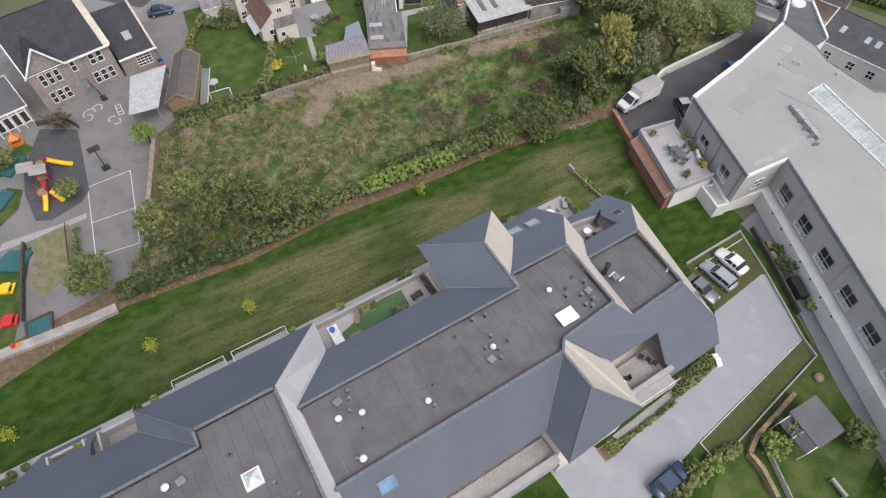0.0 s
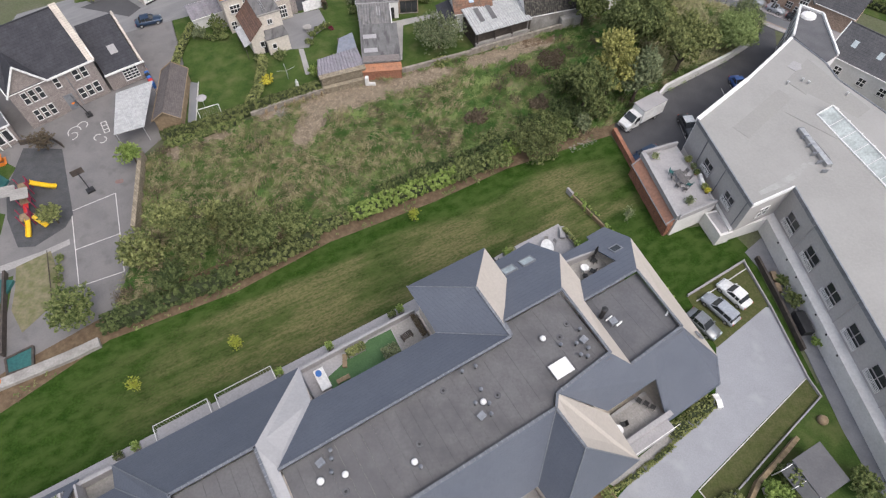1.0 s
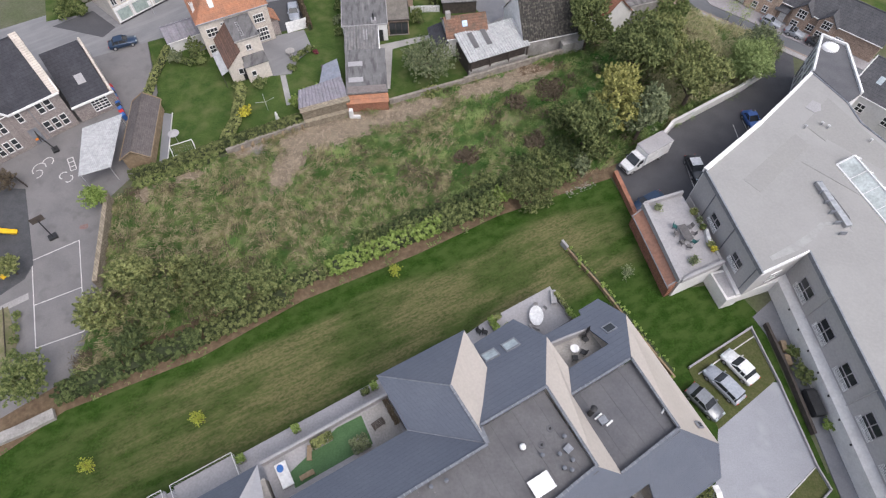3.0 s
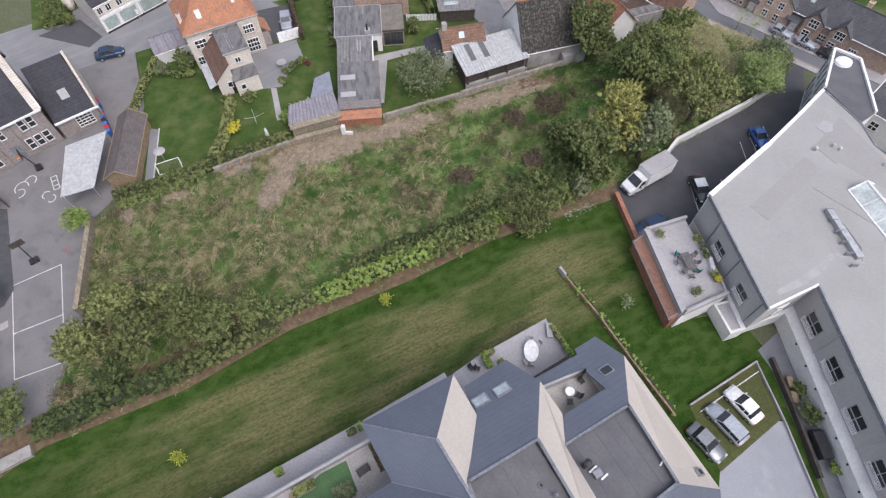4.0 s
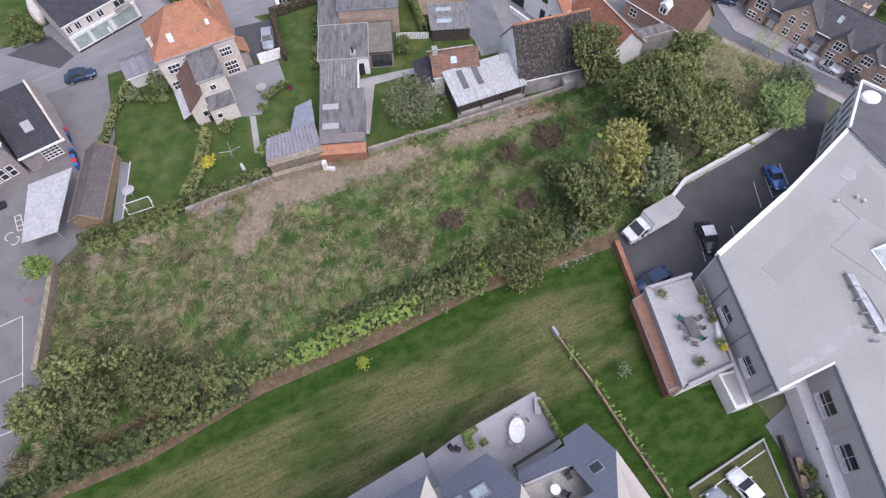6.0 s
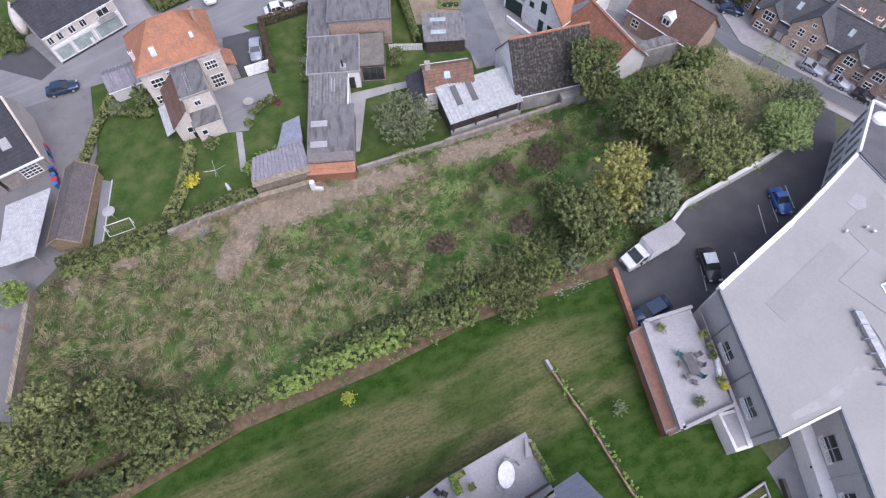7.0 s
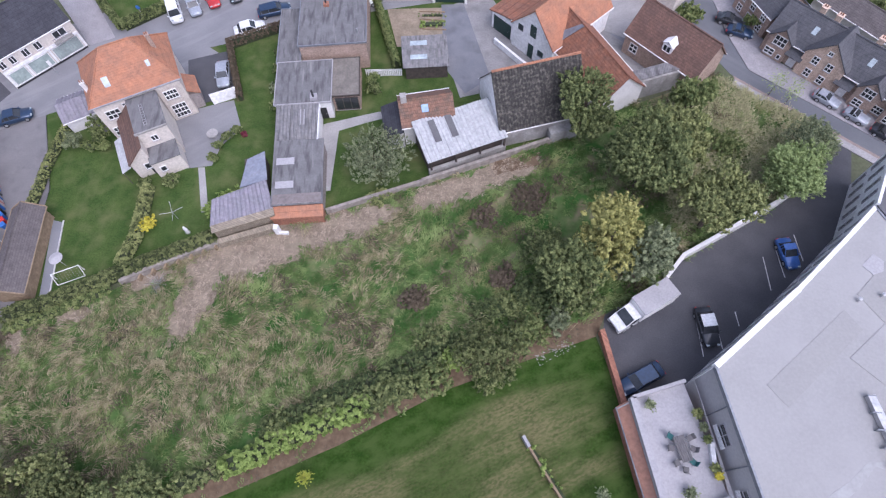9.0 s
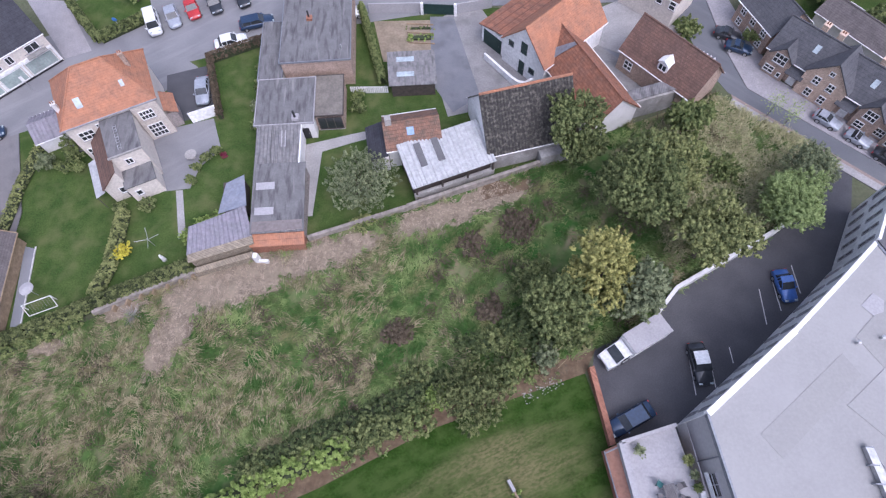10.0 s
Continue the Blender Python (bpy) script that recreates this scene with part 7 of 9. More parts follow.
def blades(name, x, y, z, length, width, seed, spread=0.5, lift=0.35):
    """Long thin bent grass blades that lean together, as wind and rain have laid them."""
    g = np.random.default_rng(seed)
    n = len(x)
    lean = np.array([3.4 * noise.noise((a * 0.11, b * 0.11, 5.0)) + 1.6 * noise.noise((a * 0.45, b * 0.45, 9.0)) for a, b in zip(x, y)]) + g.normal(size=n) * spread - 0.6
    d = np.stack([np.cos(lean), np.sin(lean), np.zeros(n)], 1)
    sd = np.stack([-np.sin(lean), np.cos(lean), np.zeros(n)], 1) * (width * g.uniform(0.6, 1.3, n))[:, None]
    ln = (length * g.uniform(0.5, 1.3, n))[:, None]
    up = np.array([0, 0, 1.0]) * (length * lift * g.uniform(0.4, 1.3, n))[:, None]
    p = np.stack([x, y, z], 1)
    v = np.stack([p - sd * 0.5, p + sd * 0.5, p + d * ln * 0.55 + up + sd * 0.5, p + d * ln * 0.55 + up - sd * 0.5, p + d * ln + up * 0.7], 1).reshape(-1, 3)
    i = np.arange(n)[:, None] * 5
    f = np.concatenate([i + [0, 1, 2], i + [0, 2, 3], i + [3, 2, 4]], 1).reshape(-1, 3)
    me = bpy.data.meshes.new(name)
    me.from_pydata(v.tolist(), [], f.tolist())
    return me


def tufts(name, label, poly, count, length, leaf, seed, freq, level, tall=0.2, avoid=(), only=(), width=0.06, lift=0.35, spread=0.5, k=5, clump=0.16, slope=0.0):
    """Grass in tussocks over an outline, thick where a slow wave is high: ONE mesh. slope: how much thicker it grows to the west."""
    g = np.random.default_rng(seed)
    px, py = np.array(poly).T
    x, y = g.uniform(px.min(), px.max(), count), g.uniform(py.min(), py.max(), count)
    keep = inside(poly, x, y)
    x, y = x[keep], y[keep]
    wave = np.array([noise.noise((a * freq + seed, b * freq * 0.7, seed * 0.3)) + 0.5 * noise.noise((a * freq * 3 + seed, b * freq * 3, seed * 0.7)) for a, b in zip(x, y)])
    keep = wave + g.normal(size=len(x)) * 0.12 - slope * (x + 4) > level
    if len(avoid):
        keep &= ~in_spots(avoid, x + g.normal(size=len(x)) * 0.4, y + g.normal(size=len(x)) * 0.4)
    if len(only):
        keep &= in_spots(only, x + g.normal(size=len(x)) * 0.3, y + g.normal(size=len(x)) * 0.3, 1.1)
    x, y = x[keep], y[keep]
    big = np.repeat(g.uniform(0.55, 1.35, len(x)), k)
    cx = np.repeat(x, k) + g.normal(size=len(x) * k) * clump * big
    cy = np.repeat(y, k) + g.normal(size=len(x) * k) * clump * big
    cz = g.uniform(0.0, tall, len(cx)) * big
    return tagged(part(name, blades(name, cx, cy, cz, length * big, width, seed, spread, lift), leaf), label, kind="stuff")


MEADOW = HEDGE_LINE + [(31.2, 70.4), (33.5, 73.6), (44.5, 81.0), (49.4, 84.8), (53.9, 91.0), (49.4, 95.4), (41.0, 100.4), (29.3, 94.8)] + NORTH_WALL[::-1] + [(-37.2, 45.4)]


def hummocks(x, y):
    """The rough lie of the meadow: low ridges of matted grass that run with the lean of the blades."""
    return 0.26 * max(0.0, noise.noise((x * 0.75 + 0.4 * y, y * 0.95 - 0.5 * x, 2.0)) + 0.15) + 0.14 * max(0.0, noise.noise((x * 1.9, y * 1.9, 6.0)))


STEP = 0.45
gx, gy = np.meshgrid(np.arange(-42, 55, STEP), np.arange(34, 102, STEP))
gin = inside(MEADOW, gx.ravel(), gy.ravel()).reshape(gx.shape)
gdry = in_spots(DRY_SPOTS, gx.ravel(), gy.ravel(), 1.12).reshape(gx.shape)
gno = np.full(gx.shape, -1)
gno[gin] = np.arange(int(gin.sum()))
turf = MB()
turf.v = [(float(x), float(y), -0.06 if dry else 0.0 + hummocks(x, y)) for x, y, dry in zip(gx[gin], gy[gin], gdry[gin])]
turf.f = [tuple(int(gno[j + b, i + a]) for a, b in ((0, 0), (1, 0), (1, 1), (0, 1))) for j in range(gx.shape[0] - 1) for i in range(gx.shape[1] - 1) if gin[j:j + 2, i:i + 2].all()]
tagged(part("meadow_turf", turf, M_MEADOW, smooth=True), "matted hummocky turf of the overgrown meadow", kind="structure")
tufts("meadow_grass", "long rough green meadow grass laid by the wind", MEADOW, 22000, 0.52, L_GRASS, 301, 0.16, -0.35, 0.34, avoid=DRY_SPOTS, width=0.065, k=17, clump=0.22, spread=0.5, lift=0.5)
tufts("dry_meadow_grass", "wisps of dry straw-coloured grass", MEADOW, 15000, 0.8, L_STRAW, 302, 0.17, 0.0, 0.42, avoid=DRY_SPOTS, width=0.05, k=16, clump=0.24, spread=0.3, lift=0.5, slope=0.017)
tufts("brown_weeds", "brown withered dock and nettle stalks in the meadow", MEADOW, 700, 0.55, L_BROWN, 311, 0.2, 0.05, 0.5, avoid=DRY_SPOTS, width=0.07, k=60, clump=0.5, spread=2.0, lift=0.8, slope=0.004)
tufts("dead_grass", "flattened dead grass on the bare patches", MEADOW, 60000, 0.4, L_DEAD, 306, 0.5, -0.25, 0.06, only=DRY_SPOTS, lift=0.15, spread=1.5)
tufts("meadow_weeds", "darker weeds in the meadow", MEADOW, 12000, 0.4, L_DARK, 303, 0.12, 0.22, 0.3, avoid=DRY_SPOTS, width=0.1, spread=2.0)
tufts("tall_weeds", "tall pale weeds on the rough ground by the street", [(33.5, 77.0), (44.5, 81.5), (49.4, 84.8), (53.0, 90.6), (49.4, 94.8), (41.0, 99.8), (33.0, 94.5), (31.0, 88)], 9000, 0.42, L_WEED, 307, 0.3, -0.4, 0.6, width=0.06, k=9, spread=1.6, lift=0.6)
tufts("soil_weeds", "dead weeds and litter on the soil border", LAWN_EDGE[1:] + HEDGE_LINE[::-1], 6000, 0.25, L_BROWN, 304, 0.3, -0.1, 0.1, spread=2.0)
tufts("border_weeds", "green weeds on the soil border", LAWN_EDGE[1:] + HEDGE_LINE[::-1], 5000, 0.3, L_GRASS, 305, 0.35, 0.1, 0.2, width=0.09, spread=2.0)
stones, rs = MB(), random.Random(77)
for _ in range(90):
    f, w, r = rs.random(), rs.uniform(-0.6, 0.6), rs.uniform(0.03, 0.09)
    x, y = 18.2 + 3.6 * f - 0.5 * w, 61.2 + 2.2 * f + 0.85 * w
    stones.rings([(x, y, -0.02, r, r * 0.8), (x, y, r * 0.5, r * 0.9, r * 0.7), (x, y, r * 0.85, r * 0.4, r * 0.35)], 6)
tagged(part("stones", stones, M_CONC), "pale stones scattered on the soil by the car park", kind="stuff")
hedge("bramble_bank", "dark bramble bank behind the clipped hedge", [(-8.0, 52.0), (-1.6, 56.0), (5.0, 59.2), (10.6, 62.4)], 1.8, 1.3, L_DEEP, 125)


# ---- vehicles ----
def car(x, y, turn, body_m, label, L=4.2, W=1.74, H=1.45, estate=False, van=False, glass=None, roof_m=None):
    """A car: its nose points along the turn. Lofted body, glass house, roof, wheels and lamps."""
    c = thing("van" if van else "car", label, "van" if van else "car", at(x, y, turn))
    hw = W / 2

    def ring(px, w, zb, zt, r=0.12):
        return [(px, -w, zb + r), (px, -w, zt - r), (px, -w + r, zt), (px, w - r, zt), (px, w, zt - r), (px, w, zb + r), (px, w - r, zb), (px, -w + r, zb)]

    f, b = L / 2, -L / 2
    belt = 0.92 if not van else 1.05
    nose = 0.74 if not van else 1.0
    part("body", MB().sections([ring(b, hw * 0.86, 0.34, belt - 0.12), ring(b + 0.12, hw * 0.95, 0.24, belt), ring(b + 0.9, hw, 0.2, belt + 0.02), ring(0.2, hw, 0.2, belt), ring(f - 1.25 if not van else f - 0.8, hw, 0.2, belt - 0.02), ring(f - 0.35, hw * 0.95, 0.22, nose + 0.04), ring(f, hw * 0.8, 0.32, nose - 0.1)]), body_m, c, "", True)
    r0 = b + (0.25 if estate or van else 0.55)
    w0 = f - (1.2 if not van else 0.75)
    t0, t1 = r0 + (0.25 if estate or van else 0.5), w0 - (0.75 if not van else 0.45)
    tw = hw * 0.78
    g = glass or M_GLASS
    part("glass_house", MB().sections([[(r0, -hw * 0.9, belt - 0.05), (r0, hw * 0.9, belt - 0.05), (t0, tw, H - 0.05), (t0, -tw, H - 0.05)], [(w0, -hw * 0.9, belt - 0.08), (w0, hw * 0.9, belt - 0.08), (t1, tw, H - 0.05), (t1, -tw, H - 0.05)]]), g, c)
    part("roof", MB().slab([(t0 - 0.05, -tw - 0.02, H), (t1 + 0.06, -tw - 0.02, H), (t1 + 0.06, tw + 0.02, H), (t0 - 0.05, tw + 0.02, H)], 0.07), roof_m or body_m, c)
    for s in (-1, 1):
        for px in (t0 + (t1 - t0) * 0.5, t0 + (t1 - t0) * 0.02):
            part("pillar", MB().tube((px, s * (tw + 0.02), H - 0.04), (px - 0.03, s * hw * 0.92, belt - 0.03), 0.05, n=5), body_m, c)
        part("pillar", MB().tube((t1, s * (tw + 0.01), H - 0.04), (w0, s * hw * 0.9, belt - 0.03), 0.045, n=5), body_m, c)
        part("mirror", MB().box(w0 - 0.3, s * (hw + 0.08) - 0.09, belt - 0.02, w0 - 0.15, s * (hw + 0.08) + 0.09, belt + 0.12), body_m, c)
        part("headlight", MB().box(f - 0.3, s * hw * 0.62 - 0.16, nose - 0.14, f - 0.02, s * hw * 0.62 + 0.16, nose - 0.02), M_GLASS_L, c)
        part("tail_light", MB().box(b - 0.01, s * hw * 0.74 - 0.12, belt - 0.35, b + 0.12, s * hw * 0.74 + 0.12, belt - 0.1), M_RED, c)
        for px in (f - 0.8, b + 0.8):
            w = part("wheel", MB().tube((px, s * (hw - 0.2), 0.31), (px, s * (hw + 0.01), 0.31), 0.31, n=16), M_TYRE, c)
            part("rim", MB().tube((px, s * (hw - 0.05), 0.31), (px, s * (hw + 0.025), 0.31), 0.19, n=12), M_METAL, w)
    return c


P_WHITE, P_SILVER = paint("white_car_paint", (0.72, 0.72, 0.72)), paint("silver_car_paint", (0.33, 0.35, 0.39), 0.1)
P_GREY, P_DARK = paint("grey_car_paint", (0.20, 0.21, 0.225), 0.4), paint("dark_car_paint", (0.035, 0.038, 0.045), 0.3)
P_BLUE, P_NAVY, P_RED = paint("blue_car_paint", (0.05, 0.13, 0.38), 0.2), paint("navy_car_paint", (0.025, 0.05, 0.10), 0.3), paint("red_car_paint", (0.42, 0.03, 0.03))
car(34.7, 38.4, 126, P_WHITE, "white hatchback parked on the grass bay", 4.1)
car(32.6, 36.4, 128, P_SILVER, "silver estate car parked on the grass bay", 4.5, estate=True)
car(30.2, 34.4, -50, P_GREY, "grey hatchback parked beside the end slope", 4.1)
car(21.9, 13.2, 36, P_NAVY, "dark blue-green car parked beside the drive", 4.5)
car(28.3, 60.0, 212, P_NAVY, "dark blue pick-up with a silver bed in the car park", 4.8)
car(35.4, 65.9, -80, P_DARK, "black car with a pale roof in the car park", 4.2, roof_m=P_WHITE)
car(45.0, 74.9, -78, P_BLUE, "small blue car in the car park", 3.6, 1.62)
car(-33.6, 107.9, -62, P_WHITE, "white minivan parked by the road", 4.6, 1.8, 1.85, van=True)
car(-31.3, 109.3, -60, P_SILVER, "silver-grey saloon parked by the road", 4.3)
car(-28.9, 110.8, -60, P_RED, "red hatchback parked by the road", 3.8)
car(-26.2, 112.2, -60, P_DARK, "black car parked by the road", 4.3)
car(-22.6, 113.6, -60, P_DARK, "dark car parked by the road", 4.2)
car(-19.3, 108.9, 22, P_NAVY, "dark blue estate car on the road", 4.7, estate=True)
car(-22.0, 105.2, 24, P_WHITE, "white car parked behind the hedge", 4.3)
car(-6.9, 111.4, 12, P_WHITE, "white car parked by the flat-roofed house", 4.2)
car(-23.6, 96.7, -75, P_SILVER, "silver car parked in the side drive", 4.4)
car(-48.9, 88.1, 26, P_NAVY, "dark blue car parked by the school gable", 4.2)
car(53.6, 96.9, -38, P_SILVER, "silver estate car parked on the street", 3.3, 1.45, 1.25, estate=True)
car(56.6, 94.4, -38, P_SILVER, "silver hatchback parked on the street", 3.0, 1.45, 1.25)
car(59.2, 92.0, -38, P_DARK, "black car parked on the street", 3.0, 1.45, 1.25)
car(43.6, 110.2, -22, P_DARK, "black car parked by the corner house", 3.5, 1.5, 1.3)
car(44.7, 108.0, -18, P_NAVY, "dark blue car parked by the corner house", 3.5, 1.5, 1.3)

lorry = thing("box_lorry", "white box lorry parked under the trees", "lorry", at(28.7, 67.2, 214.5))
part("cargo_box", MB().box(-3.4, -1.05, 0.85, 1.0, 1.05, 3.1), M_WHITE, lorry, "white cargo box")
part("box_roof", MB().box(-3.45, -1.1, 3.1, 1.05, 1.1, 3.16), M_CONC_L, lorry, "stained pale box roof")
part("chassis", MB().box(-3.3, -0.8, 0.45, 3.2, 0.8, 0.85), M_BLACK, lorry)
part("cab", MB().sections([[(1.1, -0.98, 0.5), (1.1, 0.98, 0.5), (1.1, 0.9, 2.35), (1.1, -0.9, 2.35)], [(1.9, -0.98, 0.5), (1.9, 0.98, 0.5), (1.9, 0.86, 2.4), (1.9, -0.86, 2.4)], [(2.75, -0.98, 0.5), (2.75, 0.98, 0.5), (2.75, 0.92, 1.5), (2.75, -0.92, 1.5)], [(3.5, -0.9, 0.5), (3.5, 0.9, 0.5), (3.5, 0.84, 1.15), (3.5, -0.84, 1.15)]]), P_WHITE, lorry)
part("windscreen", MB().slab([(1.98, -0.78, 2.38), (2.7, -0.85, 1.58), (2.7, 0.85, 1.58), (1.98, 0.78, 2.38)], 0.05), M_GLASS, lorry)
for s in (-1, 1):
    part("side_window", MB().plate([(1.3, s * 0.965, 1.5), (2.3, s * 0.97, 1.5), (1.9, s * 0.9, 2.15), (1.3, s * 0.92, 2.15)], (0, s, 0.15), 0.03), M_GLASS, lorry)
    part("headlight", MB().box(3.25, s * 0.7 - 0.14, 0.85, 3.52, s * 0.7 + 0.14, 1.05), M_GLASS_L, lorry)
    part("mirror", MB().box(2.2, s * 1.1 - 0.1, 1.5, 2.35, s * 1.1 + 0.1, 1.85), M_BLACK, lorry)
    for px in (2.7, -2.2):
        w = part("wheel", MB().tube((px, s * 0.72, 0.38), (px, s * 0.98, 0.38), 0.38, n=16), M_TYRE, lorry)
        part("rim", MB().tube((px, s * 0.9, 0.38), (px, s * 0.995, 0.38), 0.22, n=12), M_METAL, w)
part("grille", MB().box(3.48, -0.5, 0.6, 3.53, 0.5, 0.85), M_BLACK, lorry)


# ---- walls and fences ----
def run_wall(name, pts, w, h, mat, label, z0=0.0):
    mb = MB()
    for (x0, y0), (x1, y1) in zip(pts[:-1], pts[1:]):
        d = Vector((x1 - x0, y1 - y0, 0)).normalized()
        s = Vector((-d.y, d.x, 0)) * (w / 2)
        e = d * 0.02
        mb.prism([(x0 - e.x + s.x, y0 - e.y + s.y), (x0 - e.x - s.x, y0 - e.y - s.y), (x1 + e.x - s.x, y1 + e.y - s.y), (x1 + e.x + s.x, y1 + e.y + s.y)], z0, h)
    return setting(name, mb, mat, label)


M_OLDWALL = material("old_garden_wall", (0.30, 0.265, 0.235), (0.20, 0.175, 0.15), 0.9, 0.7, 30, 0.5)
run_wall("garden_wall", [(-27.4, 66.5), (-24.0, 68.6), (-17.4, 72.1)], 0.45, 0.9, M_OLDWALL, "old rendered garden wall with broad coping")
run_wall("garden_wall", [(-17.6, 71.9), (-11.8, 74.3)], 0.7, 1.0, M_STONE, "rubble stone wall below the sheet-roofed shed")
run_wall("garden_wall", [(-6.2, 76.9), (4.5, 81.6)], 0.4, 0.8, M_OLDWALL, "old rendered garden wall with broad coping")
run_wall("garden_wall", [(4.5, 81.6), (14.2, 86.1), (20.0, 88.8)], 0.4, 1.0, M_OLDWALL, "old rendered wall below the barn")
for k in range(7):
    x, y = -25.5 + k * 1.25, 66.9 + k * 0.72
    setting("wall_buttress", MB().box(x, y, 0, x + 0.2, y + 0.9, 0.75), M_WOOD, "short timber prop against the garden wall", None)
run_wall("yard_wall", [(-40.3, 58.0), (-37.3, 45.6)], 0.55, 1.7, M_STONE, "pale rubble wall between school yard and meadow")
run_wall("bank_wall", [(-62, 14.6), (-47.6, 24.6), (-39.6, 29.0), (-36.8, 30.8)], 1.2, 0.5, M_CONC, "broad low concrete wall above the lawn")
run_wall("lawn_wall", [(17.0, 53.4), (20.8, 48.0), (23.8, 43.0), (27.6, 37.0)], 0.2, 0.6, M_WOOD, "low tan wall with climbing plants on the lawn")
setting("wall_pier", MB().prism([(16.75, 53.6), (17.0, 53.75), (17.6, 52.8), (17.35, 52.65)], 0, 0.9), M_CONC_L, "white rendered pier at the wall's end")
hedge("wall_climbers", "thin climbing plants along the low lawn wall", [(17.6, 52.8), (21.1, 47.9), (24.1, 43.0), (27.7, 37.4)], 0.5, 0.8, L_LIGHT, 131, 0.12, 60, "climber")
run_wall("bay_kerb", [(29.4, 38.2), (37.3, 43.2)], 0.18, 0.5, M_CONC_L, "pale retaining kerb of the parking bay")
run_wall("bay_kerb", [(30.4, 37.6), (37.4, 42.2)], 0.12, 0.12, M_LINE, "thin pale kerb in the parking bay")
run_wall("drive_kerb", [(37.3, 43.2), (38.7, 37.0), (40.1, 28.5), (40.8, 26.4)], 0.14, 0.35, M_CONC_L, "pale kerb along the drive")
run_wall("drive_kerb", [(40.8, 26.4), (34.0, 20.7), (27.2, 14.9)], 0.14, 0.3, M_CONC_L, "pale kerb along the grass strip")
run_wall("drive_kerb", [(40.1, 28.5), (25.9, 16.9), (27.2, 14.9)], 0.1, 0.06, M_LINE, "thin edging of the drive")
run_wall("alley_wall", [(38.9, 43.6), (39.8, 38.2), (40.6, 31.6)], 0.3, 0.8, M_WOOD_D, "dark timber wall along the alley")
for y in (38.8, 40.4):
    setting("planter_box", MB().box(39.9, y, 0, 40.5, y + 1.2, 0.6), M_WOOD, "timber planter in the alley")
tree(41.0, 37.6, 2.2, 1.1, L_DARK, "dark evergreen shrub in the alley", 140, 6, size=0.16, name="bush", trunk=0.3)
tree(40.9, 40.2, 1.4, 0.8, L_MID, "flowering shrub in the alley", 141, 5, size=0.14, name="bush", trunk=0.2)
tree(42.2, 32.6, 1.2, 0.6, L_LIGHT, "round clipped bush in the alley", 142, 5, size=0.12, name="bush", trunk=0.2)
van = thing("covered_trailer", "dark covered trailer in the alley", "trailer", at(41.3, 34.6, 98))
part("body", MB().sections([[(-1.3, -0.6, 0.4), (-1.3, 0.6, 0.4), (-1.3, 0.55, 1.3), (-1.3, -0.55, 1.3)], [(1.2, -0.6, 0.4), (1.2, 0.6, 0.4), (1.2, 0.55, 1.35), (1.2, -0.55, 1.35)], [(1.5, -0.5, 0.45), (1.5, 0.5, 0.45), (1.5, 0.45, 1.1), (1.5, -0.45, 1.1)]]), M_BLACK, van)
for s in (-0.62, 0.62):
    part("wheel", MB().tube((0, s - 0.08, 0.28), (0, s + 0.08, 0.28), 0.28, n=12), M_TYRE, van)

# ---- markings ----
def stripe(x0, y0, x1, y1, w=0.1, z=0.0, name="marking", label="thin white painted line"):
    d = Vector((x1 - x0, y1 - y0, 0)).normalized()
    s = Vector((-d.y, d.x, 0)) * (w / 2)
    return setting(name, MB().prism([(x0 + s.x, y0 + s.y), (x0 - s.x, y0 - s.y), (x1 - s.x, y1 - s.y), (x1 + s.x, y1 + s.y)], z - 0.04, z), M_LINE, label)


for a in [(42.6, 74.6, 42.8, 70.7), (44.1, 75.8, 44.5, 72.3), (34.5, 67.8, 34.9, 62.9), (38.7, 68.0, 38.9, 66.4), (36.6, 66.4, 36.9, 63.8), (46.4, 77.6, 46.8, 74.4)]:
    stripe(*a, 0.1, -0.01, label="white parking bay line")
COURT = [(-47.0, 48.9), (-42.4, 52.0), (-37.3, 40.1), (-41.9, 37.9)]
for a, b in zip(COURT, COURT[1:] + COURT[:1]):
    stripe(*a, *b, 0.1, -0.015, label="white court line on the school yard")
stripe(-44.3, 43.0, -39.6, 45.6, 0.1, -0.012, label="white court line on the school yard")
for x0, y0, x1, y1 in ((-48.9, 64.8, -47.6, 62.8), (-48.3, 65.2, -47.0, 63.2), (-48.9, 64.8, -48.3, 65.2), (-48.5, 64.1, -47.9, 64.5), (-48.0, 63.4, -47.4, 63.8), (-47.6, 62.8, -47.0, 63.2)):
    stripe(x0, y0, x1, y1, 0.12, -0.012, label="painted hopscotch grid on the asphalt")
for cx, cy, r, turn, flip in ((-52.0, 63.0, 0.85, 0.4, 1), (-51.3, 64.2, 0.7, 3.4, -1), (-51.8, 62.1, 0.6, 2.4, -1), (-48.3, 62.0, 0.5, 1.0, 1), (-47.4, 61.5, 0.5, 4.2, 1)):
    for k in range(6):
        a0, a1 = turn + flip * k * 0.62, turn + flip * (k + 1.1) * 0.62
        stripe(cx + r * math.cos(a0), cy + r * math.sin(a0) * 1.2, cx + r * math.cos(a1), cy + r * math.sin(a1) * 1.2, 0.12, -0.012, label="painted winding game on the asphalt")
blob("paint_spot", -42.6, 54.0, 0.55, 0.4, 20, -0.015, material("worn_red_paint", (0.22, 0.13, 0.12), (0.19, 0.14, 0.13), 0.9, 0.5), "worn red painted spot on the yard", 61, 14)

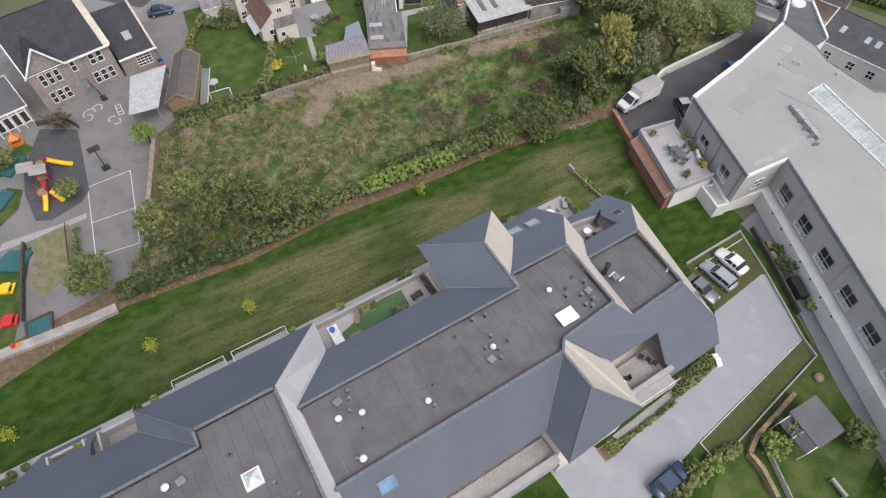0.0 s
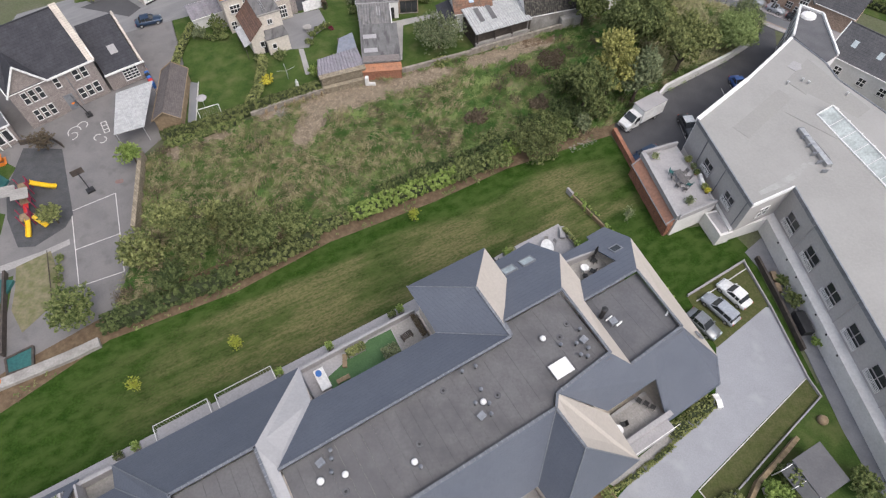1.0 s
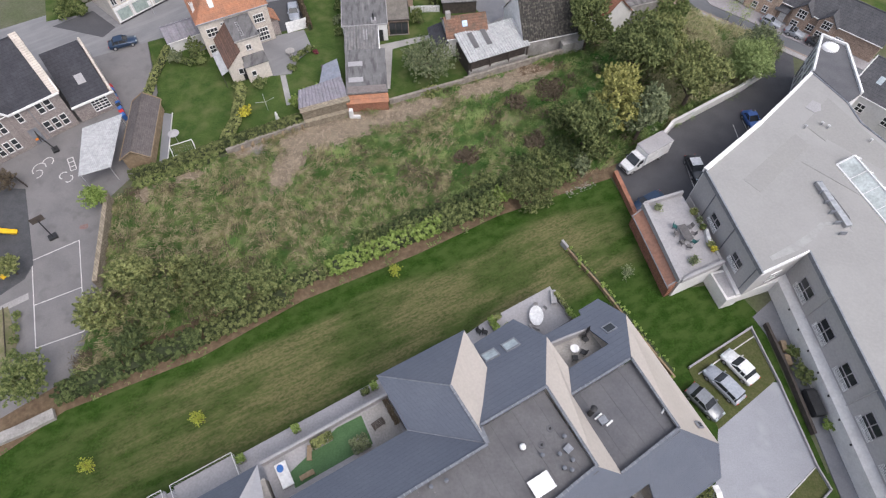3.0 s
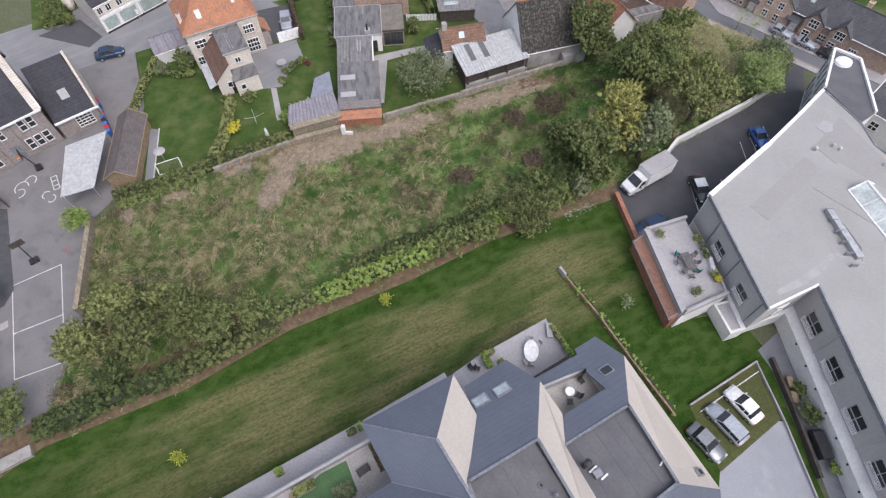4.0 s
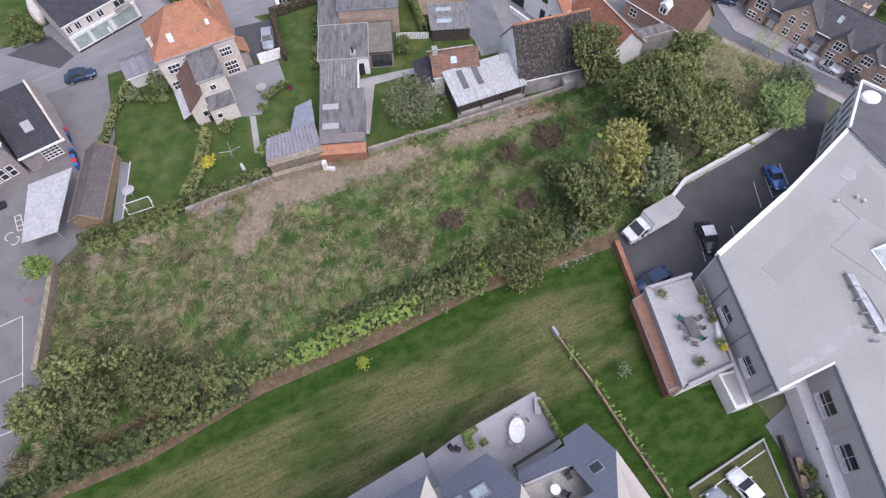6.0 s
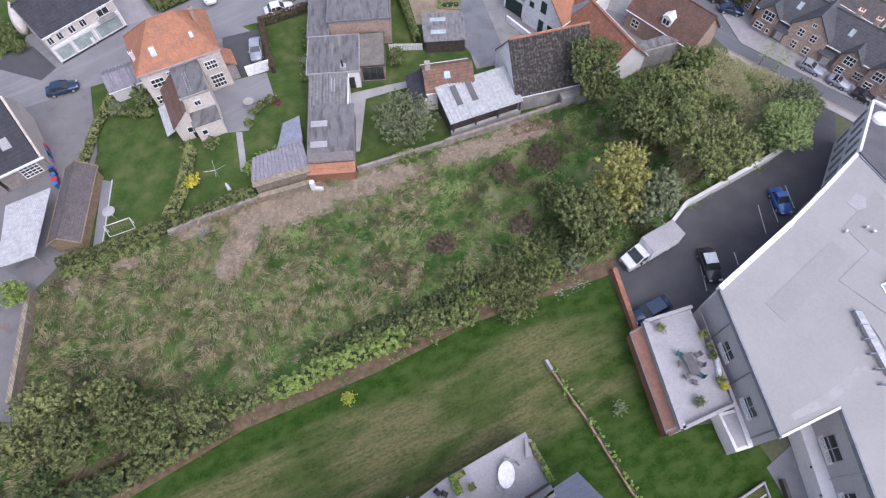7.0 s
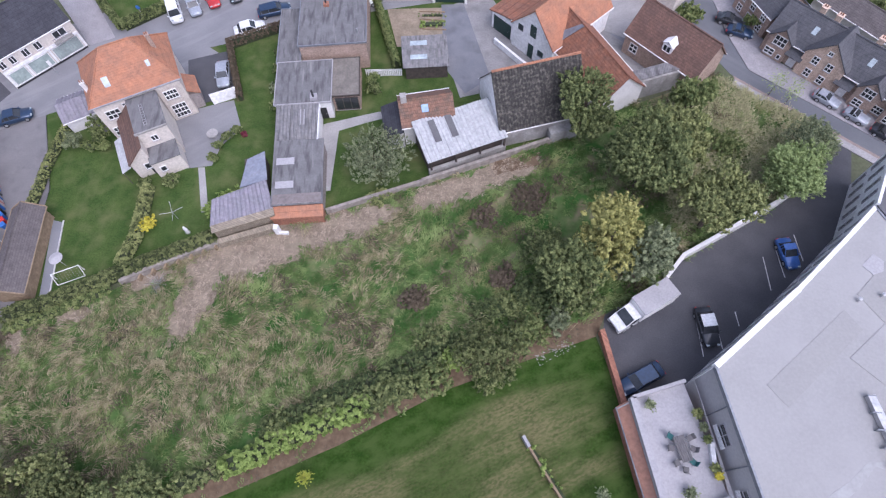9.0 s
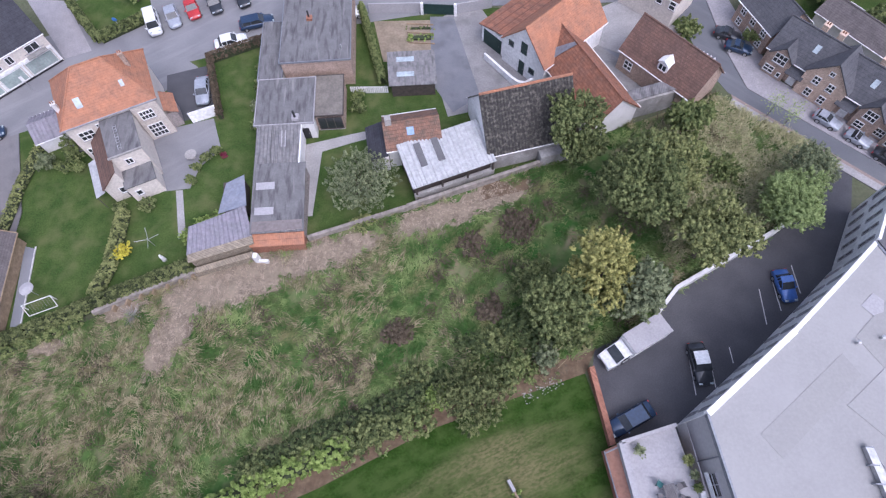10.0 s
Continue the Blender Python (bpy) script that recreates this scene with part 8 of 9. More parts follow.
# ---- school yard and playground ----
sheet("play_surface", [(-57.8, 59.6), (-52.4, 59.6), (-46.6, 48.4), (-46.8, 46.4), (-49.4, 43.4), (-51.4, 43.2), (-54.6, 47.4), (-56.8, 52.0)], 0.0, M_RUBBER, "dark rubber play surface")
sheet("sand_patch", [(-50.4, 40.4), (-47.2, 42.8), (-44.2, 38.4), (-43.8, 35.8), (-46.0, 31.9), (-48.4, 34.6), (-49.2, 37.4)], 0.0, material("worn_sandy_grass", (0.20, 0.175, 0.11), (0.13, 0.135, 0.06), 0.95, 1.0, 30, 0.4), "worn sandy patch of grass")
sheet("yard_path", [(-54.0, 39.6), (-48.4, 42.6), (-45.6, 44.6), (-45.2, 43.8), (-48.2, 41.6), (-53.8, 38.4)], -0.01, M_PAVE, "pale paved path across the yard")
for q, z in (([(-62, 50), (-59.2, 57), (-57.2, 56), (-57.6, 50.6)], 0.0), ([(-58.6, 44.0), (-57.4, 48.6), (-55.2, 48.2), (-54.4, 45.0), (-55.6, 41.6)], 0.0), ([(-54.6, 33.0), (-52.6, 38.0), (-50.2, 39.2), (-48.4, 33.0), (-46.6, 26.2), (-52, 23.5)], 0.0)):
    sheet("turf", q, z, M_GARDEN, "green grass in the school garden")
for q in ([(-59.2, 50.6), (-58.4, 54.4), (-57.0, 53.6), (-57.6, 50.2)], [(-58.2, 45.2), (-57.6, 48.0), (-55.8, 47.6), (-56.2, 44.4)], [(-53.4, 35.4), (-52.4, 38.4), (-49.6, 38.4), (-49.8, 35.4)]):
    setting("sandpit_cover", MB().prism(q, 0, 0.35), M_TEAL, "teal tarpaulin over a sandpit")
pool = thing("sandpit", "timber-edged sandpit under a teal cover", "sandpit")
PQ = [(-46.2, 28.6), (-43.9, 30.2), (-42.9, 27.9), (-45.2, 26.9)]
part("cover", MB().prism(PQ, 0, 0.3), M_TEAL, pool)
for a, b in zip(PQ, PQ[1:] + PQ[:1]):
    part("edge_board", MB().tube((a[0], a[1], 0.3), (b[0], b[1], 0.3), 0.16, n=4), M_WOOD_D, pool)

frame_t = thing("climbing_frame", "red and yellow climbing frame with slides", "play frame", at(-52.4, 49.8, 118))
for x, y in ((2.4, 0.2), (-0.2, 0.2), (-3.0, 0.4)):
    for dx in (-0.6, 0.6):
        for dy in (-0.6, 0.6):
            part("post", MB().tube((x + dx, y + dy, 0), (x + dx, y + dy, 2.3), 0.06, n=6), M_MAROON, frame_t)
    part("deck", MB().box(x - 0.65, y - 0.65, 1.2, x + 0.65, y + 0.65, 1.28), M_WOOD, frame_t)
    part("panel", MB().box(x - 0.65, y - 0.68, 1.28, x + 0.65, y - 0.6, 2.0), M_MAROON, frame_t)
for x, y in ((-0.2, 0.2), (0.9, 1.6)):
    part("roof", MB().slab([(x - 0.95, y - 0.95, 2.4), (x + 0.95, y - 0.95, 2.4), (x + 0.95, y + 0.95, 2.75), (x - 0.95, y + 0.95, 2.75)], 0.08), M_CONC, frame_t)
part("bridge", MB().box(0.4, -0.1, 1.2, 1.8, 0.5, 1.28).box(-2.4, -0.1, 1.2, -0.8, 0.5, 1.28), M_RED, frame_t)


def chute(parent, p, q, mat):
    p, q = Vector(p), Vector(q)
    prev = None
    mb = MB()
    rows = []
    for i in range(8):
        f = i / 7
        c = p.lerp(q, f)
        c.z = q.z + (p.z - q.z) * (1 - f) ** 1.4
        d = (q - p).normalized()
        s = Vector((-d.y, d.x, 0)).normalized() * 0.28
        rows.append([c - s + Vector((0, 0, 0.22)), c - s * 0.9, c + s * 0.9, c + s + Vector((0, 0, 0.22)), c + s * 1.1 + Vector((0, 0, 0.22)), c + s - Vector((0, 0, 0.08)), c - s - Vector((0, 0, 0.08)), c - s * 1.1 + Vector((0, 0, 0.22))])
    mb.sections(rows)
    return part("slide", mb, mat, parent, "yellow slide")


chute(frame_t, (2.6, -0.6, 1.3), (1.6, -3.2, 0.25), M_YELLOW)
chute(frame_t, (-3.6, 0.2, 1.2), (-5.4, 0.8, 0.2), M_YELLOW)
chute(frame_t, (-3.2, -0.4, 1.2), (-4.6, -1.4, 0.2), M_YELLOW)


def hoop(x, y, turn):
    h = thing("basketball_hoop", "dark basketball stand on the school yard", "basketball hoop", at(x, y, turn))
    part("base", MB().box(-0.5, -0.4, 0, 0.5, 0.4, 0.3), M_BLACK, h)
    part("pole", MB().tube((0, 0, 0.3), (0, 0.5, 3.0), 0.07, n=8), M_BLACK, h)
    part("board", MB().box(-0.75, 0.55, 2.7, 0.75, 0.62, 3.6), M_WOOD_D, h)
    part("ring", MB().rings([(0, 0.9, 2.75, 0.24, 0.24), (0, 0.9, 2.79, 0.24, 0.24)], 14), M_ORANGE, h)


hoop(-45.7, 52.3, 40)
hoop(-51.0, 66.3, 130)
for x, y, tu, m, lab in ((-50.3, 33.0, 10, M_YELLOW, "yellow plastic picnic table in the school garden"), (-48.1, 28.9, 15, M_RED, "red plastic picnic table in the school garden"), (-59.6, 56.6, 30, M_ORANGE, "orange play house in the school garden")):
    b = thing("play_table" if m is not M_ORANGE else "play_house", lab, "play table" if m is not M_ORANGE else "play house", at(x, y, tu))
    part("top", MB().box(-0.45, -0.75, 0.5, 0.45, 0.75, 0.58) if m is not M_ORANGE else MB().add([(-0.7, -0.7, 1.1), (0.7, -0.7, 1.1), (0.7, 0.7, 1.1), (-0.7, 0.7, 1.1), (0, 0, 1.8)], [(0, 1, 4), (1, 2, 4), (2, 3, 4), (3, 0, 4), (3, 2, 1, 0)]), m, b)
    for s in (-1, 1):
        part("bench", MB().box(s * 0.75 - 0.14, -0.75, 0.28, s * 0.75 + 0.14, 0.75, 0.34), m, b)
        part("leg", MB().box(-0.6, s * 0.5 - 0.06, 0, 0.6, s * 0.5 + 0.06, 0.5), m, b)
toy = thing("toy_tractor", "colourful toy tractor on the grass", "toy", at(-45.8, 25.9, 30))
part("body", MB().box(-0.5, -0.25, 0.2, 0.4, 0.25, 0.6), M_ORANGE, toy)
part("seat", MB().box(-0.4, -0.2, 0.6, -0.1, 0.2, 0.9), M_RED, toy)
for px in (-0.35, 0.3):
    for s in (-0.3, 0.3):
        part("wheel", MB().tube((px, s - 0.06, 0.2), (px, s + 0.06, 0.2), 0.2, n=10), M_YELLOW, toy)
cl = thing("slatted_screen", "weathered timber lattice screen in the school yard", "screen")
for k in range(14):
    f = k / 13
    x, y = -47.2 + 2.6 * f, 41.8 - 5.2 * f
    part("slat", MB().tube((x, y, 0.05), (x + 0.5, y + 0.3, 1.2), 0.05, n=4), M_WOOD_D, cl)
for k, (x, y, h, r, lf, lab) in enumerate([(-41.2, 57.2, 3.4, 1.7, L_LIGHT, "bright green tree at the yard corner"), (-39.8, 33.6, 4.4, 2.8, L_MID, "feathery pale green tree in the school yard"), (-54.2, 59.4, 3.0, 1.9, L_BROWN, "sparse brown tree by the school"), (-47.9, 47.0, 3.0, 1.5, L_OLIVE, "thin yellowing tree beside the play surface"), (-58.6, 52.0, 3.0, 1.6, L_OLIVE, "small olive tree in the school garden")]):
    tree(x, y, h, r, lf, lab, 160 + k, 7, size=0.13, per=16 if lf is not L_BROWN else 8)
for k in range(4):
    tree(-45.4 + 0.55 * k, 41.6 - 1.5 * k, 0.9, 0.5, L_MID, "small round clipped shrub by the court", 170 + k, 4, size=0.12, name="bush", trunk=0.15)
run_wall("play_fence", [(-58.4, 60.2), (-54.6, 61.4), (-52.2, 59.9)], 0.12, 0.8, M_WOOD_D, "low dark fence round the play surface")
run_wall("play_fence", [(-51.0, 39.4), (-48.6, 33.6), (-46.6, 29.0)], 0.25, 0.8, M_WOOD_D, "dark timber fence in the school garden")
for k in range(10):
    bk = thing("wheelie_bin", "plastic bin beside the school gable", "bin", at(-43.4 - 0.42 * k, 72.4 + 0.62 * k, 50), "bins by the school")
    part("body", MB().sections([[(-0.22, -0.24, 0), (0.22, -0.24, 0), (0.22, 0.24, 0), (-0.22, 0.24, 0)], [(-0.28, -0.3, 0.95), (0.28, -0.3, 0.95), (0.28, 0.3, 0.95), (-0.28, 0.3, 0.95)]]), (M_BLUE, M_RED, M_BLUE, M_BLACK)[k % 4], bk)
    part("lid", MB().box(-0.3, -0.32, 0.95, 0.3, 0.34, 1.02), (M_BLUE, M_RED, M_BLUE, M_BLACK)[k % 4], bk)

# ---- back gardens ----
sheet("patio", [(-28.4, 90.2), (-21.4, 92.9), (-19.3, 88.4), (-21.2, 85.6), (-21.6, 82.6), (-26.6, 81.6)], 0.0, M_ROAD, "grey paved patio behind the tiled house")
sheet("side_drive", [(-29.4, 99.4), (-23.8, 101.6), (-21.0, 94.0), (-27.0, 91.4)], 0.0, M_ASPHALT, "dark side drive beside the house")
sheet("house_apron", [(-41.6, 94.0), (-29.4, 103.4), (-25.6, 101.0), (-36.6, 86.8), (-40.2, 88.0)], -0.01, M_ROAD, "grey paved strip around the tiled house")
sheet("garden_path", [(-23.2, 82.2), (-22.4, 82.3), (-20.3, 76.2), (-21.1, 76.0)], 0.0, M_PAVE, "straight grey garden path")
sheet("yard_paving", [(-9.2, 89.6), (-3.6, 91.6), (1.9, 93.4), (2.0, 92.4), (-3.2, 90.4), (-6.8, 88.8), (-6.4, 80.0), (-7.4, 79.8)], 0.0, M_PAVE, "pale paved path through the garden")
sheet("farm_yard", [(6.0, 112.0), (10.6, 114.6), (18.5, 101.6), (12.0, 96.4), (8.0, 95.0), (7.0, 98.0)], 0.0, M_CONC_Y, "pale concrete farm yard")
sheet("farm_drive", [(4.2, 111.8), (7.4, 112.0), (10.0, 104.0), (11.8, 98.6), (8.6, 95.7), (5.9, 99.6), (5.3, 102.0)], 0.006, M_TARMAC, "grey tarmac drive through the farm yard")
sheet("inner_yard", [(21.5, 99.8), (26.5, 109.5), (31.0, 110.0), (30.2, 99.6), (27.6, 96.0)], 0.0, M_ROAD2, "grey paved yard behind the farm")
sheet("vegetable_bed", [(-3.4, 110.5), (5.6, 111.3), (6.2, 105.0), (0.6, 103.6), (-1.2, 103.4)], 0.0, M_DRYSOIL, "bare vegetable garden soil")
for i, (x, y) in enumerate(((1.2, 110.2), (1.4, 108.6), (1.7, 106.8))):
    setting("bed_edge", MB().box(x, y, 0, x + 3.6, y + 0.12, 0.15), M_WOOD, "timber edge of a vegetable bed")
hedge("vegetable_row", "row of green vegetables in the bed", [(1.8, 107.6), (5.0, 107.9)], 0.9, 0.4, L_LIGHT, 181, 0.14, 120, "vegetables")
hedge("vegetable_row", "row of young green vegetables", [(1.4, 109.4), (4.8, 109.6)], 0.4, 0.25, L_MID, 182, 0.1, 80, "vegetables")
hedge("hedge", "tall clipped green garden hedge", [(-5.2, 112.0), (-0.6, 99.4)], 0.8, 1.8, L_MID, 183, 0.14, rough=0.2)
run_wall("road_wall", [(-4.2, 112.0), (3.0, 112.6)], 0.2, 1.6, M_CONC_L, "pale garden wall along the road")
run_wall("road_wall", [(7.8, 112.6), (12.5, 114.0)], 0.2, 1.6, M_CONC_L, "pale garden wall along the road")
gt = thing("yard_gate", "dark green double gate between white piers", "gate")
part("leaf", MB().box(3.3, 112.2, 0.1, 7.5, 112.3, 1.7), M_GREEN_P, gt)
for x in (3.1, 7.65):
    part("pier", MB().box(x - 0.18, 112.05, 0, x + 0.18, 112.4, 1.9), M_WHITE, gt)
sh = thing("garden_shed", "dark timber shed with a grey sheet roof", "shed", at(0.7, 97.6, 7))
part("wall", MB().box(0.1, 0.1, 0, 5.5, 4.6, 2.2), M_WOOD_D, sh)
part("roof", MB().slab([(-0.2, -0.1, 2.2), (5.8, -0.1, 2.2), (5.6, 5.0, 2.7), (-0.4, 5.0, 2.7)], 0.1), M_CORR_G, sh)
for y in (1.2, 3.4):
    part("rooflight", MB().slab([(0.8, y, 2.36 + y * 0.1 - 0.1), (3.0, y, 2.36 + y * 0.1 - 0.1), (3.0, y + 0.7, 2.43 + y * 0.1 - 0.1), (0.8, y + 0.7, 2.43 + y * 0.1 - 0.1)], 0.06), M_GLASS_L, sh)
fn = thing("picket_fence", "white picket fence beside the shed", "fence")
for k in range(20):
    x = -4.6 + k * 0.24
    part("picket", MB().box(x, 97.9 + k * 0.02, 0, x + 0.18, 97.95 + k * 0.02, 1.2), M_WHITE, fn)
part("rail", MB().tube((-4.6, 97.98, 0.9), (0.2, 98.4, 0.9), 0.04, n=4), M_WHITE, fn)
hedge("hedge", "brown beech hedge round the garden strip", [(-24.1, 101.9), (-17.6, 105.6)], 0.7, 1.7, L_BEECH, 184, 0.08, rough=0.04)
hedge("hedge", "brown beech hedge along the side drive", [(-23.9, 101.7), (-22.0, 97.0), (-20.2, 92.6)], 0.6, 1.7, L_BEECH, 185, 0.08, rough=0.04)
pn = setting("white_gate", MB().prism([(-23.8, 92.0), (-20.8, 93.5), (-20.85, 93.6), (-23.85, 92.1)], 0, 1.8), M_WHITE, "white boarded gate across the side drive")
for k, (x, y, h, r, lf) in enumerate([(-19.6, 88.0, 0.8, 0.7, L_MID), (-20.6, 86.8, 0.8, 0.7, L_DARK), (-21.3, 85.4, 0.9, 0.6, L_MID), (-21.6, 83.6, 0.8, 0.6, L_MID), (-16.6, 101.0, 1.4, 0.8, L_MID), (-16.4, 98.4, 1.4, 0.8, L_MID), (-15.9, 95.0, 1.3, 0.9, L_GREY), (-15.4, 92.0, 1.3, 0.8, L_MID), (-19.6, 76.0, 1.8, 1.0, L_LIGHT), (-18.4, 77.6, 1.8, 1.0, L_LIGHT), (-16.6, 78.6, 1.6, 0.9, L_LIGHT), (-35.6, 84.4, 1.4, 0.9, L_MID), (-36.6, 85.6, 1.6, 1.0, L_DARK), (-39.4, 84.4, 2.4, 1.2, L_GREY), (-37.2, 86.9, 2.6, 1.3, L_MID), (-25.6, 79.8, 1.6, 0.9, L_DARK), (-3.2, 95.4, 1.6, 1.0, L_DARK), (-3.6, 97.0, 1.4, 0.8, L_MID), (-29.0, 79.2, 1.0, 0.8, L_DARK)]):
    tree(x, y, h, r, lf, "leafy garden shrub beside the paving", 400 + k, 5, size=0.15, name="bush", trunk=0.2, group="garden shrubs")
tree(-26.5, 73.6, 1.7, 0.9, L_BRIGHT, "bright yellow garden shrub", 430, 5, size=0.16, name="bush", trunk=0.3)
tree(-18.6, 87.3, 0.6, 0.4, leafy("magenta_flowers", [(0.35, 0.03, 0.12), (0.25, 0.03, 0.09), (0.10, 0.10, 0.03)]), "magenta flowering plant by the patio", 431, 4, size=0.12, name="bush", trunk=0.1)
hedge("hedge", "rough garden hedge between two lawns", [(-28.0, 68.6), (-27.4, 72.0), (-28.0, 78.6)], 1.3, 1.5, L_OLIVE, 186, 0.11, rough=0.29)
hedge("flower_border", "mixed yellow and green border along the garden", [(-41.4, 74.4), (-41.8, 81.0), (-41.6, 87.0)], 1.1, 1.0, L_OLIVE, 187, 0.1, 160, "border", rough=0.29)
hedge("flower_border", "mixed green border below the garage", [(-41.0, 85.6), (-36.8, 83.9)], 1.0, 0.8, L_MID, 188, 0.1, 160, "border", rough=0.29)
hedge("hedge", "clipped hedge along the road verge", [(-46.6, 111.0), (-40.2, 104.4), (-34.6, 109.0)], 0.9, 1.7, L_DARK, 189, 0.14, rough=0.2)
sheet("shop_yard", [(-54.0, 112.0), (-44.2, 101.4), (-41.0, 103.0), (-48.0, 112.0)], 0.01, M_PAVE2, "grey-brown paved yard beside the shop")
sheet("shop_parking", [(-62.0, 92.2), (-53.0, 89.9), (-51.8, 92.4), (-57.0, 96.4)], 0.012, M_ASPHALT, "dark paved parking beside the shop")
sheet("verge", [(-58.0, 95.6), (-63.5, 93.4), (-70, 108), (-62, 108)], 0.02, M_GARDEN, "grass behind the shop parking")
for k, (x, y, h, r) in enumerate([(-59.8, 96.8, 2.6, 1.5), (-58.2, 95.4, 1.8, 1.1), (-60.6, 94.6, 2.0, 1.2), (-61.6, 97.8, 2.8, 1.6)]):
    tree(x, y, h, r, L_MID, "leafy shrub beside the shop parking", 440 + k, 6, size=0.16, name="bush", trunk=0.3, group="shop shrubs")
sheet("verge", [(-46.8, 111.4), (-40.2, 105.0), (-34.4, 109.6), (-40, 122)], 0.03, M_GARDEN, "short grass behind the hedge")
tree(-37.5, 112.5, 3.0, 1.6, L_MID, "young green tree by the road", 432, 6, size=0.18)
sg = thing("road_sign", "blue round road sign on a grey post", "road sign", at(-37.6, 106.4, 0))
part("post", MB().tube((0, 0, 0), (0, 0, 2.6), 0.04, n=8), M_METAL, sg)
part("disc", MB().tube((0, -0.04, 2.4), (0, -0.01, 2.4), 0.32, n=18), M_BLUE, sg)
bt = thing("covered_boat", "pale covered boat hull lying behind the shop", "boat", at(-60.9, 101.2, -52))
part("hull", MB().sections([[(x, -w, 0.15), (x, w, 0.15), (x, w * 1.15, 0.8), (x, w * 0.5, 1.35), (x, -w * 0.5, 1.35), (x, -w * 1.15, 0.8)] for x, w in ((-3.6, 0.15), (-2.6, 0.55), (-1, 0.75), (1.2, 0.78), (2.8, 0.6), (3.5, 0.3))]), M_RENDER_C, bt, "", True)
for x in (-1.8, 1.8):
    part("support", MB().box(x - 0.12, -0.5, 0, x + 0.12, 0.5, 0.2), M_WOOD_D, bt)
ra = thing("rotary_dryer", "grey rotary clothes dryer on the lawn", "clothes dryer", at(-23.6, 75.0, 25))
part("pole", MB().tube((0, 0, 0), (0, 0, 1.7), 0.035, n=8), M_METAL, ra)
for k in range(4):
    a = k * math.pi / 2
    part("arm", MB().tube((0, 0, 1.5), (1.35 * math.cos(a), 1.35 * math.sin(a), 1.85), 0.025, n=5), M_METAL, ra)
st = thing("garden_ornament", "white stone garden ornament on a plinth", "ornament", at(-21.9, 73.3))
part("figure", MB().rings([(0, 0, 0, 0.3, 0.26), (0, 0, 0.25, 0.26, 0.22), (0, 0, 0.5, 0.2, 0.18), (0, 0, 0.85, 0.24, 0.18), (0, 0, 1.05, 0.1, 0.1), (0, 0, 1.25, 0.12, 0.12), (0, 0, 1.32, 0.03, 0.03)], 12), M_WHITE, st, "", True)
gl = thing("goal", "small white football goal with net on the lawn", "goal", at(-35.0, 66.5, 27))
for a, b in (((0, 0, 0), (0, 0, 1.2)), ((3.0, 0, 0), (3.0, 0, 1.2)), ((0, 0, 1.2), (3.0, 0, 1.2)), ((0, 0, 1.2), (0, -0.8, 0)), ((3.0, 0, 1.2), (3.0, -0.8, 0)), ((0, -0.8, 0), (3.0, -0.8, 0))):
    part("goal_post", MB().tube(a, b, 0.045, n=6), M_WHITE, gl)
for k in range(9):
    part("net_line", MB().tube((0.3 * k + 0.3, 0, 1.2), (0.3 * k + 0.3, -0.8, 0.02), 0.008, n=3), M_CONC_L, gl)
tb = thing("garden_table", "round pale stone garden table with chairs on the patio", "garden table", at(-22.4, 86.9))
part("tabletop", MB().rings([(0, 0, 0.68, 0.7, 0.7), (0, 0, 0.75, 0.72, 0.72), (0, 0, 0.76, 0.6, 0.6)], 20), M_CONC, tb)
part("pedestal", MB().rings([(0, 0, 0, 0.3, 0.3), (0, 0, 0.1, 0.15, 0.15), (0, 0, 0.68, 0.2, 0.2)], 12), M_CONC, tb)
dk2 = setting("deck", MB().prism([(-36.2, 64.4), (-35.2, 64.6), (-37.2, 73.6), (-38.4, 73.8)], -0.1, 0.05), M_ROAD2, "grey tiled deck before the pavilion")
run_wall("deck_edge", [(-35.1, 64.6), (-37.1, 73.8)], 0.12, 0.12, M_LINE, "white edging of the deck")
ub = thing("round_canopy", "pale round parasol beside the pavilion", "parasol", at(-34.6, 68.2))
part("shade", MB().rings([(0, 0, 1.9, 0.75, 0.75), (0, 0, 1.95, 0.74, 0.74), (0, 0, 2.2, 0.1, 0.1)], 14), M_CONC_L, ub)
part("pole", MB().tube((0, 0, 0), (0, 0, 2.0), 0.03, n=6), M_METAL, ub)

# dead shrub in the meadow
ds = thing("dead_shrub", "bare grey dead shrub by the meadow wall", "shrub", at(-23.2, 66.6))
g = np.random.default_rng(77)
for k in range(34):
    a, r, h = g.uniform(0, 6.28), g.uniform(0.7, 1.6), g.uniform(0.5, 1.5)
    p, q = Vector((0, 0, 0)), Vector((r * math.cos(a), r * math.sin(a), h))
    part("branch", MB().tube(p, p.lerp(q, 0.6) + Vector((0, 0, 0.2)), 0.03, 0.02, 5).tube(p.lerp(q, 0.6) + Vector((0, 0, 0.2)), q, 0.02, 0.008, 5), M_CONC, ds)

# ---- terraces of the apartment building ----
def chair(m, mat):
    c = thing("garden_chair", "dark woven garden chair on the terrace", "chair", m, "terrace chairs")
    part("seat", MB().box(-0.24, -0.24, 0.4, 0.24, 0.24, 0.46), mat, c)
    part("backrest", MB().slab([(-0.24, 0.22, 0.46), (0.24, 0.22, 0.46), (0.24, 0.34, 0.9), (-0.24, 0.34, 0.9)], 0.05), mat, c)
    for x in (-0.21, 0.21):
        for y in (-0.21, 0.21):
            part("leg", MB().tube((x, y, 0), (x, y, 0.41), 0.02, n=5), mat, c)
    return c


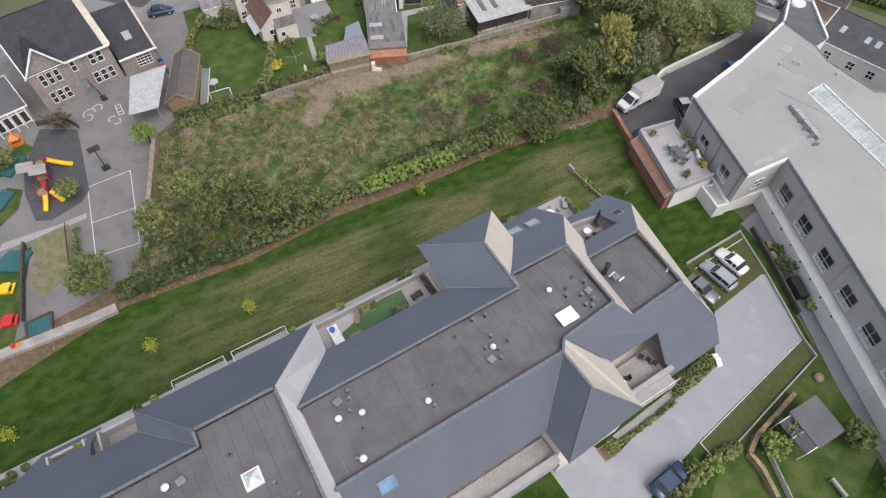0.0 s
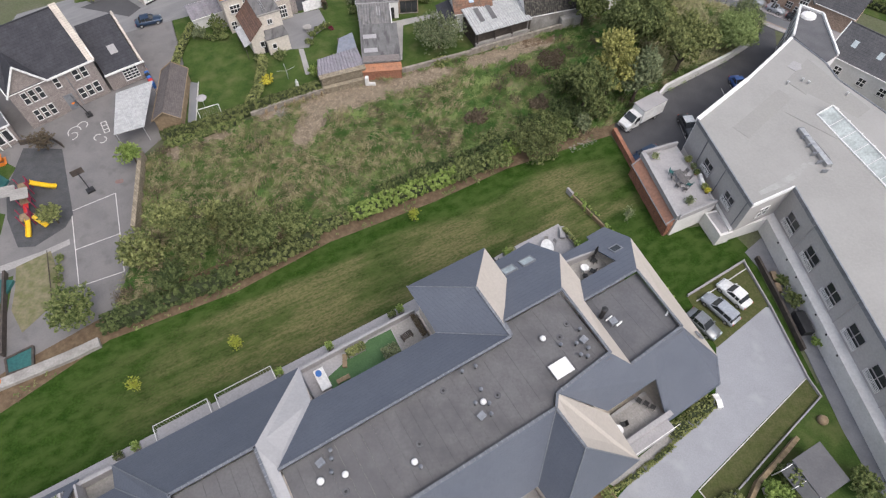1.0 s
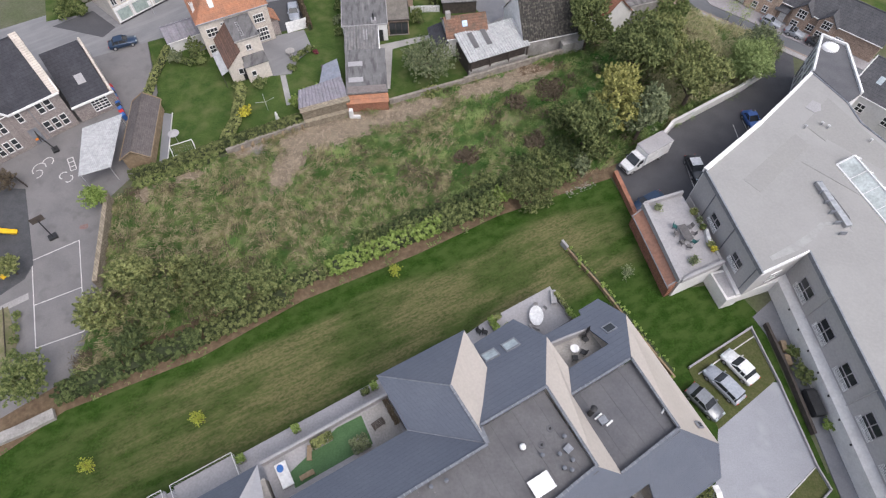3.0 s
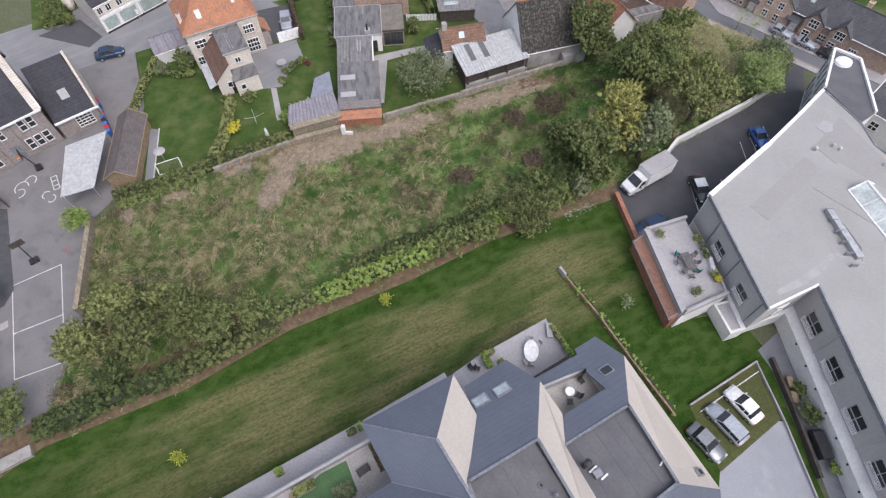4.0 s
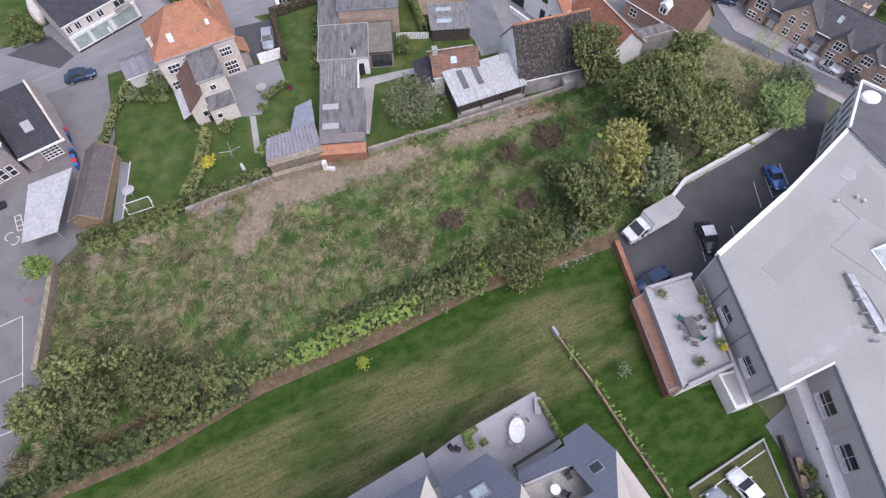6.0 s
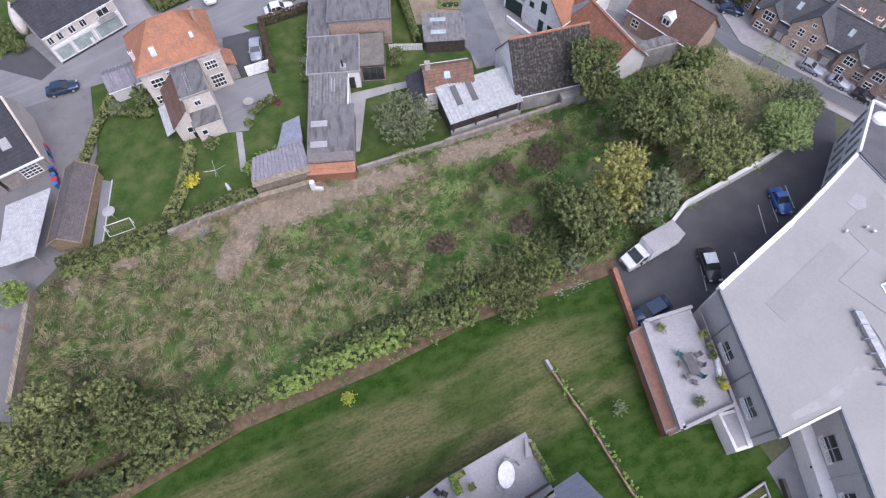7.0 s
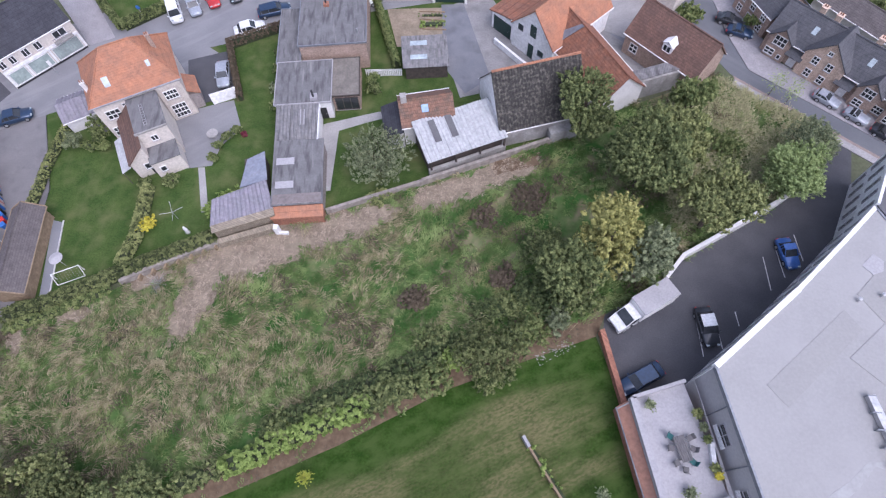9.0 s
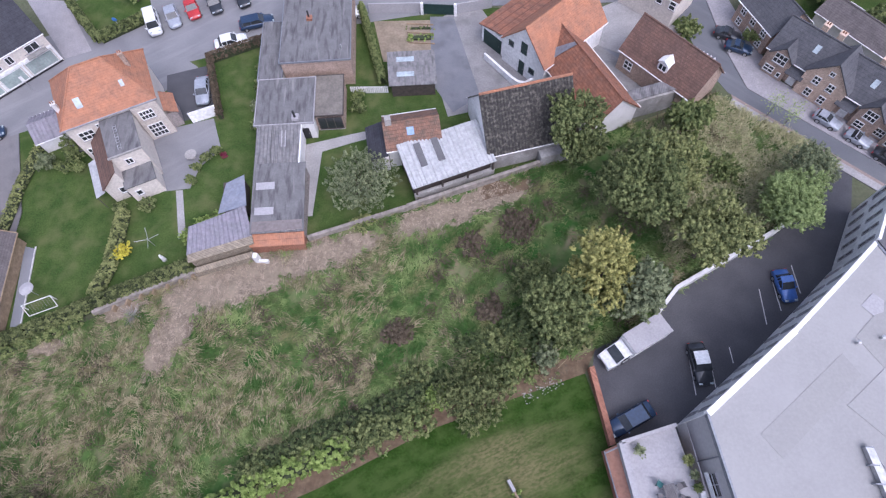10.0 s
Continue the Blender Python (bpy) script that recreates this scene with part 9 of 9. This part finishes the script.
def round_table(m, r, mat, label):
    t = thing("round_table", label, "table", m)
    part("tabletop", MB().rings([(0, 0, 0.7, r, r), (0, 0, 0.75, r, r), (0, 0, 0.752, r * 0.5, r * 0.5)], 24), mat, t)
    part("pedestal", MB().tube((0, 0, 0), (0, 0, 0.7), 0.05, n=8), M_METAL, t)
    part("foot", MB().rings([(0, 0, 0, r * 0.5, r * 0.5), (0, 0, 0.04, r * 0.45, r * 0.45)], 12), M_METAL, t)
    return t


big = thing("oval_table", "large white oval terrace table", "table", MAIN @ at(13.6, 16.9, 55, 3.5))
part("tabletop", MB().rings([(0, 0, 0.7, 1.15, 0.75), (0, 0, 0.75, 1.15, 0.75), (0, 0, 0.752, 0.6, 0.4)], 28), M_WHITE, big)
for x in (-0.6, 0.6):
    part("leg", MB().tube((x, 0, 0), (x, 0, 0.7), 0.05, n=8), M_METAL, big)
c0 = chair(MAIN @ at(14.7, 17.2, -80, 3.5), M_CONC_L)
for u, v, a in ((12.6, 16.3, 100), (13.1, 15.8, 130), (14.2, 17.9, -40)):
    copy_thing(c0, MAIN @ at(u, v, a, 3.5))
bc = thing("terrace_bench", "pale stone bench with pots at the terrace edge", "bench", MAIN @ at(16.6, 17.9, 60, 3.5))
part("seat", MB().box(-0.8, -0.3, 0.35, 0.8, 0.3, 0.5), M_CONC_L, bc)
for x in (-0.6, 0.6):
    part("leg", MB().box(x - 0.1, -0.25, 0, x + 0.1, 0.25, 0.35), M_CONC_L, bc)
c1 = chair(MAIN @ at(7.5, 18.5, 20, 3.5), M_BLACK)
copy_thing(c1, MAIN @ at(8.0, 18.1, 40, 3.5))


def planter(u, v, z, w, d, h, leaf, label, seed, box=True):
    p = thing("planter", label, "planter", MAIN @ at(u, v, 0, z))
    part("trough", MB().box(-w / 2, -d / 2, 0, w / 2, d / 2, 0.45), M_CONC, p)
    g = np.random.default_rng(seed)
    n = int(420 * w * d) + 40
    pts = g.uniform(-0.5, 0.5, (n, 3)) * [w * 1.15, d * 1.15, h] + [0, 0, 0.4 + h / 2]
    part("plant", leaf_mesh("plant", pts, 0.13, seed), leaf, p)


for k, (u, v, z, w, d, h, lf) in enumerate([(9.2, 18.3, 3.5, 0.6, 1.5, 0.7, L_LIGHT), (9.9, 18.9, 3.5, 0.9, 0.5, 0.5, L_OLIVE), (10.4, 17.5, 3.5, 0.5, 0.5, 0.4, L_OLIVE), (17.0, 17.0, 3.5, 0.4, 2.2, 0.4, L_OLIVE), (16.9, 15.2, 3.5, 0.5, 1.2, 0.6, L_LIGHT),
                                            (-12.9, 18.8, 3.2, 0.6, 0.6, 0.9, L_LIGHT), (-4.6, 18.8, 3.2, 0.6, 0.6, 0.9, L_LIGHT), (-5.6, 18.8, 3.2, 0.8, 0.5, 0.5, L_DARK), (-18.4, 18.8, 3.2, 0.7, 0.6, 0.8, L_LIGHT),
                                            (-11.0, 15.6, 6.45, 1.7, 0.7, 0.5, L_OLIVE), (-8.2, 13.6, 6.45, 1.4, 1.2, 0.7, L_GREY), (-4.5, 14.8, 6.45, 0.4, 2.2, 0.3, L_BROWN), (-32.6, 18.9, 3.2, 0.6, 0.6, 0.7, L_LIGHT), (-34.2, 18.9, 3.2, 0.7, 0.5, 0.5, L_DARK)]):
    planter(u, v, z, w, d, h, lf, "concrete planter with leafy plants on the terrace", 500 + k)
lg = thing("lounge_bed", "white terrace lounger with a blue cushion", "lounger", MAIN @ at(-15.0, 14.6, 90, 6.45))
part("mattress", MB().box(-1.1, -0.5, 0.3, 1.1, 0.5, 0.5), M_WHITE, lg)
part("base", MB().box(-1.05, -0.45, 0, 1.05, 0.45, 0.3), M_CONC_L, lg)
part("cushion", MB().rings([(0.6, 0.1, 0.5, 0.34, 0.28), (0.6, 0.1, 0.6, 0.36, 0.3), (0.6, 0.1, 0.68, 0.2, 0.16)], 10), M_BLUE, lg)
for u, v, a in ((-12.4, 15.2, 65), (-13.3, 13.6, 0)):
    b = thing("terrace_bench", "orange wooden bench on the turf terrace", "bench", MAIN @ at(u, v, a, 6.45))
    part("seat", MB().box(-0.65, -0.22, 0.38, 0.65, 0.22, 0.45), M_WOOD, b)
    for x in (-0.55, 0.55):
        part("leg", MB().box(x - 0.05, -0.2, 0, x + 0.05, 0.2, 0.38), M_WOOD, b)
rk = thing("slatted_bench", "dark slatted bench on the paved terrace", "bench", MAIN @ at(-6.0, 14.4, 5, 6.5))
for k in range(5):
    part("slat", MB().box(-0.6, -0.3 + k * 0.14, 0.4, 0.6, -0.2 + k * 0.14, 0.45), M_WOOD_D, rk)
for x in (-0.5, 0.5):
    part("leg", MB().box(x - 0.05, -0.28, 0, x + 0.05, 0.36, 0.4), M_WOOD_D, rk)
round_table(MAIN @ at(13.0, 10.9, 0, 8.0), 0.42, M_WHITE, "small round white table on the sunk terrace")
for u, v, a in ((12.6, 10.2, 150), (13.6, 10.3, 210), (14.6, 11.2, 0)):
    copy_thing(c1, MAIN @ at(u, v, a, 8.0))
pz = thing("folded_parasol", "closed black parasol on the sunk terrace", "parasol", MAIN @ at(14.9, 11.6, 0, 8.0))
part("pole", MB().tube((0, 0, 0), (0, 0, 2.2), 0.03, n=6), M_METAL, pz)
part("canopy", MB().rings([(0, 0, 0.9, 0.1, 0.1), (0, 0, 1.6, 0.17, 0.17), (0, 0, 2.3, 0.05, 0.05)], 8), M_BLACK, pz)
round_table(MAIN @ at(6.9, -3.2, 0, 3.42), 0.5, M_WHITE, "round white table on the south terrace")
for u, v, a in ((6.6, -2.5, 20), (7.8, -3.0, 250), (10.7, -2.0, 110), (11.1, -2.6, 110), (11.4, -3.2, 110)):
    copy_thing(c1, MAIN @ at(u, v, a, 3.42))
fp = thing("roof_chimney", "black metal flue with a cowl on the roof", "flue", MAIN @ at(9.7, 5.1, 0, 10.7))
part("flue", MB().tube((0, 0, -0.05), (0, 0, 1.5), 0.24, n=14), M_BLACK, fp)
part("cowl", MB().rings([(0, 0, 1.5, 0.3, 0.3), (0, 0, 1.62, 0.3, 0.3), (0, 0, 1.7, 0.1, 0.1)], 14), M_BLACK, fp)
ac = thing("roof_fan_box", "small grey fan box with white pipes on the flat roof", "fan box", MAIN @ at(10.2, 4.1, 0, 10.7))
part("box", MB().box(-0.35, -0.3, 0, 0.35, 0.3, 0.5), M_ZINC, ac)
part("duct_pipe", MB().tube((-0.5, 0.4, 0.3), (0.3, 0.5, 0.3), 0.09, n=8), M_WHITE, ac)
part("duct_pipe", MB().tube((0.0, -0.5, 0.3), (0.7, -0.4, 0.3), 0.09, n=8), M_WHITE, ac)
part("pipe_stub", MB().tube((4.8, -2.0, 0), (5.2, -1.8, 0.35), 0.08, n=8), M_WHITE, ac)


def railing(pts, z, label):
    r = thing("railing", label, "railing", MAIN)
    for (u0, v0), (u1, v1) in zip(pts[:-1], pts[1:]):
        L = math.hypot(u1 - u0, v1 - v0)
        part("handrail", MB().tube((u0, v0, z + 1.0), (u1, v1, z + 1.0), 0.035, n=6), M_WHITE, r)
        n = max(2, int(L / 0.28))
        for k in range(n + 1):
            f = k / n
            u, v = u0 + (u1 - u0) * f, v0 + (v1 - v0) * f
            part("baluster", MB().tube((u, v, z), (u, v, z + 1.0), 0.014, n=4), M_METAL, r)
    return r


for u0, u1 in ((-30.6, -25.4), (-24.6, -18.9)):
    wall("balcony_slab", [(u0, 16.0), (u1, 16.0), (u1, 19.7), (u0, 19.7)], 3.2, 3.35, M_CONC_L)
    railing([(u0, 16.9), (u0, 19.62), (u1, 19.62), (u1, 16.9)], 3.35, "white balcony railing with thin balusters")
railing([(5.3, -5.8), (12.2, -5.8)], 3.4, "thin metal railing of the south terrace")

# end slope skylights
for u, v, z in ((18.35, 5.6, 7.95), (19.9, -0.2, 5.3)):
    skylight((u, v, z), (-1, 0.25, 1.3), (0.1, 1, -0.12), 0.35, 0.75, M_GLASS)

# terrace on the grey building
M_GREYWOOD = material("grey_weathered_wood", (0.15, 0.14, 0.14), (0.11, 0.105, 0.105), 0.85, 0.5, 40, 0.2)
gtb = thing("garden_table", "weathered grey wooden table on the terrace", "table", at(30.5, 53.2, 108, 3.3))
for k in range(5):
    part("board", MB().box(-1.1, -0.5 + k * 0.2, 0.7, 1.1, -0.32 + k * 0.2, 0.75), M_GREYWOOD, gtb)
for x in (-0.8, 0.8):
    for y in (-0.4, 0.4):
        part("leg", MB().box(x - 0.04, y - 0.04, 0, x + 0.04, y + 0.04, 0.7), M_CONC, gtb)
c2 = chair(at(29.6, 54.2, 60, 3.3), M_TEAL)
tagged(c2, "teal garden chair at the grey table", "chair", "chairs on the grey terrace")
for x, y, a in ((31.4, 52.2, 230),):
    copy_thing(c2, at(x, y, a, 3.3))
c3 = chair(at(31.3, 54.2, -60, 3.3), M_GREYWOOD)
tagged(c3, "grey wooden garden chair at the table", "chair", "chairs on the grey terrace")
for x, y, a in ((29.6, 53.2, 90), (30.0, 52.0, 120), (31.5, 53.3, 250), (30.7, 51.5, 170)):
    copy_thing(c3, at(x, y, a, 3.3))
for k, (x, y, r, lf) in enumerate([(28.0, 56.9, 0.45, L_GREY), (32.2, 56.4, 0.5, L_OLIVE), (32.6, 55.2, 0.4, L_GREY), (30.9, 49.6, 0.6, L_GREY), (33.2, 51.8, 0.45, L_OLIVE), (33.4, 51.2, 0.35, L_BRIGHT), (32.8, 54.2, 0.4, L_MID)]):
    p = thing("potted_plant", "potted plant on the pale terrace", "potted plant", at(x, y, 0, 3.3), "pots on the grey terrace")
    part("pot", MB().rings([(0, 0, 0, 0.16, 0.16), (0, 0, 0.35, 0.22, 0.22), (0, 0, 0.36, 0.18, 0.18)], 12), M_TILE_R, p)
    part("plant", leaf_mesh("plant", np.random.default_rng(600 + k).normal(size=(380, 3)) * [r * 0.36, r * 0.36, r * 0.32] + [0, 0, 0.55], 0.14, 600 + k), lf, p)
part("bench_box", MB().box(33.0, 52.2, 3.3, 33.4, 54.0, 3.75), M_WHITE, terr)

# ---- south-east garden and drive ----
ss = thing("summer_house", "grey-roofed garden shed with a white porch", "shed", at(36.2, 16.0, -50 + 79))
part("wall", MB().box(0.1, 0.1, 0, 3.4, 3.6, 2.1), M_WHITE, ss)
part("roof", MB().slab([(-0.1, -0.1, 2.2), (3.6, -0.1, 2.2), (3.6, 3.8, 2.6), (-0.1, 3.8, 2.6)], 0.1), M_FELT_D, ss)
part("porch_roof", MB().slab([(-1.4, 0.0, 1.9), (-0.12, 0.0, 2.2), (-0.12, 3.6, 2.2), (-1.4, 3.6, 1.9)], 0.06), M_GLASS, ss)
for y in (0.1, 1.8, 3.5):
    part("post", MB().box(-1.4, y - 0.05, 0, -1.3, y + 0.05, 1.9), M_WHITE, ss)
    part("rafter", MB().tube((-1.4, y, 1.95), (-0.1, y, 2.25), 0.05, n=4), M_WHITE, ss)
run_wall("brush_screen", [(36.6, 21.9), (34.2, 19.8), (31.5, 17.6), (30.2, 15.8), (31.0, 14.4), (31.6, 11.8)], 0.42, 0.9, M_THATCH, "tan brushwood screen along the garden")
hedge("hedge", "rough hedge of shrubs below the drive", [(21.8, 11.4), (25.3, 14.0), (29.2, 16.6)], 1.0, 0.9, L_OLIVE, 702, 0.15)
for k, (x, y, h, r, lf, lab) in enumerate([(34.4, 18.3, 2.4, 1.2, L_MID, "leafy green tree by the garden shed"), (32.4, 16.4, 2.6, 1.3, L_LIGHT, "pale green tree by the brush screen"), (41.0, 17.4, 3.0, 1.6, L_MID, "leafy green tree behind the garden shed"), (26.6, 14.6, 1.2, 0.8, L_LIGHT, "pale shrub at the drive corner"), (24.4, 14.2, 1.1, 0.9, L_MID, "green shrub beside the parked car"), (43.0, 13.0, 2.4, 1.3, L_MID, "leafy green garden tree")]):
    tree(x, y, h, r, lf, lab, 710 + k, 6, size=0.16)
hedge("flower_bed", "low green planting along the building", [(17.6, 16.6), (21.2, 18.9), (24.4, 21.2)], 0.5, 0.35, L_OLIVE, 720, 0.09, 170, "planting", rough=0.28)
hedge("flower_bed", "green planting bed at the building corner", [(24.0, 22.0), (26.4, 23.6), (29.2, 25.8)], 1.7, 0.5, L_OLIVE, 721, 0.1, 200, "planting", rough=0.28)
sheet("garden_slabs", [(17.2, 17.4), (24.2, 22.4), (25.0, 21.6), (18.0, 16.9)], 0.04, M_PAVE, "pale slab path along the building")
pl = thing("corner_planter", "low timber planter with a young conifer", "planter", at(16.7, 16.0, 32))
part("edge", MB().box(-1.0, -0.7, 0, 1.0, 0.7, 0.2), M_WOOD, pl)
part("soil", MB().box(-0.9, -0.6, 0.2, 0.9, 0.6, 0.23), M_SOIL, pl)
part("plant", leaf_mesh("plant", np.random.default_rng(730).normal(size=(260, 3)) * [0.3, 0.3, 0.25] + [0.2, 0, 0.6], 0.12, 730), L_MID, pl)
sheet("front_bed", [(10.7, 13.9), (12.4, 11.4), (6, 8), (2, 8.6)], 0.05, M_LAWN, "square lawn before the building")
bn = thing("garden_bench", "pale wooden bench in the garden", "bench", at(37.9, 12.8, 115))
for k in range(3):
    part("slat", MB().box(-0.9, -0.25 + k * 0.17, 0.42, 0.9, -0.11 + k * 0.17, 0.46), M_CONC_L, bn)
part("backrest", MB().box(-0.9, 0.3, 0.5, 0.9, 0.34, 0.85), M_CONC_L, bn)
for x in (-0.8, 0.8):
    part("leg", MB().box(x - 0.05, -0.25, 0, x + 0.05, 0.3, 0.42), M_CONC_L, bn)
wb = thing("white_board", "white folding board lying beside the drive", "board", at(29.7, 25.6, 100))
part("panel", MB().slab([(-0.7, -0.3, 0.5), (0.0, -0.3, 0.75), (0.0, 0.3, 0.75), (-0.7, 0.3, 0.5)], 0.04), M_WHITE, wb)
part("panel", MB().slab([(0.02, -0.3, 0.75), (0.75, -0.3, 0.5), (0.75, 0.3, 0.5), (0.02, 0.3, 0.75)], 0.04), M_WHITE, wb)
for x in (-0.68, 0.0, 0.72):
    part("leg", MB().box(x - 0.03, -0.28, 0, x + 0.03, 0.28, 0.5), M_WHITE, wb)
run_wall("wire_fence", [(32.0, 17.2), (32.4, 14.6), (33.2, 10.0)], 0.06, 0.9, M_LINE, "thin pale garden fence")
wl = thing("stone_ball", "round straw-coloured cover on the garden", "cover", at(40.1, 23.9))
part("ball", MB().rings([(0, 0, 0, 0.5, 0.5), (0, 0, 0.3, 0.55, 0.55), (0, 0, 0.6, 0.4, 0.4), (0, 0, 0.72, 0.1, 0.1)], 14), M_WOOD, wl, "", True)

for k, (u, v) in enumerate([(-44.1, 18.0), (-45.3, 18.0), (-45.8, 17.6), (-45.4, 17.1), (-45.7, 16.4)]):
    pb = thing("ball_shrub", "clipped round green shrub in a pot on the west terrace", "potted shrub", MAIN @ at(u, v + 0.6, 0, 3.2), "round shrubs on the terrace")
    part("pot", MB().rings([(0, 0, 0, 0.2, 0.2), (0, 0, 0.35, 0.28, 0.28), (0, 0, 0.36, 0.2, 0.2)], 12), M_CONC, pb)
    g = np.random.default_rng(700 + k)
    d = g.normal(size=(420, 3))
    d /= np.linalg.norm(d, axis=1)[:, None]
    part("foliage", leaf_mesh("foliage", d * g.uniform(0.26, 0.4, (420, 1)) + [0, 0, 0.68], 0.09, 700 + k), L_MID, pb)
planter(-38.3, 16.0, 5.9, 0.7, 0.7, 1.4, L_LIGHT, "leafy bright green shrub in a roof terrace", 720)

# ---- behind the street ----
sheet("rear_gardens", [street(119, -30), street(119, 46), street(175, 46), street(175, -30)], 0.0, M_GARDEN, "gardens behind the terrace of houses")
sheet("farm_yard", [(21.5, 104.0), (26.2, 108.6), (30.6, 104.6), (35.4, 98.8), (28.0, 95.6)], 0.035, M_CONC_Y, "grey concrete farm yard")
sheet("farm_yard", [(23.5, 109.5), (27.5, 114.8), (31.0, 117.0), (37.4, 111.6), (39.0, 108.2), (35.0, 104.0), (31.5, 105.6)], 0.045, M_PAVE, "pale concrete yard before the cream house")
for k, (x, y, h, r, lf, lab) in enumerate([(38.4, 110.6, 1.6, 1.6, L_MID, "round green bush beside the yard"), (46.6, 109.8, 1.8, 1.3, L_MID, "green shrub between the corner house and the street"), (58.0, 116.5, 4.0, 2.6, L_MID, "round green garden tree behind the terrace"),
                                           (62.0, 111.5, 3.6, 2.4, L_DARK, "dark garden tree behind the terrace"), (66.5, 106.5, 4.2, 2.8, L_MID, "green garden tree behind the terrace"), (54.5, 121.0, 4.6, 3.0, L_DARK, "dark green tree behind the gardens"), (49.0, 119.5, 3.6, 2.4, L_OLIVE, "olive green tree behind the corner house"),
                                           (64.0, 120.0, 4.8, 3.2, L_MID, "broad green tree in the far gardens"), (71.0, 112.0, 4.8, 3.2, L_LIGHT, "pale green tree in the far gardens")]):
    tree(x, y, h, r, lf, lab, 800 + k, 6, size=0.2, trunk=h * 0.3)
for k, (x, y) in enumerate([(46.9, 97.6), (48.6, 96.2)]):
    st = thing("street_tree", "thin young street tree with sparse pale leaves", "tree", at(x, y), "young street trees")
    part("trunk", MB().tube((0, 0, 0), (0.05, 0, 2.6), 0.05, 0.02, 7), M_BARK, st)
    part("crown", leaf_mesh("crown", np.random.default_rng(830 + k).normal(size=(300, 3)) * [0.5, 0.5, 0.8] + [0, 0, 2.6], 0.12, 830 + k), L_WILLOW, st)
hedge("garden_hedge", "clipped green hedge in the rear gardens", [street(121, -14), street(122, 14)], 1.2, 1.4, L_MID, 840)
for k in range(6):
    x, y = 39.3 + k * 0.44, 108.1 - k * 0.33
    setting("give_way_marking", MB().prism([(x, y), (x + 0.3, y - 0.22), (x + 0.36, y + 0.25)], 0.0, 0.012), M_LINE, "white give-way triangle painted on the road")
